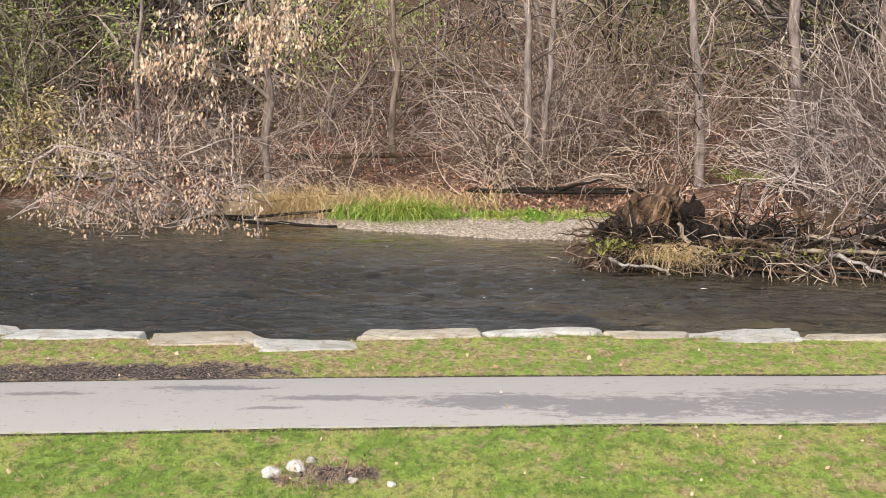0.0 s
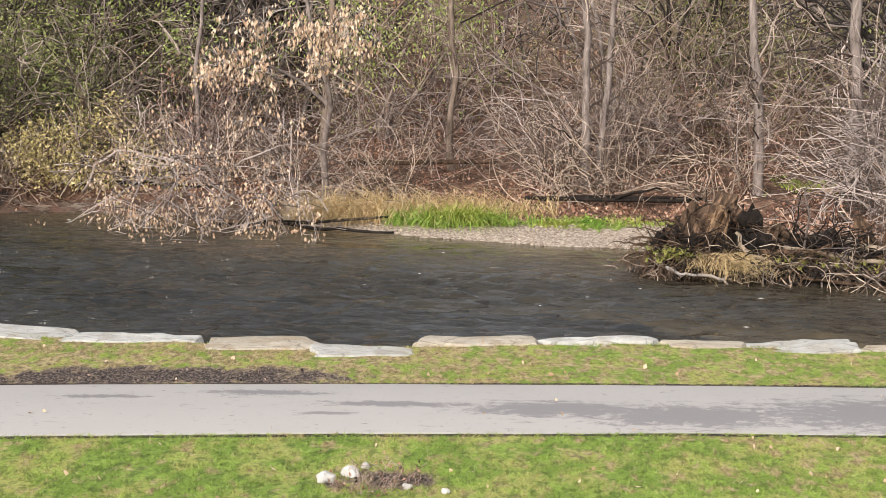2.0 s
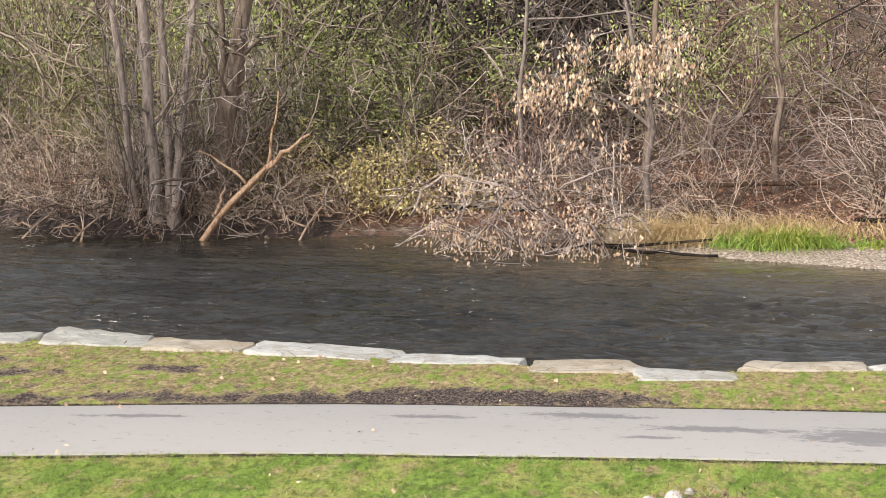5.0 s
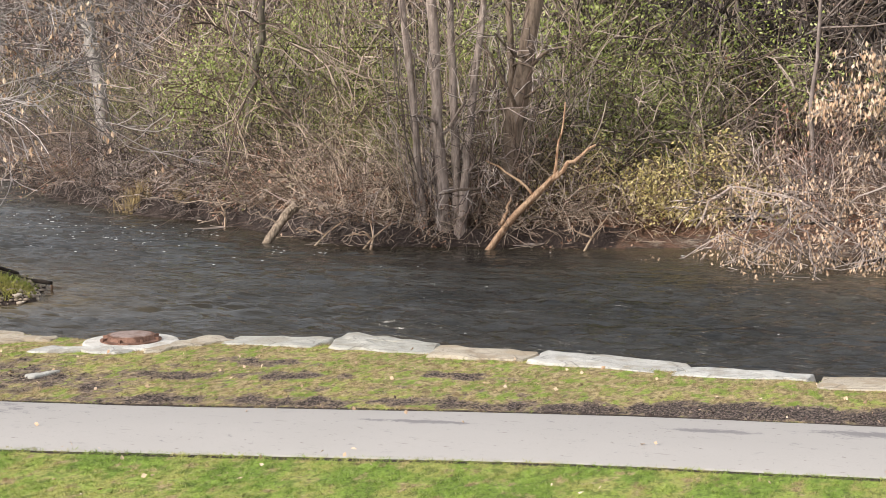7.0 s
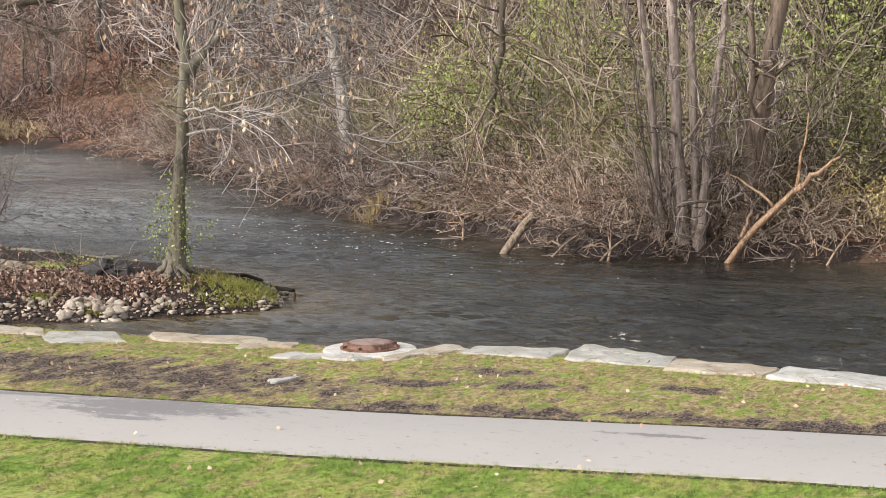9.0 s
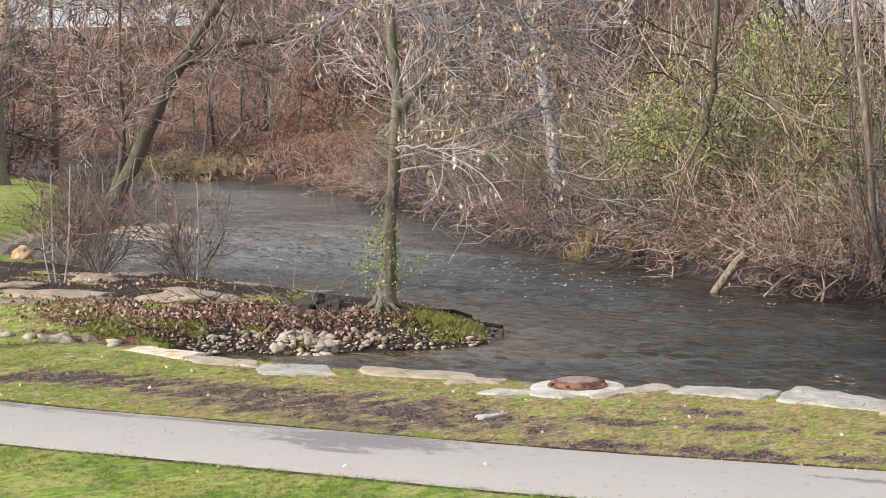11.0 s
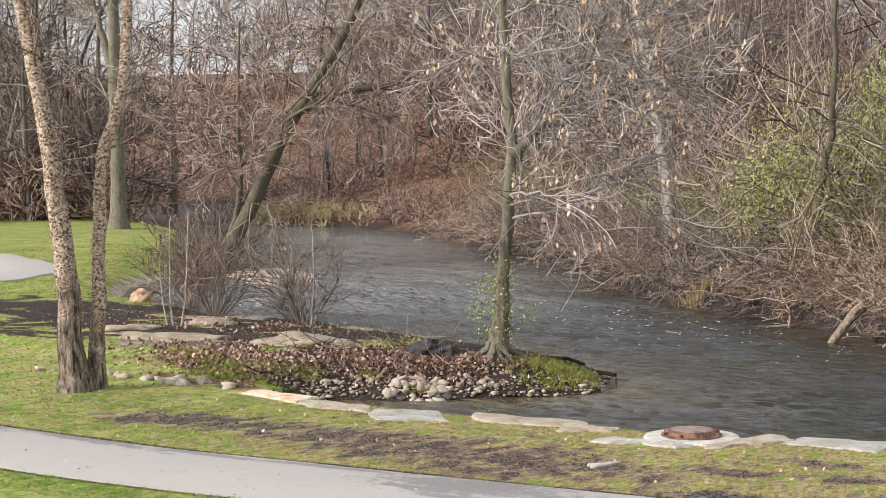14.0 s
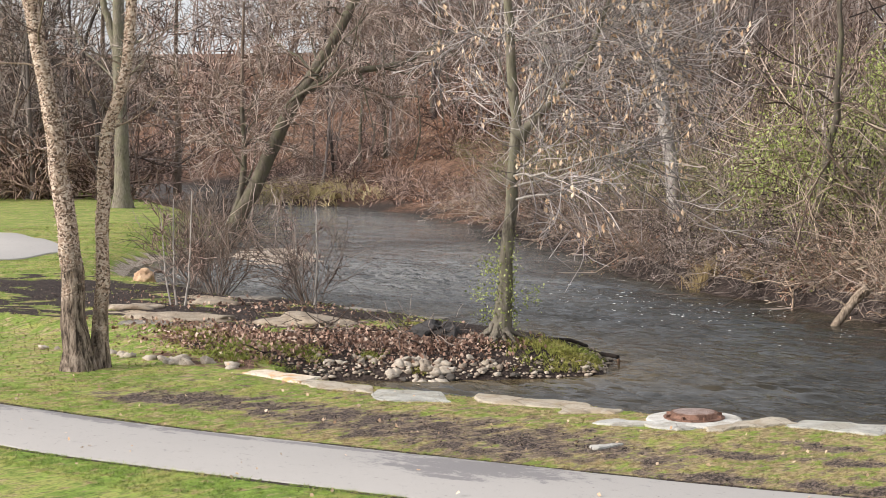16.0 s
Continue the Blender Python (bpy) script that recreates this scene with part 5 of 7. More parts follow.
# ---- lawn ----
def lawn():
    rng = np.random.default_rng(41)

    def scatter(n, x0, x1, y0, y1):
        p = np.column_stack([rng.uniform(x0, x1, n), rng.uniform(y0, y1, n)])
        z, d, far = lie(p)
        bare = np.maximum(np.minimum(1.8 * ovals(p, MULCH + SAND + SPIT_LEAF), 1), 0.6 * step(scuffed(p), 0.4, 0.9))
        yp = np.interp(-p[:, 0], -PATH_LINE[:300, 0], PATH_LINE[:300, 1])
        keep = (~far) & (d > np.where(p[:, 0] < -26, 0.25, 0.1)) & ((z > -0.08) | (p[:, 0] > -42)) & (rng.uniform(0, 1, n) > bare * 1.05)
        return np.column_stack([p, z - 0.004])[keep], yp

    p, _ = scatter(170000, -26, 8.5, 13, 23.9)
    yp = np.interp(-p[:, 0], -PATH_LINE[:300, 0], PATH_LINE[:300, 1])
    thick = mottle(p[:, :2], 0.5, 0.35, 4, 5.0)
    front, back = (p[:, 1] < yp - 2.5) & (thick > 0.36), (p[:, 1] > yp + 0.0) & (thick > 0.40)
    for name, label, pts, h, w, per in (("lawn_grass", "short bright green lawn in front of the path", p[front], 0.034, 0.010, 4), ("verge_grass", "thin worn grass between path and river", p[back], 0.026, 0.012, 3)):
        me = blades_mesh(name, rng, pts, h, w, 1.0, per, False)
        for key, val in (("dry", dried(pts)), ("wear", scuffed(pts))):
            me.attributes.new(key, "FLOAT", "POINT").data.foreach_set("value", np.repeat(val, per * 3).astype(np.float32))
        tagged(part(name, me, TURF), label, "grass", kind="stuff")
    n = 42000
    q = np.column_stack([rng.uniform(-40, 6, n), rng.uniform(15, 31, n)])
    m = np.maximum(0.6 * step(scuffed(q), 0.5, 1.0), ovals(q, MULCH))
    z, d, far = lie(q)
    q = np.column_stack([q, z + 0.006])[(rng.uniform(0, 1, n) < m) & (d > 0.2) & ((np.abs(along((PATH_LINE + 1.24 * PATH_SIDE)[:330:3].tolist(), q)) > 1.3))]
    ob = part("bare_crumbs", leaves_mesh("bare_crumbs", rng, q, 0.04, 0.0, 0.8), MULCH_BIT)
    tagged(ob, "dark crumbs of earth and bark on the bare patches", "mulch", kind="stuff")
    p, _ = scatter(60000, -66, -26, 15, 50)
    q = smooth_line(PATH_FAR, 420)
    gap = np.min(np.linalg.norm(p[:, None, :2] - (q + 1.24 * PATH_SIDE)[None, ::4], axis=2), axis=1)
    me = blades_mesh("far_lawn_grass", rng, p[gap > 1.45], 0.045, 0.03, 0.9, 2, False)
    me.attributes.new("dry", "FLOAT", "POINT").data.foreach_set("value", np.repeat(dried(p[gap > 1.45]), 6).astype(np.float32))
    ob = part("far_lawn_grass", me, TURF)
    tagged(ob, "bright lawn reaching along the river", "grass", kind="stuff")


lawn()


# ---- the far bank ----
def tube_part(name, pts, r0, r1, material, parent, sides=8, n=10, wob=0.0, rng=None, label=""):
    q = spine_path(pts, n)
    if wob:
        q[1:-1] += rng.normal(0, wob, (n - 2, 3))
    V, Q = tubes(q[None], np.linspace(r0, r1, n)[None], sides)
    if rng is not None:
        c = np.repeat(q, sides, 0)
        flute = np.tile(rng.normal(0, 0.13, sides), n)[:, None]
        V = c + (V - c) * (1 + flute + rng.normal(0, 0.09, (len(V), 1)))
    tops = [list(range(sides))[::-1], list(range(len(V) - sides, len(V)))]
    me = bpy.data.meshes.new(name)
    me.from_pydata(V.tolist(), [], [list(map(int, f)) for f in Q] + tops)
    for poly in me.polygons:
        poly.use_smooth = len(poly.vertices) == 4
    return part(name, me, material, parent, label)


def log(label, pts, r0, r1, material, seed, branches=(), name="fallen_log"):
    rng = np.random.default_rng(seed)
    e = thing(name, label, "log")
    tube_part("trunk", pts, r0, r1, material, e, 9, 12, r0 * 0.05, rng)
    for b, q0, q1 in branches:
        tube_part("branch", b, q0, q1, material, e, 6, 8, 0.03, rng)
    return e


def vines(host, seed, feet, tall, r):
    """Ropes of bare vine that climb round the trunks of a tree."""
    rng = np.random.default_rng(seed)
    for (x0, y0), (x1, y1) in feet:
        n, k = 9, 12
        u = np.linspace(0, 1, k)[None, :]
        ph, tw, top = rng.uniform(0, 6.28, (n, 1)), rng.normal(0, 2.5, (n, 1)), tall * rng.uniform(0.4, 1.0, (n, 1))
        rr = r * rng.uniform(0.5, 1.6, (n, 1)) * (1 + 0.5 * np.sin(u * 5 + ph))
        q = np.stack([x0 + (x1 - x0) * u + rr * np.cos(ph + tw * u), y0 + (y1 - y0) * u + rr * np.sin(ph + tw * u), -0.3 + top * u], -1) + rng.normal(0, 0.04, (n, k, 3))
        V, Q = tubes(q, np.repeat(rng.uniform(0.008, 0.02, (n, 1)), k, 1), 3)
        tagged(part("vine", solid("vine", V, Q), TWIG_GREY, host, "bare climbing vine"), kind="stuff")


def far_trees():
    up = 8.5
    e = tree(401, "clump of four grey trunks rising from one root on the bank", [
        ([(-16.8, 38.9, -0.3), (-16.95, 38.8, 2.5), (-17.25, 38.7, 5.8), (-17.5, 38.6, up)], 0.11, 0.07),
        ([(-16.3, 39.0, -0.3), (-16.4, 39.0, 2.5), (-16.55, 38.9, 5.8), (-16.6, 38.9, up)], 0.165, 0.11),
        ([(-16.0, 39.2, -0.3), (-16.05, 39.2, 2.5), (-16.15, 39.1, 5.8), (-16.3, 39.1, up)], 0.12, 0.08),
        ([(-15.85, 39.0, -0.3), (-15.7, 39.1, 1.8), (-15.4, 39.2, 4.5), (-15.1, 39.4, up)], 0.12, 0.07)], BARK_CLUMP, TWIG_GREY, SPARSE, 9, 0.1, (1.0, 2.4), (20, 80), own_limbs=True, flare=1.9)
    vines(e, 431, [((-16.8, 38.8), (-17.4, 38.6)), ((-16.3, 39.0), (-16.6, 38.9)), ((-15.85, 39.0), (-15.1, 39.4))], 6.5, 0.2)
    e = tree(402, "stout leaning brown tree trunk on the bank", [([(-15.05, 40.0, -0.2), (-14.95, 40.1, 1.6), (-14.6, 40.2, 3.8), (-14.2, 40.4, 6.5), (-13.9, 40.6, 9.5)], 0.27, 0.17),
                                                             ([(-15.0, 40.3, -0.1), (-15.15, 40.4, 1.7), (-15.0, 40.5, 4.0), (-15.2, 40.6, 7.0)], 0.14, 0.07)], BARK_BROWN, TWIG_GREY, SPARSE, 9, 0.12, (1.2, 2.6), (40, 85), own_limbs=True)
    vines(e, 432, [((-15.05, 39.9), (-14.3, 40.2)), ((-15.0, 40.2), (-15.2, 40.5))], 6.0, 0.3)
    tree(403, "tall pale-barked tree rising out of the thicket", [([(-34.0, 50.6, 0), (-34.2, 50.5, 3.1), (-34.55, 50.3, 5.8), (-34.85, 50.05, 8.2), (-35.1, 49.9, 9.8), (-35.5, 49.6, 15)], 0.27, 0.15)], BARK_PALE, TWIG_SILVER, SPARSE, 14, 0.3, (2, 4), (30, 70), own_limbs=True)
    tree(404, "bare tree with bunches of pale dry leaves over the river bank", [([(-4.4, 42.2, -0.1), (-4.5, 41.9, 1.2), (-4.2, 41.4, 2.4), (-4.6, 41.0, 3.6), (-4.9, 40.7, 5.4)], 0.09, 0.04), ([(-4.3, 41.5, 2.3), (-5.0, 41.2, 2.9), (-5.8, 40.9, 3.3), (-6.6, 40.6, 3.5)], 0.05, 0.02)], BARK_GREY, TWIG_SILVER, SPARSE, 9, 0.5, (1.1, 1.9), (45, 90),
         LEAF_DRY, 1500, 0.125, 0.9, own_limbs=True, side_bias=(0.0, -0.3, 0.1), bunch=14, loose=0.16)
    rng = np.random.default_rng(409)
    for x, y, r, lx in ((2.2, 44.0, 0.12, -0.35), (2.6, 44.4, 0.10, 0.55), (-1.4, 47.0, 0.10, -0.1), (8.6, 41.8, 0.17, -0.2), (11.2, 43.5, 0.2, 0.3), (-8.4, 46.2, 0.07, 0.2), (6.4, 42.2, 0.13, -0.45), (-5.0, 45.6, 0.11, 0.5)):
        z = height(x, y)
        pts = [(x, y, z - 0.2)] + [(x + lx * (h / 8) ** 1.4 + rng.normal(0, 0.10), y + rng.normal(0, 0.12), z + h) for h in (1.3, 2.6, 4.0, 6.0, 8.5)]
        tree(int(410 + 10 * x), "bare woodland tree standing in leaf litter and brambles", [(pts, r, r * 0.6)], (BARK_GREY, BARK_BROWN)[int(abs(x)) % 2], TWIG_OLIVE, SPARSE, 14, 0.15, (0.8, 2.2), (25, 75))


def dead_wood():
    z = WATER
    log("bleached dead trunk leaning out of the water against the bank", [(-15.05, 38.3, z - 0.3), (-14.9, 38.4, z - 0.12), (-14.5, 38.6, 0.2), (-14.1, 38.82, 0.65), (-13.7, 39.02, 1.05), (-13.4, 39.18, 1.38), (-13.3, 39.2, 1.5)], 0.105, 0.07, WOOD_SPLIT, 1,
        [([(-13.5, 39.1, 1.3), (-13.0, 39.3, 1.75), (-12.45, 39.5, 2.15)], 0.07, 0.03), ([(-13.4, 39.15, 1.4), (-13.3, 39.2, 2.0), (-13.15, 39.25, 3.2)], 0.05, 0.025), ([(-14.6, 38.6, 0.2), (-14.5, 38.8, 0.6), (-14.45, 38.9, 0.85)], 0.05, 0.02),
         ([(-13.9, 38.95, 0.95), (-14.5, 38.9, 1.5), (-15.1, 38.9, 1.75)], 0.04, 0.015)], name="leaning_log")
    log("weathered log butt jutting from the brush over the water", [(-20.8, 37.7, z - 0.2), (-20.6, 37.9, z + 0.2), (-20.45, 38.1, 0.1), (-20.3, 38.3, 0.35), (-20.15, 38.45, 0.55)], 0.095, 0.12, WOOD_WEATHERED, 2,
        [([(-20.3, 38.2, 0.3), (-20.0, 38.0, 0.55), (-19.6, 37.95, 0.6)], 0.035, 0.015), ([(-20.5, 38.0, 0.1), (-20.9, 37.9, 0.35), (-21.3, 37.9, 0.4)], 0.03, 0.012)])
    log("long black rotting log lying in the leaves", [(-4.2, 45.8, 0.5), (1.2, 46.6, 0.66), (4, 46.9, 0.68), (7.4, 47.3, 0.72)], 0.065, 0.05, WOOD_ROT, 3, [([(3.5, 46.8, 0.66), (4.6, 46.6, 0.9), (6.4, 46.8, 1.05)], 0.05, 0.03)])
    log("dark wet log lying behind the gravel bar", [(0.6, 41.5, 0.14), (2.2, 41.2, 0.18), (4.6, 41.3, 0.2)], 0.06, 0.045, WOOD_WET, 4, [([(2.8, 41.2, 0.2), (3.3, 41.0, 0.42), (3.9, 40.9, 0.5)], 0.05, 0.03)])
    log("dark wet log lying behind the gravel bar", [(1.6, 41.8, 0.15), (3.4, 41.6, 0.22), (5.0, 41.9, 0.2)], 0.075, 0.055, WOOD_WET, 5)
    log("dark rotting log on the leafy bank", [(-11.5, 42.2, 0.14), (-8.8, 42.0, 0.16), (-6.9, 41.6, 0.14)], 0.09, 0.06, WOOD_WET, 6)
    log("black branch stranded between water and gravel", [(-6.8, 38.9, -0.45), (-4.6, 38.6, -0.3), (-2.6, 39.0, -0.13)], 0.045, 0.03, WOOD_WET, 7, [([(-4.9, 38.6, -0.32), (-3.9, 38.0, -0.36), (-2.4, 37.75, -0.34)], 0.045, 0.03), ([(-5.6, 38.7, -0.3), (-5.2, 38.2, -0.2), (-4.3, 37.9, -0.2)], 0.035, 0.015)], name="stranded_branch")
    rng = np.random.default_rng(8)
    spots = [((-17.9, 37.9), 0.7, -40), ((-17.6, 37.8), 0.8, 130), ((-23.5, 40.9), 1.0, 200), ((-19.4, 38.2), 0.8, 20), ((-12.6, 39.3), 1.0, 60)]
    for (x, y), L, az in spots:
        a = radians(az)
        log("bleached broken branch trailing into the water", [(x, y - 0.4, WATER - 0.1), (x + 0.4 * L * math.cos(a) * 0.6, y + 0.1, WATER + 0.35 * L), (x + L * math.cos(a) * 0.8, y + 0.5, WATER + 0.8 * L)], 0.03, 0.014, WOOD_DEAD, int(100 * L + az),
            [([(x + 0.2 * L * math.cos(a), y, WATER + 0.3 * L), (x - 0.2, y - 0.2, WATER + 0.5 * L), (x - 0.5, y - 0.3, WATER + 0.45 * L)], 0.025, 0.01)], name="broken_branch")


def fallen_crown():
    """A crown fallen from the bank into the river, with pale dry leaves still on it."""
    rng = np.random.default_rng(55)
    e = thing("fallen_tree_crown", "fallen bare crown with pale dry leaves trailing in the river", "branch")
    n = 25
    P = np.column_stack([rng.uniform(-8.6, -4.6, n), rng.uniform(38.6, 40.0, n), rng.uniform(0.0, 0.75, n)])
    D = np.column_stack([rng.uniform(-0.7, 0.5, n), rng.uniform(-1.3, -0.4, n), rng.uniform(0.1, 0.9, n)])
    lv = [dict(k=9, wob=0.22, up=-0.15, tip=0.4, n=6, ang=(25, 70), ratio=(0.3, 0.6), thin=0.7, start=0.25), dict(k=5, wob=0.25, up=-0.10, tip=0.5, n=4, ang=(25, 70), ratio=(0.35, 0.6), thin=0.8, start=0.2), dict(k=3, wob=0.2, up=-0.05, tip=0.6)]
    g = grow(rng, P, D, rng.uniform(1.9, 4.4, n), rng.uniform(0.014, 0.032, n), lv)
    g = [(np.concatenate([p[..., :2], np.maximum(p[..., 2:], WATER - 0.04)], -1), r) for p, r in g]
    for p, r in zip(*g[0]):
        part("bough", limbs_mesh("bough", [(p[None], r[None])], (5,)), TWIG_GREY, e)
    V, Q = joined([tubes(p, np.maximum(r, 0.008), 3) for p, r in g[1:]])
    tagged(part("crown", solid("crown", V, Q), TWIG_GREY, e), kind="stuff")
    tube_part("bough", [(-9.9, 39.4, 0.2), (-9.4, 38.9, 1.1), (-8.6, 39.0, 1.3), (-7.6, 39.2, 1.05), (-6.6, 38.9, 0.5), (-5.9, 38.3, 0.0)], 0.035, 0.02, TWIG_GREY, e, 6, 14, 0.04, rng)
    tube_part("bough", [(-7.9, 39.2, 1.1), (-7.3, 38.3, 0.7), (-6.8, 37.2, 0.1), (-6.5, 36.2, -0.38)], 0.026, 0.014, TWIG_GREY, e, 6, 12, 0.04, rng)
    pts = leaf_points(rng, g[1], 2300, 0.13, 14)
    pts = pts[pts[:, 2] > WATER + 0.02]
    tagged(part("foliage", leaves_mesh("foliage", rng, pts, 0.09, 0.8, 0.6), LEAF_DRY, e, "pale tan dry leaves"), kind="stuff")


def tangle(name, label, material, seed, n, x0, x1, d0, d1, length, rad, droop, out, thin=0.007, leaf=None, nleaf=0, size=0.055, leaf_label="", bunch=10):
    """Loose arching stems too many to count."""
    rng = np.random.default_rng(seed)
    p = np.array([bank_point(x, d) for x, d in zip(rng.uniform(x0, x1, n), rng.uniform(d0, d1, n))])
    z = lie(p)[0]
    P = np.column_stack([p, z - 0.05])
    a = rng.uniform(0, 2 * np.pi, n)
    D = np.column_stack([np.cos(a), np.sin(a) - out, rng.uniform(0.7, 2.0, n)])
    lv = [dict(k=9, wob=0.34, up=-droop, tip=0.4, n=3, ang=(20, 60), ratio=(0.25, 0.5), thin=0.8, start=0.35), dict(k=4, wob=0.2, up=-0.05, tip=0.5)]
    g = grow(rng, P, D, length * rng.uniform(0.5, 1.3, n), rad * rng.uniform(0.6, 1.5, n), lv)
    g = [(np.concatenate([q[..., :2], np.maximum(q[..., 2:], WATER + 0.12)], -1), r) for q, r in g]
    V, Q = joined([tubes(q, np.maximum(r, thin), 3) for q, r in g])
    tagged(part(name, solid(name, V, Q), material), label, "brushwood", kind="stuff")
    if leaf:
        pts = leaf_points(rng, g[1], nleaf, 0.2, bunch)
        pts = pts[mottle(pts[:, [0, 2]], 3.0, 2.0, 3, 6.0) > 0.44]
        tagged(part("wood_foliage", leaves_mesh("wood_foliage", rng, pts, size, 0.3), leaf), leaf_label, "foliage", kind="stuff")


far_trees()
dead_wood()
fallen_crown()
tangle("bank_brushwood", "tan arching stems hanging over the water's edge", TWIG_TAN, 61, 400, -30, -12.5, 1.1, 2.6, 1.6, 0.013, 0.2, 0.5)
tangle("bank_brushwood", "pale broken stems heaped along the bank", TWIG_BUFF, 65, 240, -22, -13, 0.8, 1.7, 1.2, 0.015, 0.22, 0.6)
tangle("bank_brushwood", "tall tan stems leaning over the bank", TWIG_TAN, 74, 420, -25, -12.5, 1.2, 4.0, 3.0, 0.014, 0.1, 0.3)
tangle("bank_brushwood", "bare tan and grey stems crowding behind the fallen crown", TWIG_TAN, 75, 260, -10, -3.6, 1.6, 5.0, 2.6, 0.013, 0.12, 0.2)
tangle("bank_brushwood", "red-brown twigs heaped round the leaning dead trunk", TWIG_TAN, 76, 170, -17.0, -10.8, 0.4, 2.2, 1.4, 0.013, 0.2, 0.4)
# root colour also holds the shade below the overhanging brush
tangle("root_brushwood", "dark roots and twigs hanging down the undercut bank, its shade in their colour", TWIG_DARK, 71, 1150, -52, -16.5, 0.1, 1.0, 1.0, 0.012, 0.34, 0.7)
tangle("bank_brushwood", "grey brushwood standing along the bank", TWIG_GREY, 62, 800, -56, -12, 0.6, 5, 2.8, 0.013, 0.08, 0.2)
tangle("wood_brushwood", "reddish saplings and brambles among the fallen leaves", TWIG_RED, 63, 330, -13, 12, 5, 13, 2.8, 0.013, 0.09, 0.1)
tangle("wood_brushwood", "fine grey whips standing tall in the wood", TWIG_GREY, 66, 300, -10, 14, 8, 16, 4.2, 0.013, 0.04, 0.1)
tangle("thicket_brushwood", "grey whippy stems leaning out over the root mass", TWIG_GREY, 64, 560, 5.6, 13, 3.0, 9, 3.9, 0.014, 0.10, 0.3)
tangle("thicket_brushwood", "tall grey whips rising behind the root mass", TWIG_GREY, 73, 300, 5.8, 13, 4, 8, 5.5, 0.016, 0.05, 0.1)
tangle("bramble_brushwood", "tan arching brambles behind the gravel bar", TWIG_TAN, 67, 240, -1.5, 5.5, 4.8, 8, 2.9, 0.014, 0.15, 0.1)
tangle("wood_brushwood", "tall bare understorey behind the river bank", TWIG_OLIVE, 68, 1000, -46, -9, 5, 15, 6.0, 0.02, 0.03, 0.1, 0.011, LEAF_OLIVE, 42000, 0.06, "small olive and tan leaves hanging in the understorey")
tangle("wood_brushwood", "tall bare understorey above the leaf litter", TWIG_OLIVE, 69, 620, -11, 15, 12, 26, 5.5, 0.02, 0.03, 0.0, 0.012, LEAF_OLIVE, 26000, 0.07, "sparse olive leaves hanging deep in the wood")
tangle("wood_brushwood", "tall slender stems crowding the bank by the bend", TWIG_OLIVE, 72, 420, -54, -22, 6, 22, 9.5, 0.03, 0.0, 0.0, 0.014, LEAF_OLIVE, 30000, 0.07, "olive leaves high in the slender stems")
# stems darkened to give the wood a shaded interior
tangle("wood_brushwood", "crowded bare stems coloured dark for shade deep in the wood", TWIG_DARK, 70, 1100, -60, 26, 18, 40, 8.0, 0.03, 0.02, 0.0, 0.017, LEAF_OLIVE, 42000, 0.095, "dull green leaves far back in the wood")


def bar_plants():
    rng = np.random.default_rng(71)

    def patch(n, x0, x1, y0, y1):
        p = np.column_stack([rng.normal((x0 + x1) / 2, (x1 - x0) / 3.4, n), rng.normal((y0 + y1) / 2, (y1 - y0) / 3.2, n)])
        return np.column_stack([p, lie(p)[0] - 0.02])

    ob = part("bank_grass", arch_mesh("bank_grass", rng, patch(210, -2.3, 0.2, 38.75, 39.7), 0.72, 0.03, 0.75, 1.25, 1.05, (0.2, -0.6), 9), GRASS_LUSH)
    tagged(ob, "bright green grass clump on the gravel bar", "grass", kind="stuff")
    ob = part("low_grass", arch_mesh("low_grass", rng, np.concatenate([patch(240, 0.5, 3.5, 39.0, 39.9), patch(30, -1.3, -0.4, 38.9, 39.2), patch(90, 7.0, 9.0, 42.0, 44.5)]), 0.28, 0.03, 0.7, 0.9, 0.6, (0, -0.4), 7), GRASS_LUSH)
    tagged(ob, "low green growth along the gravel bar", "grass", kind="stuff")
    ob = part("straw_grass", arch_mesh("straw_grass", rng, np.concatenate([patch(190, -4.7, -2.0, 39.4, 40.4), patch(120, -2.6, 0.6, 40.2, 41.2)]), 1.15, 0.022, 0.8, 1.25, 1.15, (-0.5, -0.5), 8), GRASS_STRAW)
    tagged(ob, "dry straw-coloured grass drooping behind the gravel bar", "grass", kind="stuff")
    ob = part("reed_tuft", arch_mesh("reed_tuft", rng, np.concatenate([patch(420, -90, -81, 79.3, 81.6)]), 1.75, 0.06, 0.75, 1.15, 0.85, (0, -0.4), 7), GRASS_REED)
    tagged(ob, "tall straw-yellow reeds at the river bend", "grass", kind="stuff")
    ob = part("sedge_tuft", blades_mesh("sedge_tuft", rng, np.concatenate([patch(34, -28.9, -28.0, 43.5, 44.0), patch(14, -26.5, -26.1, 42.8, 43.1)]), 0.62, 0.022, 0.5, 7), GRASS_SEDGE)
    tagged(ob, "dry yellow sedge at the foot of the thicket", "grass", kind="stuff")


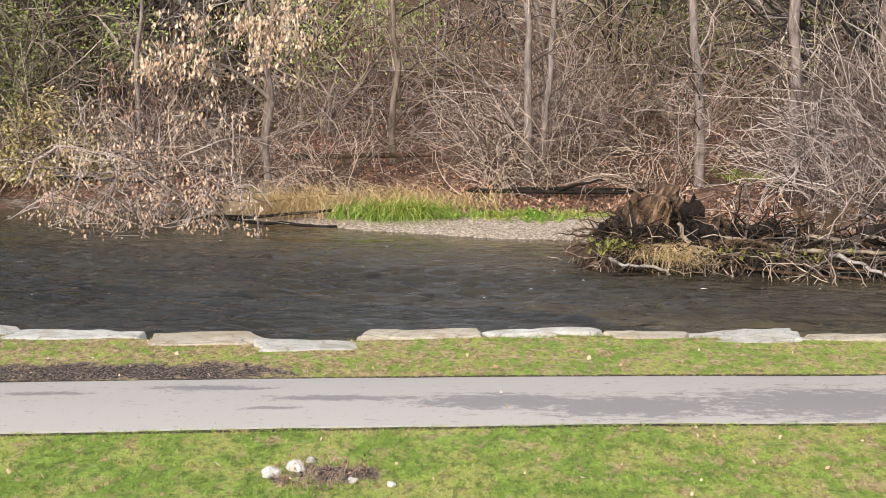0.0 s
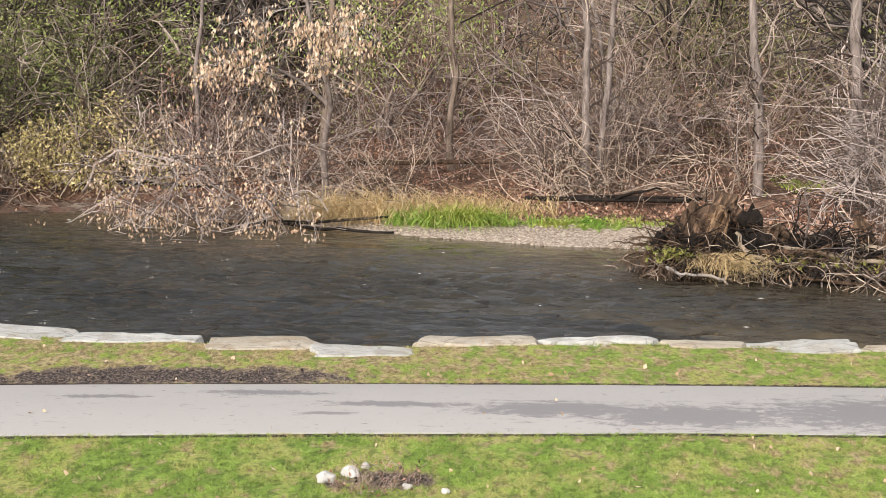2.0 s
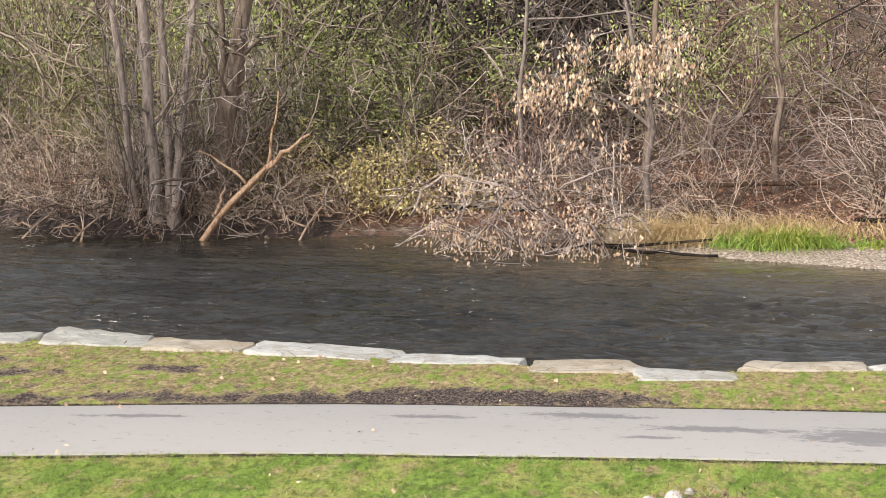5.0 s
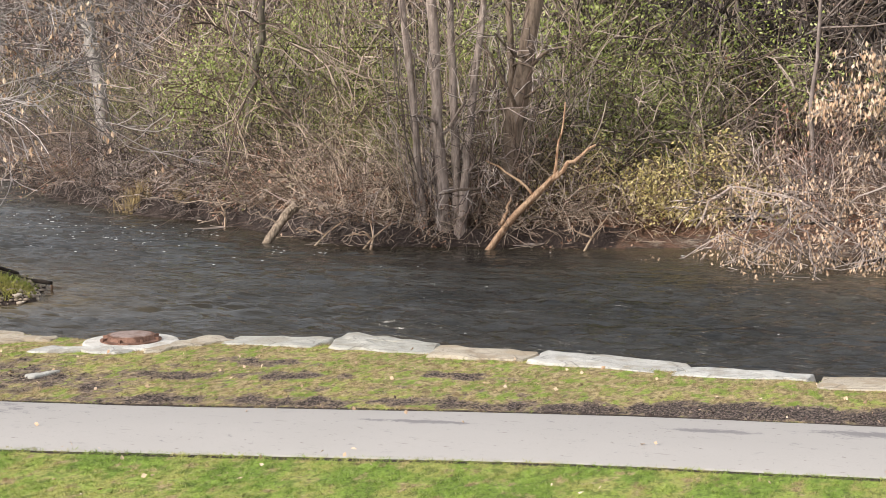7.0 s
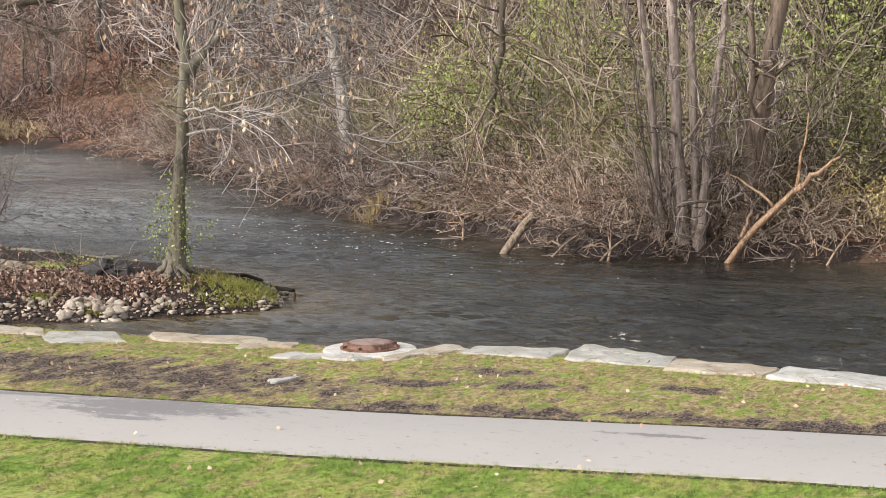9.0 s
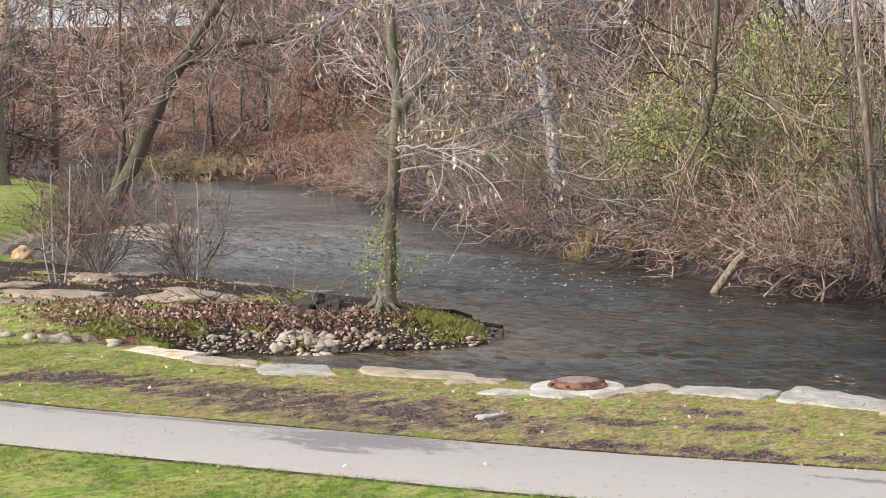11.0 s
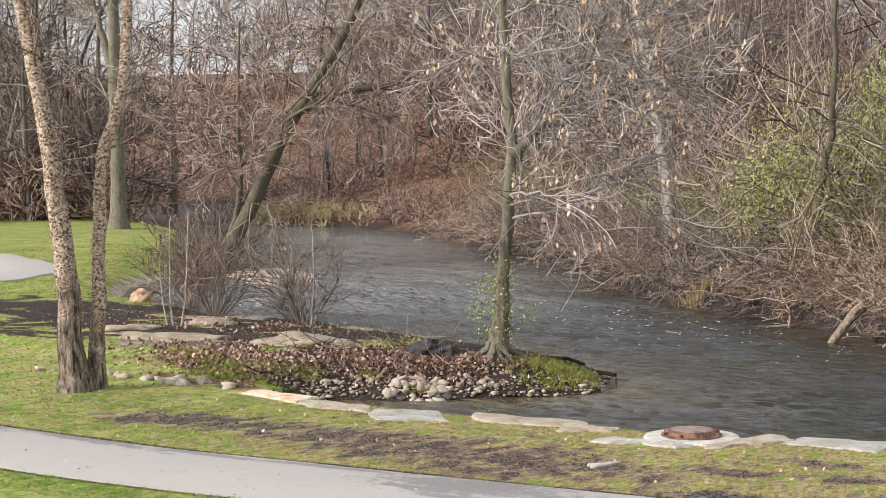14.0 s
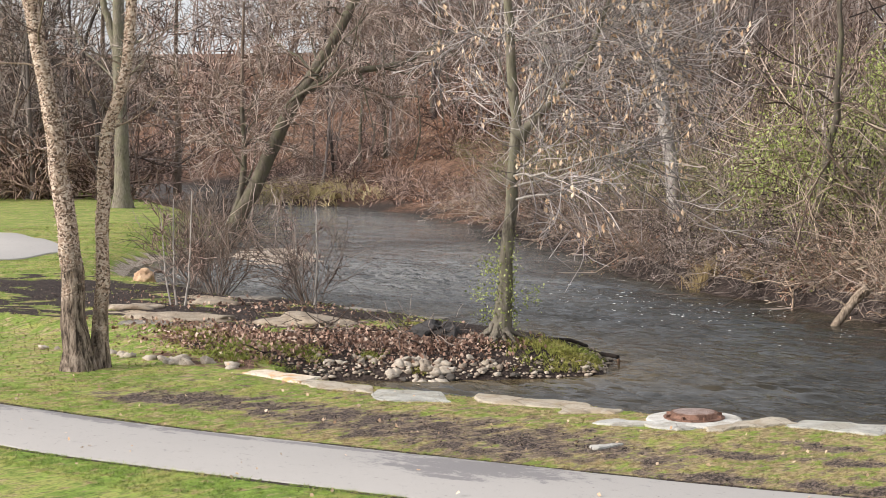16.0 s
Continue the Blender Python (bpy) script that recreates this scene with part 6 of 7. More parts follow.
def pebbles(name, label, material, seed, pts, size):
    rng = np.random.default_rng(seed)
    bm = bmesh.new()
    bmesh.ops.create_icosphere(bm, subdivisions=1, radius=1)
    base = np.array([v.co[:] for v in bm.verts])
    tri = np.array([[v.index for v in f.verts] for f in bm.faces])
    bm.free()
    n = len(pts)
    s = size * rng.lognormal(0, 0.35, (n, 1, 1)) * np.stack([rng.uniform(0.8, 1.4, n), rng.uniform(0.8, 1.2, n), rng.uniform(0.4, 0.75, n)], 1)[:, None]
    a = rng.uniform(0, 2 * np.pi, n)
    V = base[None] * s * (1 + rng.normal(0, 0.08, (n, len(base), 1)))
    c, d = np.cos(a)[:, None], np.sin(a)[:, None]
    V = np.stack([V[..., 0] * c - V[..., 1] * d, V[..., 0] * d + V[..., 1] * c, V[..., 2]], -1) + pts[:, None]
    T = tri[None] + (np.arange(n) * len(base))[:, None, None]
    tagged(part(name, solid(name, V.reshape(-1, 3), tris=T.reshape(-1, 3)), material), label, "gravel", kind="stuff")


def island_stone(name, stops):
    m, nt, b = surface(name, 0.8, spec=0.35)
    c = ramp(nt, island(nt), stops)
    plug(nt, b, "Base Color", mixed(nt, ramp(nt, grain(nt, place(nt), 14, 4), [(0.35, 0.0), (0.75, 0.45)]), c, tuple(0.55 * k for k in stops[0][1])))
    return m


PEBBLE = island_stone("pebble_mix", [(0, (0.22, 0.17, 0.13)), (0.6, (0.42, 0.345, 0.275)), (1, (0.70, 0.60, 0.50))])


def gravel_bar():
    rng = np.random.default_rng(81)
    p = np.column_stack([rng.uniform(-5.2, 5.4, 5500), rng.uniform(35.8, 41, 5500)])
    z, d, far = lie(p)
    ok = far & (d > -0.25) & (d < 3.3)
    pebbles("bar_gravel", "pale mixed pebbles of the gravel bar", PEBBLE, 82, np.column_stack([p, z + 0.005])[ok], 0.02)


bar_plants()
gravel_bar()


def split_block(rng, k, L, r, sides=18, n=18, ragged=0.35):
    """A torn, fluted piece of rotten trunk."""
    u = np.linspace(0, 1, n)
    q = np.column_stack([0.12 * L * np.sin(u * 3 + k), 0.08 * L * np.cos(u * 4 + k), u * L])
    V, Q = tubes(q[None], (r * (1.15 - 0.5 * u) * (1 + 0.10 * np.sin(u * 13 + k)))[None], sides)
    ang = np.tile(np.arange(sides), n)
    c = np.repeat(q, sides, 0)
    V = c + (V - c) * (1 + 0.38 * np.sin(ang * 1.75 + k + 0.5 * np.repeat(u, sides) * 3)[:, None] + 0.2 * np.sin(ang * 5.3 + k)[:, None] + np.tile(rng.normal(0, 0.16, sides), n)[:, None] + rng.normal(0, 0.10, (len(V), 1)))
    V[-sides:, 2] += rng.uniform(-0.3, 1.0, sides) * ragged * L
    me = bpy.data.meshes.new("stump_block")
    me.from_pydata(V.tolist(), [], Q.tolist() + [list(range(len(V) - sides, len(V)))])
    return me


def root_mass():
    """The upturned root plate of a fallen tree, stranded with driftwood."""
    rng = np.random.default_rng(91)
    e = thing("upturned_stump", "rotten upturned stump and root plate stranded in the river", "stump", at=pose(4.6, 33.2, WATER))
    # near-black lumps that fill the gaps between the roots
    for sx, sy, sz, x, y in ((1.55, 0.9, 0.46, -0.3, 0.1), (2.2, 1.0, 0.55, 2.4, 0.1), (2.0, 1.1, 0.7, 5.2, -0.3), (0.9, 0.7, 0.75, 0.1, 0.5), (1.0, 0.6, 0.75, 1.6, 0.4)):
        part("earth_mound", lump(rng, sx, sy, sz, 4, 0.30), WOOD_WET, e, "near-black mass filling the gaps between the roots").matrix_basis = pose(x, y, 0.02)
    blocks = ((-0.72, -0.1, 0.3, 0.20, 0.95, 8, 26, WOOD_OCHRE), (-0.95, -0.05, 0.35, 0.17, 0.8, -6, 12, WOOD_ROT), (-0.45, 0.0, 0.45, 0.14, 0.8, 10, 40, WOOD_ROT), (-1.35, 0.0, 0.2, 0.16, 0.6, 20, -20, WOOD_WET), (-0.5, 0.12, 0.4, 0.27, 1.05, 4, 34, WOOD_ROT), (-1.2, 0.1, 0.25, 0.30, 0.85, 10, 38, WOOD_WET), (-0.1, 0.3, 0.35, 0.28, 0.85, -4, -8, WOOD_ROT), (0.25, 0.35, 0.35, 0.24, 0.8, 0, -14, WOOD_WET),
              (0.6, 0.3, 0.35, 0.24, 0.65, 6, -30, WOOD_ROT), (-0.1, 0.1, 0.9, 0.08, 0.5, 0, 70, WOOD_OCHRE), (2.75, 0.5, 0.35, 0.14, 0.7, 4, 14, WOOD_ROT), (3.0, 0.4, 0.3, 0.12, 0.75, 0, -24, WOOD_ROT), (-0.95, 0.5, 0.75, 0.12, 0.55, 0, -26, WOOD_ROT))
    for k, (x, y, zz, r, L, ax, lean, m) in enumerate(blocks):
        part("stump_block", split_block(rng, k, L, r), m, e, "split rotten wood").matrix_basis = pose(x, y, zz, ax, lean, 15 * k)
    lv = [dict(k=9, wob=0.26, up=-0.10, tip=0.35, n=3, ang=(25, 70), ratio=(0.3, 0.6), thin=0.7, start=0.3), dict(k=5, wob=0.28, up=-0.05, tip=0.5)]
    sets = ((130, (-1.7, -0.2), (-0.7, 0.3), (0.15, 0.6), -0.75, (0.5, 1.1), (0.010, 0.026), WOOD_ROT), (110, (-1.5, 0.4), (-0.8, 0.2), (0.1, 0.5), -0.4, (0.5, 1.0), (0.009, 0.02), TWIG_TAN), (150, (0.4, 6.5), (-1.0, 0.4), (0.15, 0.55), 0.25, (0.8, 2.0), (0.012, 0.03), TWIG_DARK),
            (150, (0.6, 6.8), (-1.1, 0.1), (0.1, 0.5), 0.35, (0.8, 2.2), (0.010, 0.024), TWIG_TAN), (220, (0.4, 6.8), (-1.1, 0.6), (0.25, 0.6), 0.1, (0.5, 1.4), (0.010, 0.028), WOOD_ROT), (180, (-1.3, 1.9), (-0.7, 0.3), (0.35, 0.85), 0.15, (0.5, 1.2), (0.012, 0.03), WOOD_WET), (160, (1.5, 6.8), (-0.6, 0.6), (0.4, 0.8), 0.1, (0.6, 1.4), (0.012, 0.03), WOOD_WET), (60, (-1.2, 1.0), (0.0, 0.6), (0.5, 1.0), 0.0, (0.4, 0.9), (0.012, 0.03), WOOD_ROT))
    for n, xr, yr, zr, dx, lr, rr, m in sets:
        P = np.column_stack([rng.uniform(*xr, n), rng.uniform(*yr, n), rng.uniform(*zr, n)])
        D = np.column_stack([rng.normal(dx, 0.7, n), rng.normal(-0.7, 0.5, n), rng.normal(0.05, 0.35, n)])
        g = grow(rng, P, D, rng.uniform(*lr, n), rng.uniform(*rr, n), lv)
        g = [(np.concatenate([p[..., :2], np.maximum(p[..., 2:], -0.03)], -1), r) for p, r in g]
        V, Q = joined([tubes(g[0][0], g[0][1], 4), tubes(g[1][0], np.maximum(g[1][1], 0.007), 3)])
        tagged(part("root_tangle", solid("root_tangle", V, Q), m, e), kind="stuff")
    drift = [([(-0.05, -0.75, 0.95), (0.1, -0.85, 0.55), (0.5, -0.95, 0.42), (1.35, -1.0, 0.36)], 0.04, 0.032), ([(0.9, -0.6, 0.66), (2.0, -0.9, 0.52), (3.0, -1.05, 0.46), (4.0, -1.15, 0.50)], 0.05, 0.035), ([(2.75, -1.05, 0.5), (3.4, -1.5, 0.28), (4.4, -2.3, -0.08)], 0.045, 0.025),
             ([(-1.4, -1.0, 0.28), (-1.2, -1.1, 0.12), (-0.8, -1.15, 0.2), (-0.3, -1.2, 0.1), (-0.2, -1.25, -0.05)], 0.035, 0.025), ([(0.2, 0.2, 0.95), (0.9, -0.1, 0.85), (1.7, -0.4, 0.62)], 0.05, 0.03), ([(1.4, 0.3, 0.62), (2.4, 0.1, 0.66), (3.8, 0.0, 0.5)], 0.08, 0.06),
             ([(0.3, -0.5, 0.5), (1.0, -0.7, 0.58), (1.8, -0.7, 0.55)], 0.06, 0.05), ([(3.6, -0.3, 0.7), (5.0, -0.5, 0.85), (6.8, -0.6, 0.8)], 0.2, 0.17), ([(1.8, -1.0, 0.2), (3.0, -1.3, 0.22), (4.6, -1.5, 0.1)], 0.035, 0.02), ([(1.2, -1.2, 0.16), (2.4, -1.45, 0.1), (3.5, -1.5, -0.02)], 0.03, 0.02)]
    for k, (pts, r0, r1) in enumerate(drift):
        tube_part("driftwood", pts, r0, r1, WOOD_WET if k == 7 else BARK_PALE if k in (2, 3) else WOOD_GREYED if k in (0, 1, 5) else WOOD_ROT, e, 7, 12, 0.02, rng, "black sodden log" if k == 7 else "bleached driftwood")
    p = np.column_stack([rng.normal(-0.15, 0.34, 110), rng.normal(-0.95, 0.15, 110), rng.uniform(0.2, 0.55, 110)])
    tagged(part("dead_grass", arch_mesh("dead_grass", rng, p, 0.48, 0.016, 0.9, 0.7, 1.0, (0.3, -0.6), 7), GRASS_STRAW, e, "straw-yellow dead grass"), kind="stuff")
    p = np.column_stack([rng.normal(-1.3, 0.25, 60), rng.normal(-0.7, 0.2, 60), rng.uniform(0.35, 0.55, 60)])
    p = np.concatenate([p, np.column_stack([rng.uniform(0.6, 3.5, 60), rng.normal(-0.95, 0.15, 60), rng.uniform(0.3, 0.5, 60)])])
    tagged(part("moss", blades_mesh("moss", rng, p, 0.10, 0.03, 0.7, 6), MOSS, e, "yellow-green moss"), kind="stuff")


root_mass()


# ---- the spit, its tree and stones ----
def spit():
    rng = np.random.default_rng(121)
    shapes = []
    for k in range(7):
        shapes.append(from_bm("cobble", lump(rng, 1, rng.uniform(0.65, 0.95), rng.uniform(0.5, 0.75), 2, 0.36)))
        shapes[-1].materials.append(COBBLE if k < 5 else COBBLE_WET)
    e = thing("cobble_bank", "rounded river cobbles heaped along the spit", "stones")

    def cobble(x, y, s, wet=False):
        ob = part("cobble", shapes[rng.integers(5, 7) if wet else rng.integers(0, 5)], None, e)
        ob.matrix_basis = pose(x, y, height(x, y) + s * 0.08, rng.normal(0, 12), rng.normal(0, 12), rng.uniform(0, 360)) @ Matrix.Diagonal((s, s, s, 1))

    edge = np.array([(-24.3, 22.9), (-23.6, 23.6), (-22.7, 24.2), (-21.9, 24.9), (-21, 25.8), (-20.3, 26.8)])
    su = np.linspace(0, 1, len(edge))
    for _ in range(80):
        u = rng.uniform(0, 1)
        x, y = np.interp(u, su, edge[:, 0]), np.interp(u, su, edge[:, 1])
        w = rng.uniform(-0.15, 0.55)
        cobble(x - 0.45 * w + rng.normal(0, 0.1), y + w + rng.normal(0, 0.1), rng.uniform(0.045, 0.10) * (1.25 if 0.35 < u < 0.7 else 0.9), w < 0.12)
    for _ in range(42):
        cobble(rng.normal(-22.35, 0.42), rng.normal(24.5, 0.22), rng.uniform(0.07, 0.15))
    for _ in range(22):
        x = rng.uniform(-30.5, -24.4)
        cobble(x, 21.3 - 0.12 * (-25.5 - x) + rng.normal(0, 0.13), rng.uniform(0.07, 0.17))
    for x, y, s, sy, sz, t in ((-24.1, 26.35, 0.36, 0.28, 0.32, 10), (-23.6, 26.5, 0.30, 0.26, 0.34, 40)):
        b = part("boulder", from_bm("boulder", lump(rng, s, sy, sz * 0.55, 3, 0.34), False), BOULDER_DARK)
        b.matrix_basis = pose(x, y, height(x, y) + 0.1, 12, -10, t)
        tagged(b, "dark grey boulder on the leafy spit", "boulder")
    b = part("boulder", lump(rng, 0.36, 0.28, 0.27, 4, 0.25), SANDSTONE)
    b.matrix_basis = pose(-40.5, 31.7, height(-40.5, 31.7) + 0.1)
    tagged(b, "orange-buff boulder at the edge of the mulch bed", "boulder")
    for x, y, sx, sy, sz, t in ((-27.2, 25.95, 1.05, 0.75, 0.2, 35), (-32.5, 27.75, 0.85, 0.5, 0.2, 10), (-30.5, 24.7, 1.35, 0.6, 0.2, 25), (-32.9, 25.3, 0.8, 0.45, 0.17, 30)):
        b = part("rock", lump(rng, sx, sy, sz, 4, 0.22), SAND_ROCK)
        b.matrix_basis = pose(x, y, height(x, y) - 0.06, rng.normal(0, 2), rng.normal(0, 2), t)
        tagged(b, "pale sandy rock half buried in the mulch bed", "rock")
    for x, y, a, sx in ((-39.3, 31.6, -12, 0.7), (-37.9, 31.25, -8, 0.6), (-29.3, 23.95, 20, 1.5), (-33.2, 29.4, 10, 0.8), (-28.9, 29.2, 0, 0.6), (-27.7, 30.2, 5, 0.5), (-26.6, 30.3, 0, 0.4)):
        ob = slab(rng, -sx, sx, 0.3, -0.3, 0.1, LEDGE, 0.05, 0.2)
        ob.matrix_basis = pose(x, y, height(x, y) - 0.03, 0, 0, a)
        tagged(ob, "weathered flat stone edging the planted bed", "stone slab")
    e = thing("weir_plank", "dark weathered timber at the tip of the spit", "timber")
    tube_part("plank", [(-21.6, 28.8, -0.2), (-21.2, 28.8, -0.22), (-20.8, 28.75, -0.24)], 0.045, 0.045, WOOD_WET, e, 6, 8, 0.005, rng)
    tube_part("stake", [(-20.8, 28.75, -0.6), (-20.8, 28.75, -0.35), (-20.8, 28.75, -0.27)], 0.035, 0.03, WOOD_ROT, e, 6, 4, 0, rng)
    log("dark curved driftwood on the grassy spit", [(-22.3, 28.4, 0.04), (-21.9, 28.5, 0.06), (-21.5, 28.6, -0.05)], 0.045, 0.03, WOOD_WET, 15, name="driftwood")

    def patch(n, x, y, sx, sy):
        p = np.column_stack([rng.normal(x, sx, n), rng.normal(y, sy, n)])
        z, d, far = lie(p)
        return np.column_stack([p, z - 0.01])[d > 0.1]
    ob = part("spit_grass", blades_mesh("spit_grass", rng, np.concatenate([patch(700, -21.3, 27.4, 0.55, 0.6), patch(160, -20.6, 26.9, 0.3, 0.5)]), 0.09, 0.016, 0.7, 5), MOSS)
    tagged(ob, "mossy yellow-green grass on the tip of the spit", "grass", kind="stuff")
    ob = part("spit_moss", blades_mesh("spit_moss", rng, np.concatenate([patch(300, -25.8, 22.3, 0.7, 0.3), patch(260, -26.2, 23.1, 0.5, 0.25), patch(200, -25.0, 23.5, 0.35, 0.2), patch(60, -23.7, 24.3, 0.14, 0.12), patch(240, -27.6, 23.2, 0.6, 0.3), patch(90, -25.2, 27.3, 0.4, 0.25), patch(30, -22.6, 24.5, 0.1, 0.08)]), 0.07, 0.024, 0.9, 5), MOSS)
    tagged(ob, "low moss and weeds among the cobbles", "moss", kind="stuff")
    n = 3000
    p = np.concatenate([np.column_stack([rng.normal(-24.2, 1.1, n), rng.normal(25.3, 0.65, n)]), np.column_stack([rng.normal(-26.8, 1.7, 2600), rng.normal(23.6, 0.75, 2600)]), np.column_stack([rng.normal(-22.6, 0.5, 700), rng.normal(26.3, 0.6, 700)]), np.column_stack([rng.normal(-31, 2.5, 500), rng.normal(27.5, 1, 500)])])
    z, d, far = lie(p)
    ob = part("spit_leaf_litter", leaves_mesh("spit_leaf_litter", rng, np.column_stack([p, z + rng.uniform(0, 0.05, len(p))])[d > 0.15], 0.095, 0.0, 0.75), LEAF_SODDEN)
    tagged(ob, "wet brown leaves heaped on the spit", "fallen leaves", kind="stuff")

    n = 70
    q = np.column_stack([rng.normal(-24.6, 1.6, n), rng.normal(25.6, 0.9, n)])
    z, d, far = lie(q)
    q, z = q[d > 0.3], z[d > 0.3]
    n = len(q)
    lv = [dict(k=6, wob=0.25, up=0.0, tip=0.5, n=2, ang=(25, 60), ratio=(0.4, 0.7), thin=0.8, start=0.3), dict(k=3, wob=0.2, up=0.0, tip=0.6)]
    a = rng.uniform(0, 6.28, n)
    g = grow(rng, np.column_stack([q, z + 0.05]), np.column_stack([np.cos(a), np.sin(a), rng.uniform(0.0, 0.35, n)]), rng.uniform(0.4, 1.2, n), rng.uniform(0.008, 0.018, n), lv)
    ob = part("spit_sticks", solid("spit_sticks", *joined([tubes(q_, np.maximum(r_, 0.006), 3) for q_, r_ in g])), TWIG_DARK)
    tagged(ob, "dark broken sticks lying among the wet leaves", "sticks", kind="stuff")
    p = np.column_stack([rng.uniform(-25.5, -19.5, 5000), rng.uniform(22.5, 29.5, 5000)])
    z, d, far = lie(p)
    ok = (d > -0.12) & (d < rng.uniform(0.1, 0.75, len(p))) & (p[:, 1] > 22.9)
    pebbles("spit_gravel", "small pale stones along the water's edge of the spit", PEBBLE, 122, np.column_stack([p, z + 0.01])[ok], 0.035)


spit()

DROOP = [dict(k=9, wob=0.2, up=0.01, tip=0.35, n=9, ang=(25, 65), ratio=(0.35, 0.6), thin=0.75, start=0.15), dict(k=6, wob=0.22, up=-0.03, tip=0.4, n=6, ang=(25, 60), ratio=(0.35, 0.65), thin=0.8, start=0.15), dict(k=4, wob=0.15, up=0.03, tip=0.5)]
tree(501, "bare silver-twigged tree with hanging dry leaves on the spit", [([(-22.6, 27.0, -0.15), (-22.55, 27.05, 1.05), (-22.45, 27.12, 2.3), (-22.33, 27.2, 3.7), (-22.3, 27.25, 4.5), (-22.4, 27.15, 6.0), (-22.45, 27.1, 7.6), (-22.4, 27.1, 9.5)], 0.17, 0.07),
     ([(-22.3, 27.25, 4.4), (-21.85, 27.6, 5.0), (-21.5, 27.9, 5.5), (-21.1, 28.3, 6.3), (-20.8, 28.5, 7.4)], 0.085, 0.035)], BARK_MOSSY, TWIG_FROST, DROOP, 27, 0.32, (2.4, 4.4), (50, 105), LEAF_DRY, 2000, 0.12, 0.9, 2.6, own_limbs=True, side_bias=(0.5, 0.45, 0.2), brad=0.22, thin=0.0075, limbm=BARK_PALE)
tree(502, "twin-trunked river birch with peeling papery bark", [([(-26.7, 19.3, -0.15), (-26.72, 19.25, 1.4), (-26.78, 19.16, 2.6), (-26.85, 19.06, 4.0), (-27.0, 18.84, 5.8), (-27.15, 18.62, 7.4), (-27.3, 18.5, 8.5)], 0.24, 0.12),
     ([(-26.66, 19.75, -0.15), (-26.62, 19.8, 1.4), (-26.59, 19.85, 2.7), (-26.57, 19.87, 3.9), (-26.5, 19.95, 4.65), (-26.3, 20.2, 5.5), (-26.22, 20.3, 6.4), (-26.15, 20.4, 8.5)], 0.145, 0.095)], (BARK_BIRCH, BARK_BIRCH_PALE), TWIG_RED, SPARSE, 7, 0.5, (1.5, 3.0), (45, 90), name="river_birch", own_limbs=True, brad=0.16, flare=1.8, limbm=BARK_BROWN)
tree(503, "dark mossy tree leaning far out over the river", [([(-55.7, 47.9, -0.4), (-54.9, 48.8, 1.8), (-54.36, 49.37, 3.3), (-53.84, 49.93, 5.2), (-53.33, 50.5, 6.4), (-52.3, 51.55, 8.6), (-51.4, 52.4, 11.0), (-50.6, 53.2, 13.5)], 0.36, 0.17),
     ([(-53.4, 50.4, 6.3), (-52.3, 51.5, 7.1), (-50.4, 53.4, 7.4), (-48.8, 54.8, 8.4)], 0.2, 0.07),
     ([(-55.6, 48.1, -0.2), (-55.15, 48.5, 2.0), (-55.0, 48.65, 3.3), (-55.1, 48.6, 5.6)], 0.17, 0.08)], BARK_DARK, TWIG_GREY, CROWN, 13, 0.34, (3.0, 6.5), (35, 95), own_limbs=True, thin=0.015, brad=0.3, flare=1.25, limbm=BARK_DARK)
for k_, (b_, r_) in enumerate(((50.8, 128), (53.2, 121), (55.2, 116), (56.8, 122), (48.6, 150))):
    x_, y_ = -r_ * math.sin(radians(b_)), r_ * math.cos(radians(b_))
    tree(520 + k_, "broad bare tree at the end of the riverside lawn", [([(x_, y_, height(x_, y_) - 0.2), (x_ + 0.3, y_, 4), (x_ - 0.3, y_ + 0.3, 9), (x_ + 0.5, y_, 16)], 0.32, 0.10)], BARK_BROWN, TWIG_GREY, CROWN[:2] + [CROWN[3]], 20, 0.15, (4, 7), (35, 80), thin=0.026, brad=0.4)
tree(504, "stout moss-green trunk on the riverside lawn", [([(-79.5, 60.8, 0.2), (-79.5, 60.8, 4), (-79.6, 60.8, 9), (-79.7, 60.9, 14), (-79.7, 60.9, 19)], 0.46, 0.25), ([(-79.6, 60.8, 9), (-80.4, 60.4, 12), (-81.5, 60, 16)], 0.25, 0.12)], BARK_MOSSY, TWIG_GREY, CROWN, 10, 0.4, (3, 6), (35, 70), own_limbs=True, thin=0.014)


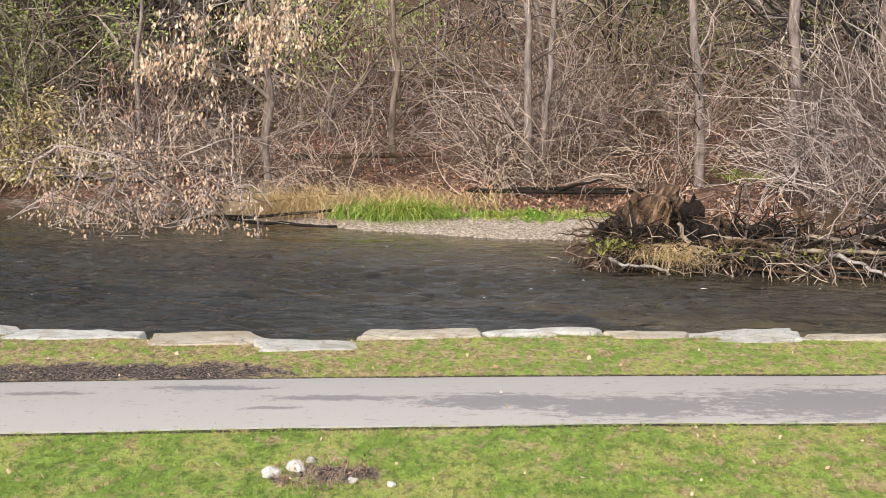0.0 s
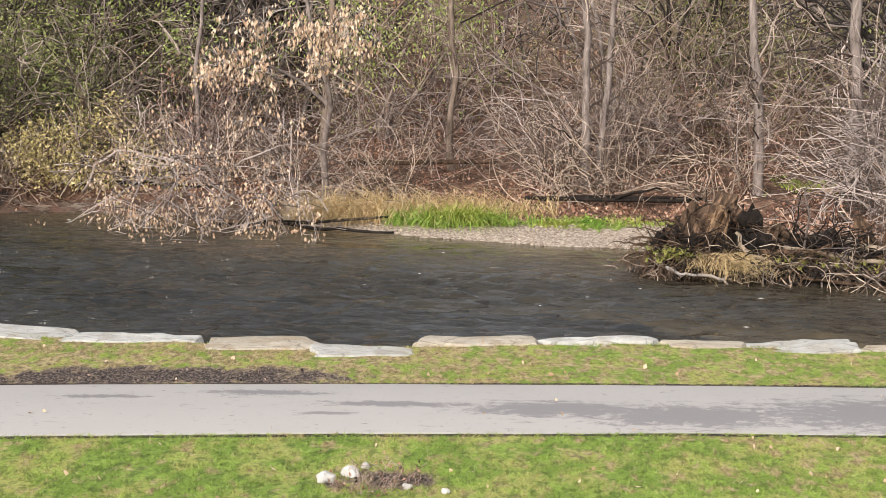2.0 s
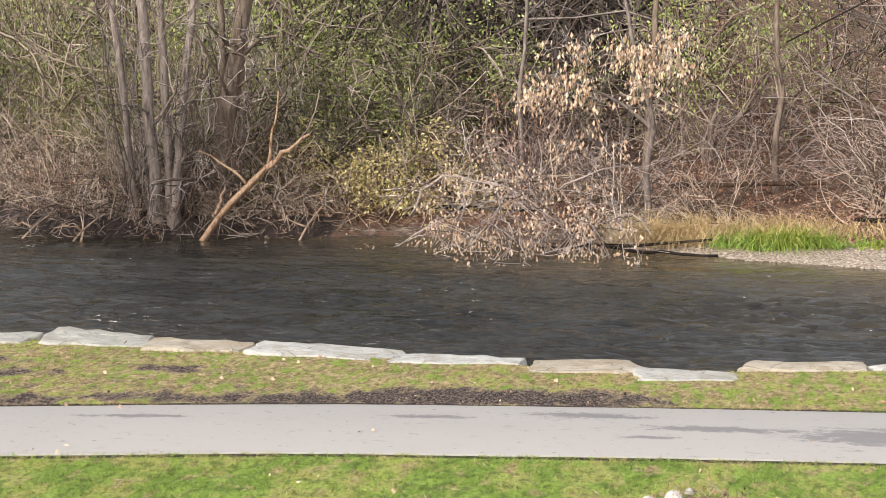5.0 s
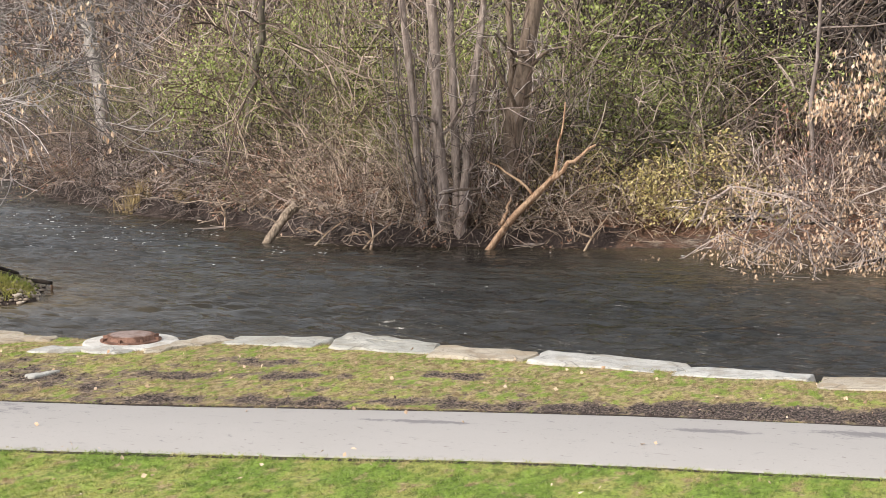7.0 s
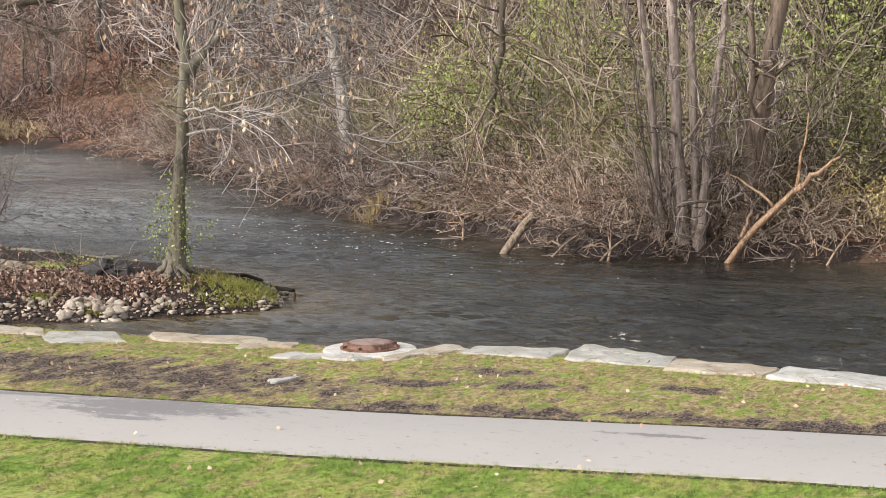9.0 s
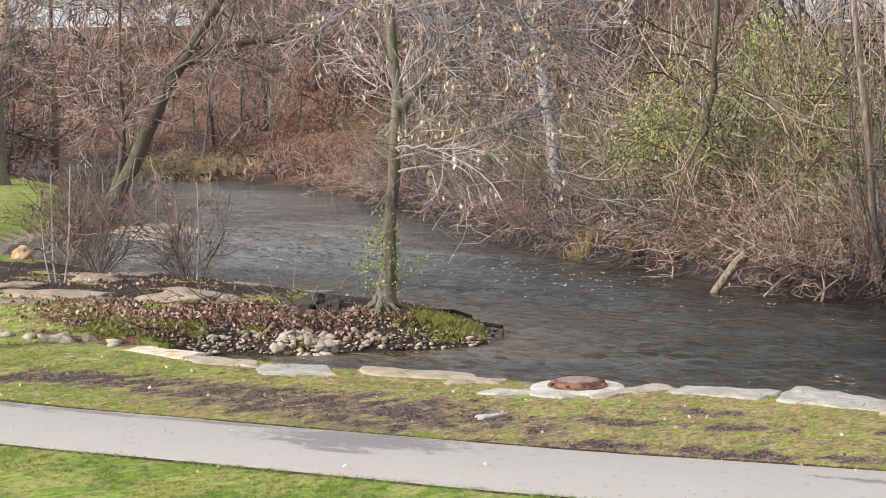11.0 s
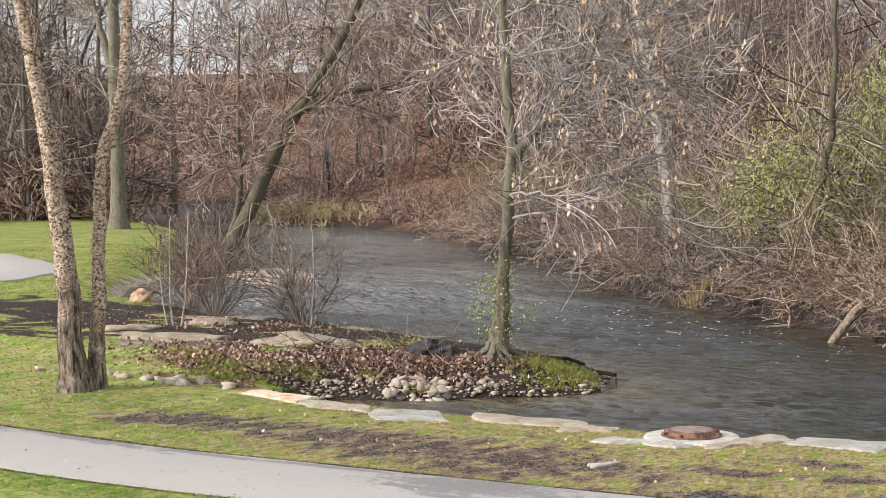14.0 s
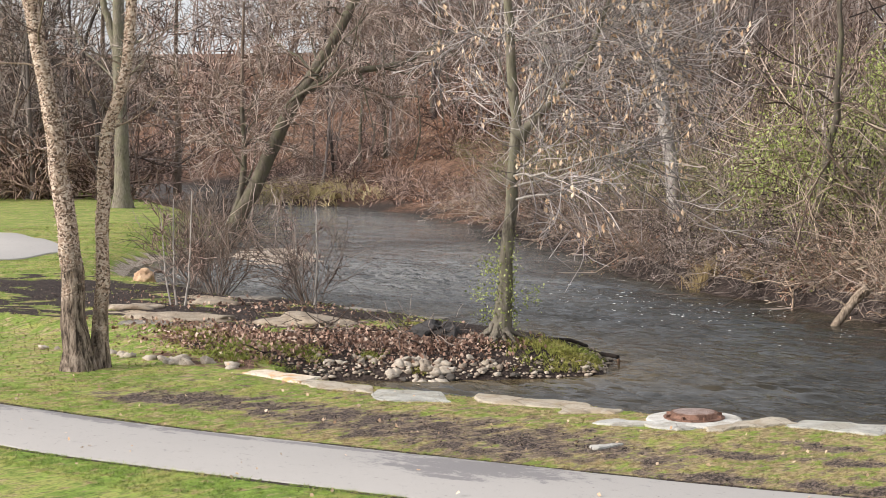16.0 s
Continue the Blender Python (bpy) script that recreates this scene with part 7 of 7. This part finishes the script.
def planted_shrubs():
    a = bush(601, "bare twiggy grey-brown shrub in the mulch bed", 2.6, 32, 0.65, -0.02, TWIG_DARK, (5, 2), rad=0.018, thin=0.009, wob=0.11, base=0.2)
    a.matrix_basis = pose(-36.0, 30.75, height(-36.0, 30.75)) @ Matrix.Diagonal((1.1, 1.1, 1.1, 1))
    b = bush(602, "bare twiggy brown shrub at the water's edge", 2.0, 30, 0.5, -0.02, TWIG_DARK, (5, 2), rad=0.015, thin=0.008, wob=0.11, base=0.18)
    b.matrix_basis = pose(-30.7, 29.2, height(-30.7, 29.2)) @ Matrix.Diagonal((1.05, 1.05, 1.05, 1))
    c = copy_thing(a, Matrix())
    c.matrix_basis = pose(-37.6, 31.2, height(-37.6, 31.2), 0, 0, 130) @ Matrix.Diagonal((0.8, 0.8, 0.9, 1))
    for x, y, s_, t_ in ((-59.3, 51.6, 1.2, 40), (-61.5, 52.2, 1.0, 200), (-56.8, 47.8, 0.8, 300)):
        c = copy_thing(a, Matrix())
        c.matrix_basis = pose(x, y, height(x, y), 0, 0, t_) @ Matrix.Diagonal((s_, s_, s_, 1))
    tree(603, "slim young pale-stemmed tree in the mulch bed", [([(-32.65, 26.6, 0), (-32.8, 26.6, 0.9), (-33.0, 26.8, 2.9)], 0.034, 0.012), ([(-32.45, 26.6, 0), (-32.3, 26.7, 1.0), (-32.4, 26.9, 3.1)], 0.034, 0.012), ([(-32.7, 26.5, 0), (-33.1, 26.6, 0.9), (-33.5, 26.8, 2.5)], 0.028, 0.01)],
         BARK_PALE, TWIG_RED, SPARSE, 5, 0.3, (0.6, 1.1), (20, 50), name="sapling")
    tree(604, "slim young pale-stemmed tree at the water's edge", [([(-30.5, 29.2, 0), (-30.4, 29.25, 1.2), (-30.5, 29.3, 2.8)], 0.04, 0.012), ([(-30.9, 29.2, 0), (-31.0, 29.15, 1.0), (-31.1, 29.1, 2.4)], 0.035, 0.012)], BARK_PALE, TWIG_RED, SPARSE, 6, 0.3, (0.5, 0.9), (20, 50), name="sapling")


planted_shrubs()


# ---- peeling bark, ivy and foam ----
def birch_curls():
    """Papery flakes that stand off the birch's trunks."""
    rng = np.random.default_rng(801)
    birch = [o for o in scene.objects if o.name.startswith("river_birch")][0]
    for spine, r0, r1, lo in (([(-26.7, 19.3, -0.15), (-26.72, 19.25, 1.4), (-26.78, 19.16, 2.6), (-26.85, 19.06, 4.0), (-27.0, 18.84, 5.8), (-27.15, 18.62, 7.4), (-27.3, 18.5, 8.5)], 0.24, 0.12, 0.2),
                              ([(-26.66, 19.75, -0.15), (-26.62, 19.8, 1.4), (-26.59, 19.85, 2.7), (-26.57, 19.87, 3.9), (-26.5, 19.95, 4.65), (-26.3, 20.2, 5.5), (-26.22, 20.3, 6.4), (-26.15, 20.4, 8.5)], 0.145, 0.095, 0.1)):
        q = spine_path(spine, 18)
        n = 1300
        u = rng.uniform(lo, 1, n)
        c = np.stack([np.interp(u, np.linspace(0, 1, 18), q[:, k]) for k in range(3)], 1)
        r = (r0 + (r1 - r0) * u)[:, None]
        a = rng.uniform(0, 2 * np.pi, n)
        p = c + np.stack([np.cos(a), np.sin(a), 0 * a], 1) * r * 0.96
        me = leaves_mesh("bark_flake", rng, p, 0.055, 0.1, 0.5)
        tagged(part("bark_flake", me, BIRCH_FLAKE, birch, "curling papery bark"), kind="stuff")


BIRCH_FLAKE = foliage("birch_flake", [(0, (0.13, 0.085, 0.06)), (0.4, (0.34, 0.24, 0.17)), (0.75, (0.60, 0.46, 0.35)), (1, (0.80, 0.70, 0.60))], 0.7)
birch_curls()


def ivy():
    rng = np.random.default_rng(811)
    n = 520
    a, z = rng.uniform(0, 2 * np.pi, n), rng.beta(1.6, 2.0, n) * 2.4 + 0.2
    r = 0.17 + rng.exponential(0.06, n)
    p = np.column_stack([-22.5 + r * np.cos(a), 27.08 + r * np.sin(a), z])
    p = np.concatenate([p] + [np.array([cx, cy, cz]) + rng.normal(0, 0.13, (80, 3)) for cx, cy, cz in ((-22.9, 26.75, 1.15), (-22.8, 26.85, 1.7), (-22.05, 27.4, 1.1), (-22.75, 26.8, 0.7))])
    ob = part("ivy", leaves_mesh("ivy", rng, p, 0.062, 0.2, 0.7), LEAF_SHOOT)
    tagged(ob, "small green shoots clinging round the tree trunk", "ivy", kind="stuff")


ivy()


def foam():
    """Bubbles and flecks of froth drifting on the river."""
    rng = np.random.default_rng(821)
    n = 310
    x = np.concatenate([rng.normal(-26, 5, 240), rng.uniform(-40, 8, 70)])
    y = np.where(np.arange(n) < 240, 36.5 - 0.35 * (x + 20) * (x < -20) + rng.normal(0, 1.4, n), rng.uniform(25, 37, n))
    p = np.column_stack([x, y])
    z, d, far = lie(p)
    p = p[d < -0.8]
    n = len(p)
    s = rng.lognormal(-4.0, 0.4, (n, 1))
    k = 7
    a = np.arange(k) * 2 * np.pi / k
    ring = np.stack([np.cos(a) * 1.9, np.sin(a), 0 * a], 1)[None] * (s * (1 + rng.normal(0, 0.2, (n, k))))[..., None]
    c = np.column_stack([p, np.full(n, WATER + 0.012)])
    V = np.concatenate([c[:, None], c[:, None] * [1, 1, 1] + ring - [0, 0, 0.01]], 1)
    i = np.arange(n)[:, None, None] * (k + 1)
    T = i + np.stack([np.zeros(k, int), 1 + np.arange(k), 1 + (np.arange(k) + 1) % k], 1)[None]
    m, nt, b = surface("froth", 0.5)
    plug(nt, b, "Base Color", ramp(nt, island(nt), [(0, (0.45, 0.45, 0.43)), (1, (0.85, 0.85, 0.83))]))
    ob = part("froth", solid("froth", V.reshape(-1, 3), tris=T.reshape(-1, 3)), m)
    tagged(ob, "white flecks of froth drifting on the river", "foam", kind="stuff")


foam()


def spit_roots():
    """Bare roots that splay from the foot of the spit's tree."""
    rng = np.random.default_rng(831)
    foot = [o for o in scene.objects if o.get("label", "").startswith("bare silver-twigged")][0]
    for k in range(9):
        a = 2 * math.pi * k / 9 + rng.normal(0, 0.2)
        L = rng.uniform(0.5, 0.95)
        c, d = math.cos(a), math.sin(a)
        pts = [(-22.6 + 0.1 * c, 27.0 + 0.1 * d, 0.55), (-22.6 + 0.3 * c, 27.0 + 0.3 * d, 0.3), (-22.6 + 0.6 * L * c, 27.0 + 0.6 * L * d, height(-22.6 + 0.6 * L * c, 27.0 + 0.6 * L * d) + 0.06), (-22.6 + L * c, 27.0 + L * d, height(-22.6 + L * c, 27.0 + L * d) - 0.05)]
        tube_part("root", pts, 0.065, 0.025, BARK_MOSSY, foot, 7, 9, 0.02, rng)


spit_roots()


# ---- houses on the hill ----
ROOF = stone("roof_shingle", (0.20, 0.13, 0.10), (0.32, 0.22, 0.17), (0.14, 0.09, 0.07), 6)
SIDING = stone("cream_siding", (0.74, 0.70, 0.64), (0.84, 0.81, 0.76), (0.66, 0.62, 0.56), 1)
PANE, _nt, _b = surface("window_glass", 0.08, spec=0.6)
_b.inputs["Base Color"].default_value = (0.05, 0.06, 0.07, 1)


def box(w, d, h, z=0.0, y=0.0, x=0.0):
    bm = bmesh.new()
    bmesh.ops.create_cube(bm, size=1, matrix=Matrix.Translation((x, y, z + h / 2)) @ Matrix.Diagonal((w, d, h, 1)))
    bmesh.ops.bevel(bm, geom=bm.edges[:], offset=min(w, d, h) * 0.04, segments=1, affect="EDGES")
    return bm


def house(x, y, w, h, turn, label, roof_h=2.2):
    z = height(x, y) - 0.3
    e = thing("house", label, "house", at=pose(x, y, z, 0, 0, turn))
    part("wall", from_bm("wall", box(w, 8, h + 2, -2), False), SIDING, e)
    bm = bmesh.new()
    v = [bm.verts.new(c) for c in ((-w / 2 - 0.5, -4.6, h), (w / 2 + 0.5, -4.6, h), (w / 2 + 0.5, 4.6, h), (-w / 2 - 0.5, 4.6, h), (-w / 2 + 1.5, 0, h + roof_h), (w / 2 - 1.5, 0, h + roof_h))]
    for f in ((0, 1, 5, 4), (2, 3, 4, 5), (1, 2, 5), (3, 0, 4), (3, 2, 1, 0)):
        bm.faces.new([v[i] for i in f])
    part("roof", from_bm("roof", bm, False), ROOF, e, "brown shingle roof")
    me = from_bm("window", box(1.1, 0.12, 1.3), False)
    fr = from_bm("window_frame", box(1.35, 0.08, 1.55), False)
    n = int(w / 3)
    for k in range(n):
        xx = -w / 2 + (k + 0.5) * w / n
        win = part("window", me, PANE, e, "dark window pane")
        win.matrix_basis = pose(xx, -4.05, 0.9)
        f = part("window_frame", fr, SIDING, win)
        f.matrix_basis = pose(0, 0.05, -0.12)


house(-141.0, 149.5, 18, 3.3, 43.5, "long cream house with a brown roof behind trees", 3.6)
house(-131.5, 159.5, 10, 3.0, 40, "small cream bungalow seen through trees on the hill", 2.2)


# ---- small things on the lawn ----
def lawn_clutter():
    rng = np.random.default_rng(701)
    for x, y, s, sy, t in ((-1.62, 15.9, 0.10, 0.08, 20), (-1.40, 16.12, 0.105, 0.06, -10), (-1.28, 16.45, 0.05, 0.045, 0), (-0.82, 15.75, 0.05, 0.05, 0), (-0.45, 15.65, 0.045, 0.05, 30)):
        b = part("rock", lump(rng, 0.92 * s, 0.92 * sy, s * 0.7, 3, 0.22), ROCK_WHITE)
        b.matrix_basis = pose(x, y, s * 0.3, rng.normal(0, 8), rng.normal(0, 8), t)
        tagged(b, "white rounded stone lying on the lawn", "rock", "white stones on the lawn")
    w = bush(702, "low dark dry weed among white stones", 0.35, 26, 0.7, 0.0, TWIG_RED, (5, 3), LEAF_LITTER, 200, 0.04, rad=0.004, name="weed", thin=0.0025)
    w.matrix_basis = pose(-1.15, 15.75, 0)
    n = 420
    p = np.column_stack([rng.uniform(-26, 8, n), rng.uniform(13.5, 23, n)])
    z, d, far = lie(p)
    yp = np.interp(-p[:, 0], -PATH_LINE[:300, 0], PATH_LINE[:300, 1])
    on_path = (p[:, 1] < yp) & (p[:, 1] > yp - 2.48)
    keep = (d > 0.4) & (~on_path | (rng.uniform(0, 1, n) < 0.35))
    ob = part("stray_leaves", leaves_mesh("stray_leaves", rng, np.column_stack([p, np.where(on_path, 0.045, 0.05)])[keep], 0.065, 0.0, 0.8), LEAF_DRY)
    tagged(ob, "a few pale dry leaves blown over lawn and path", "fallen leaves", kind="stuff")


lawn_clutter()
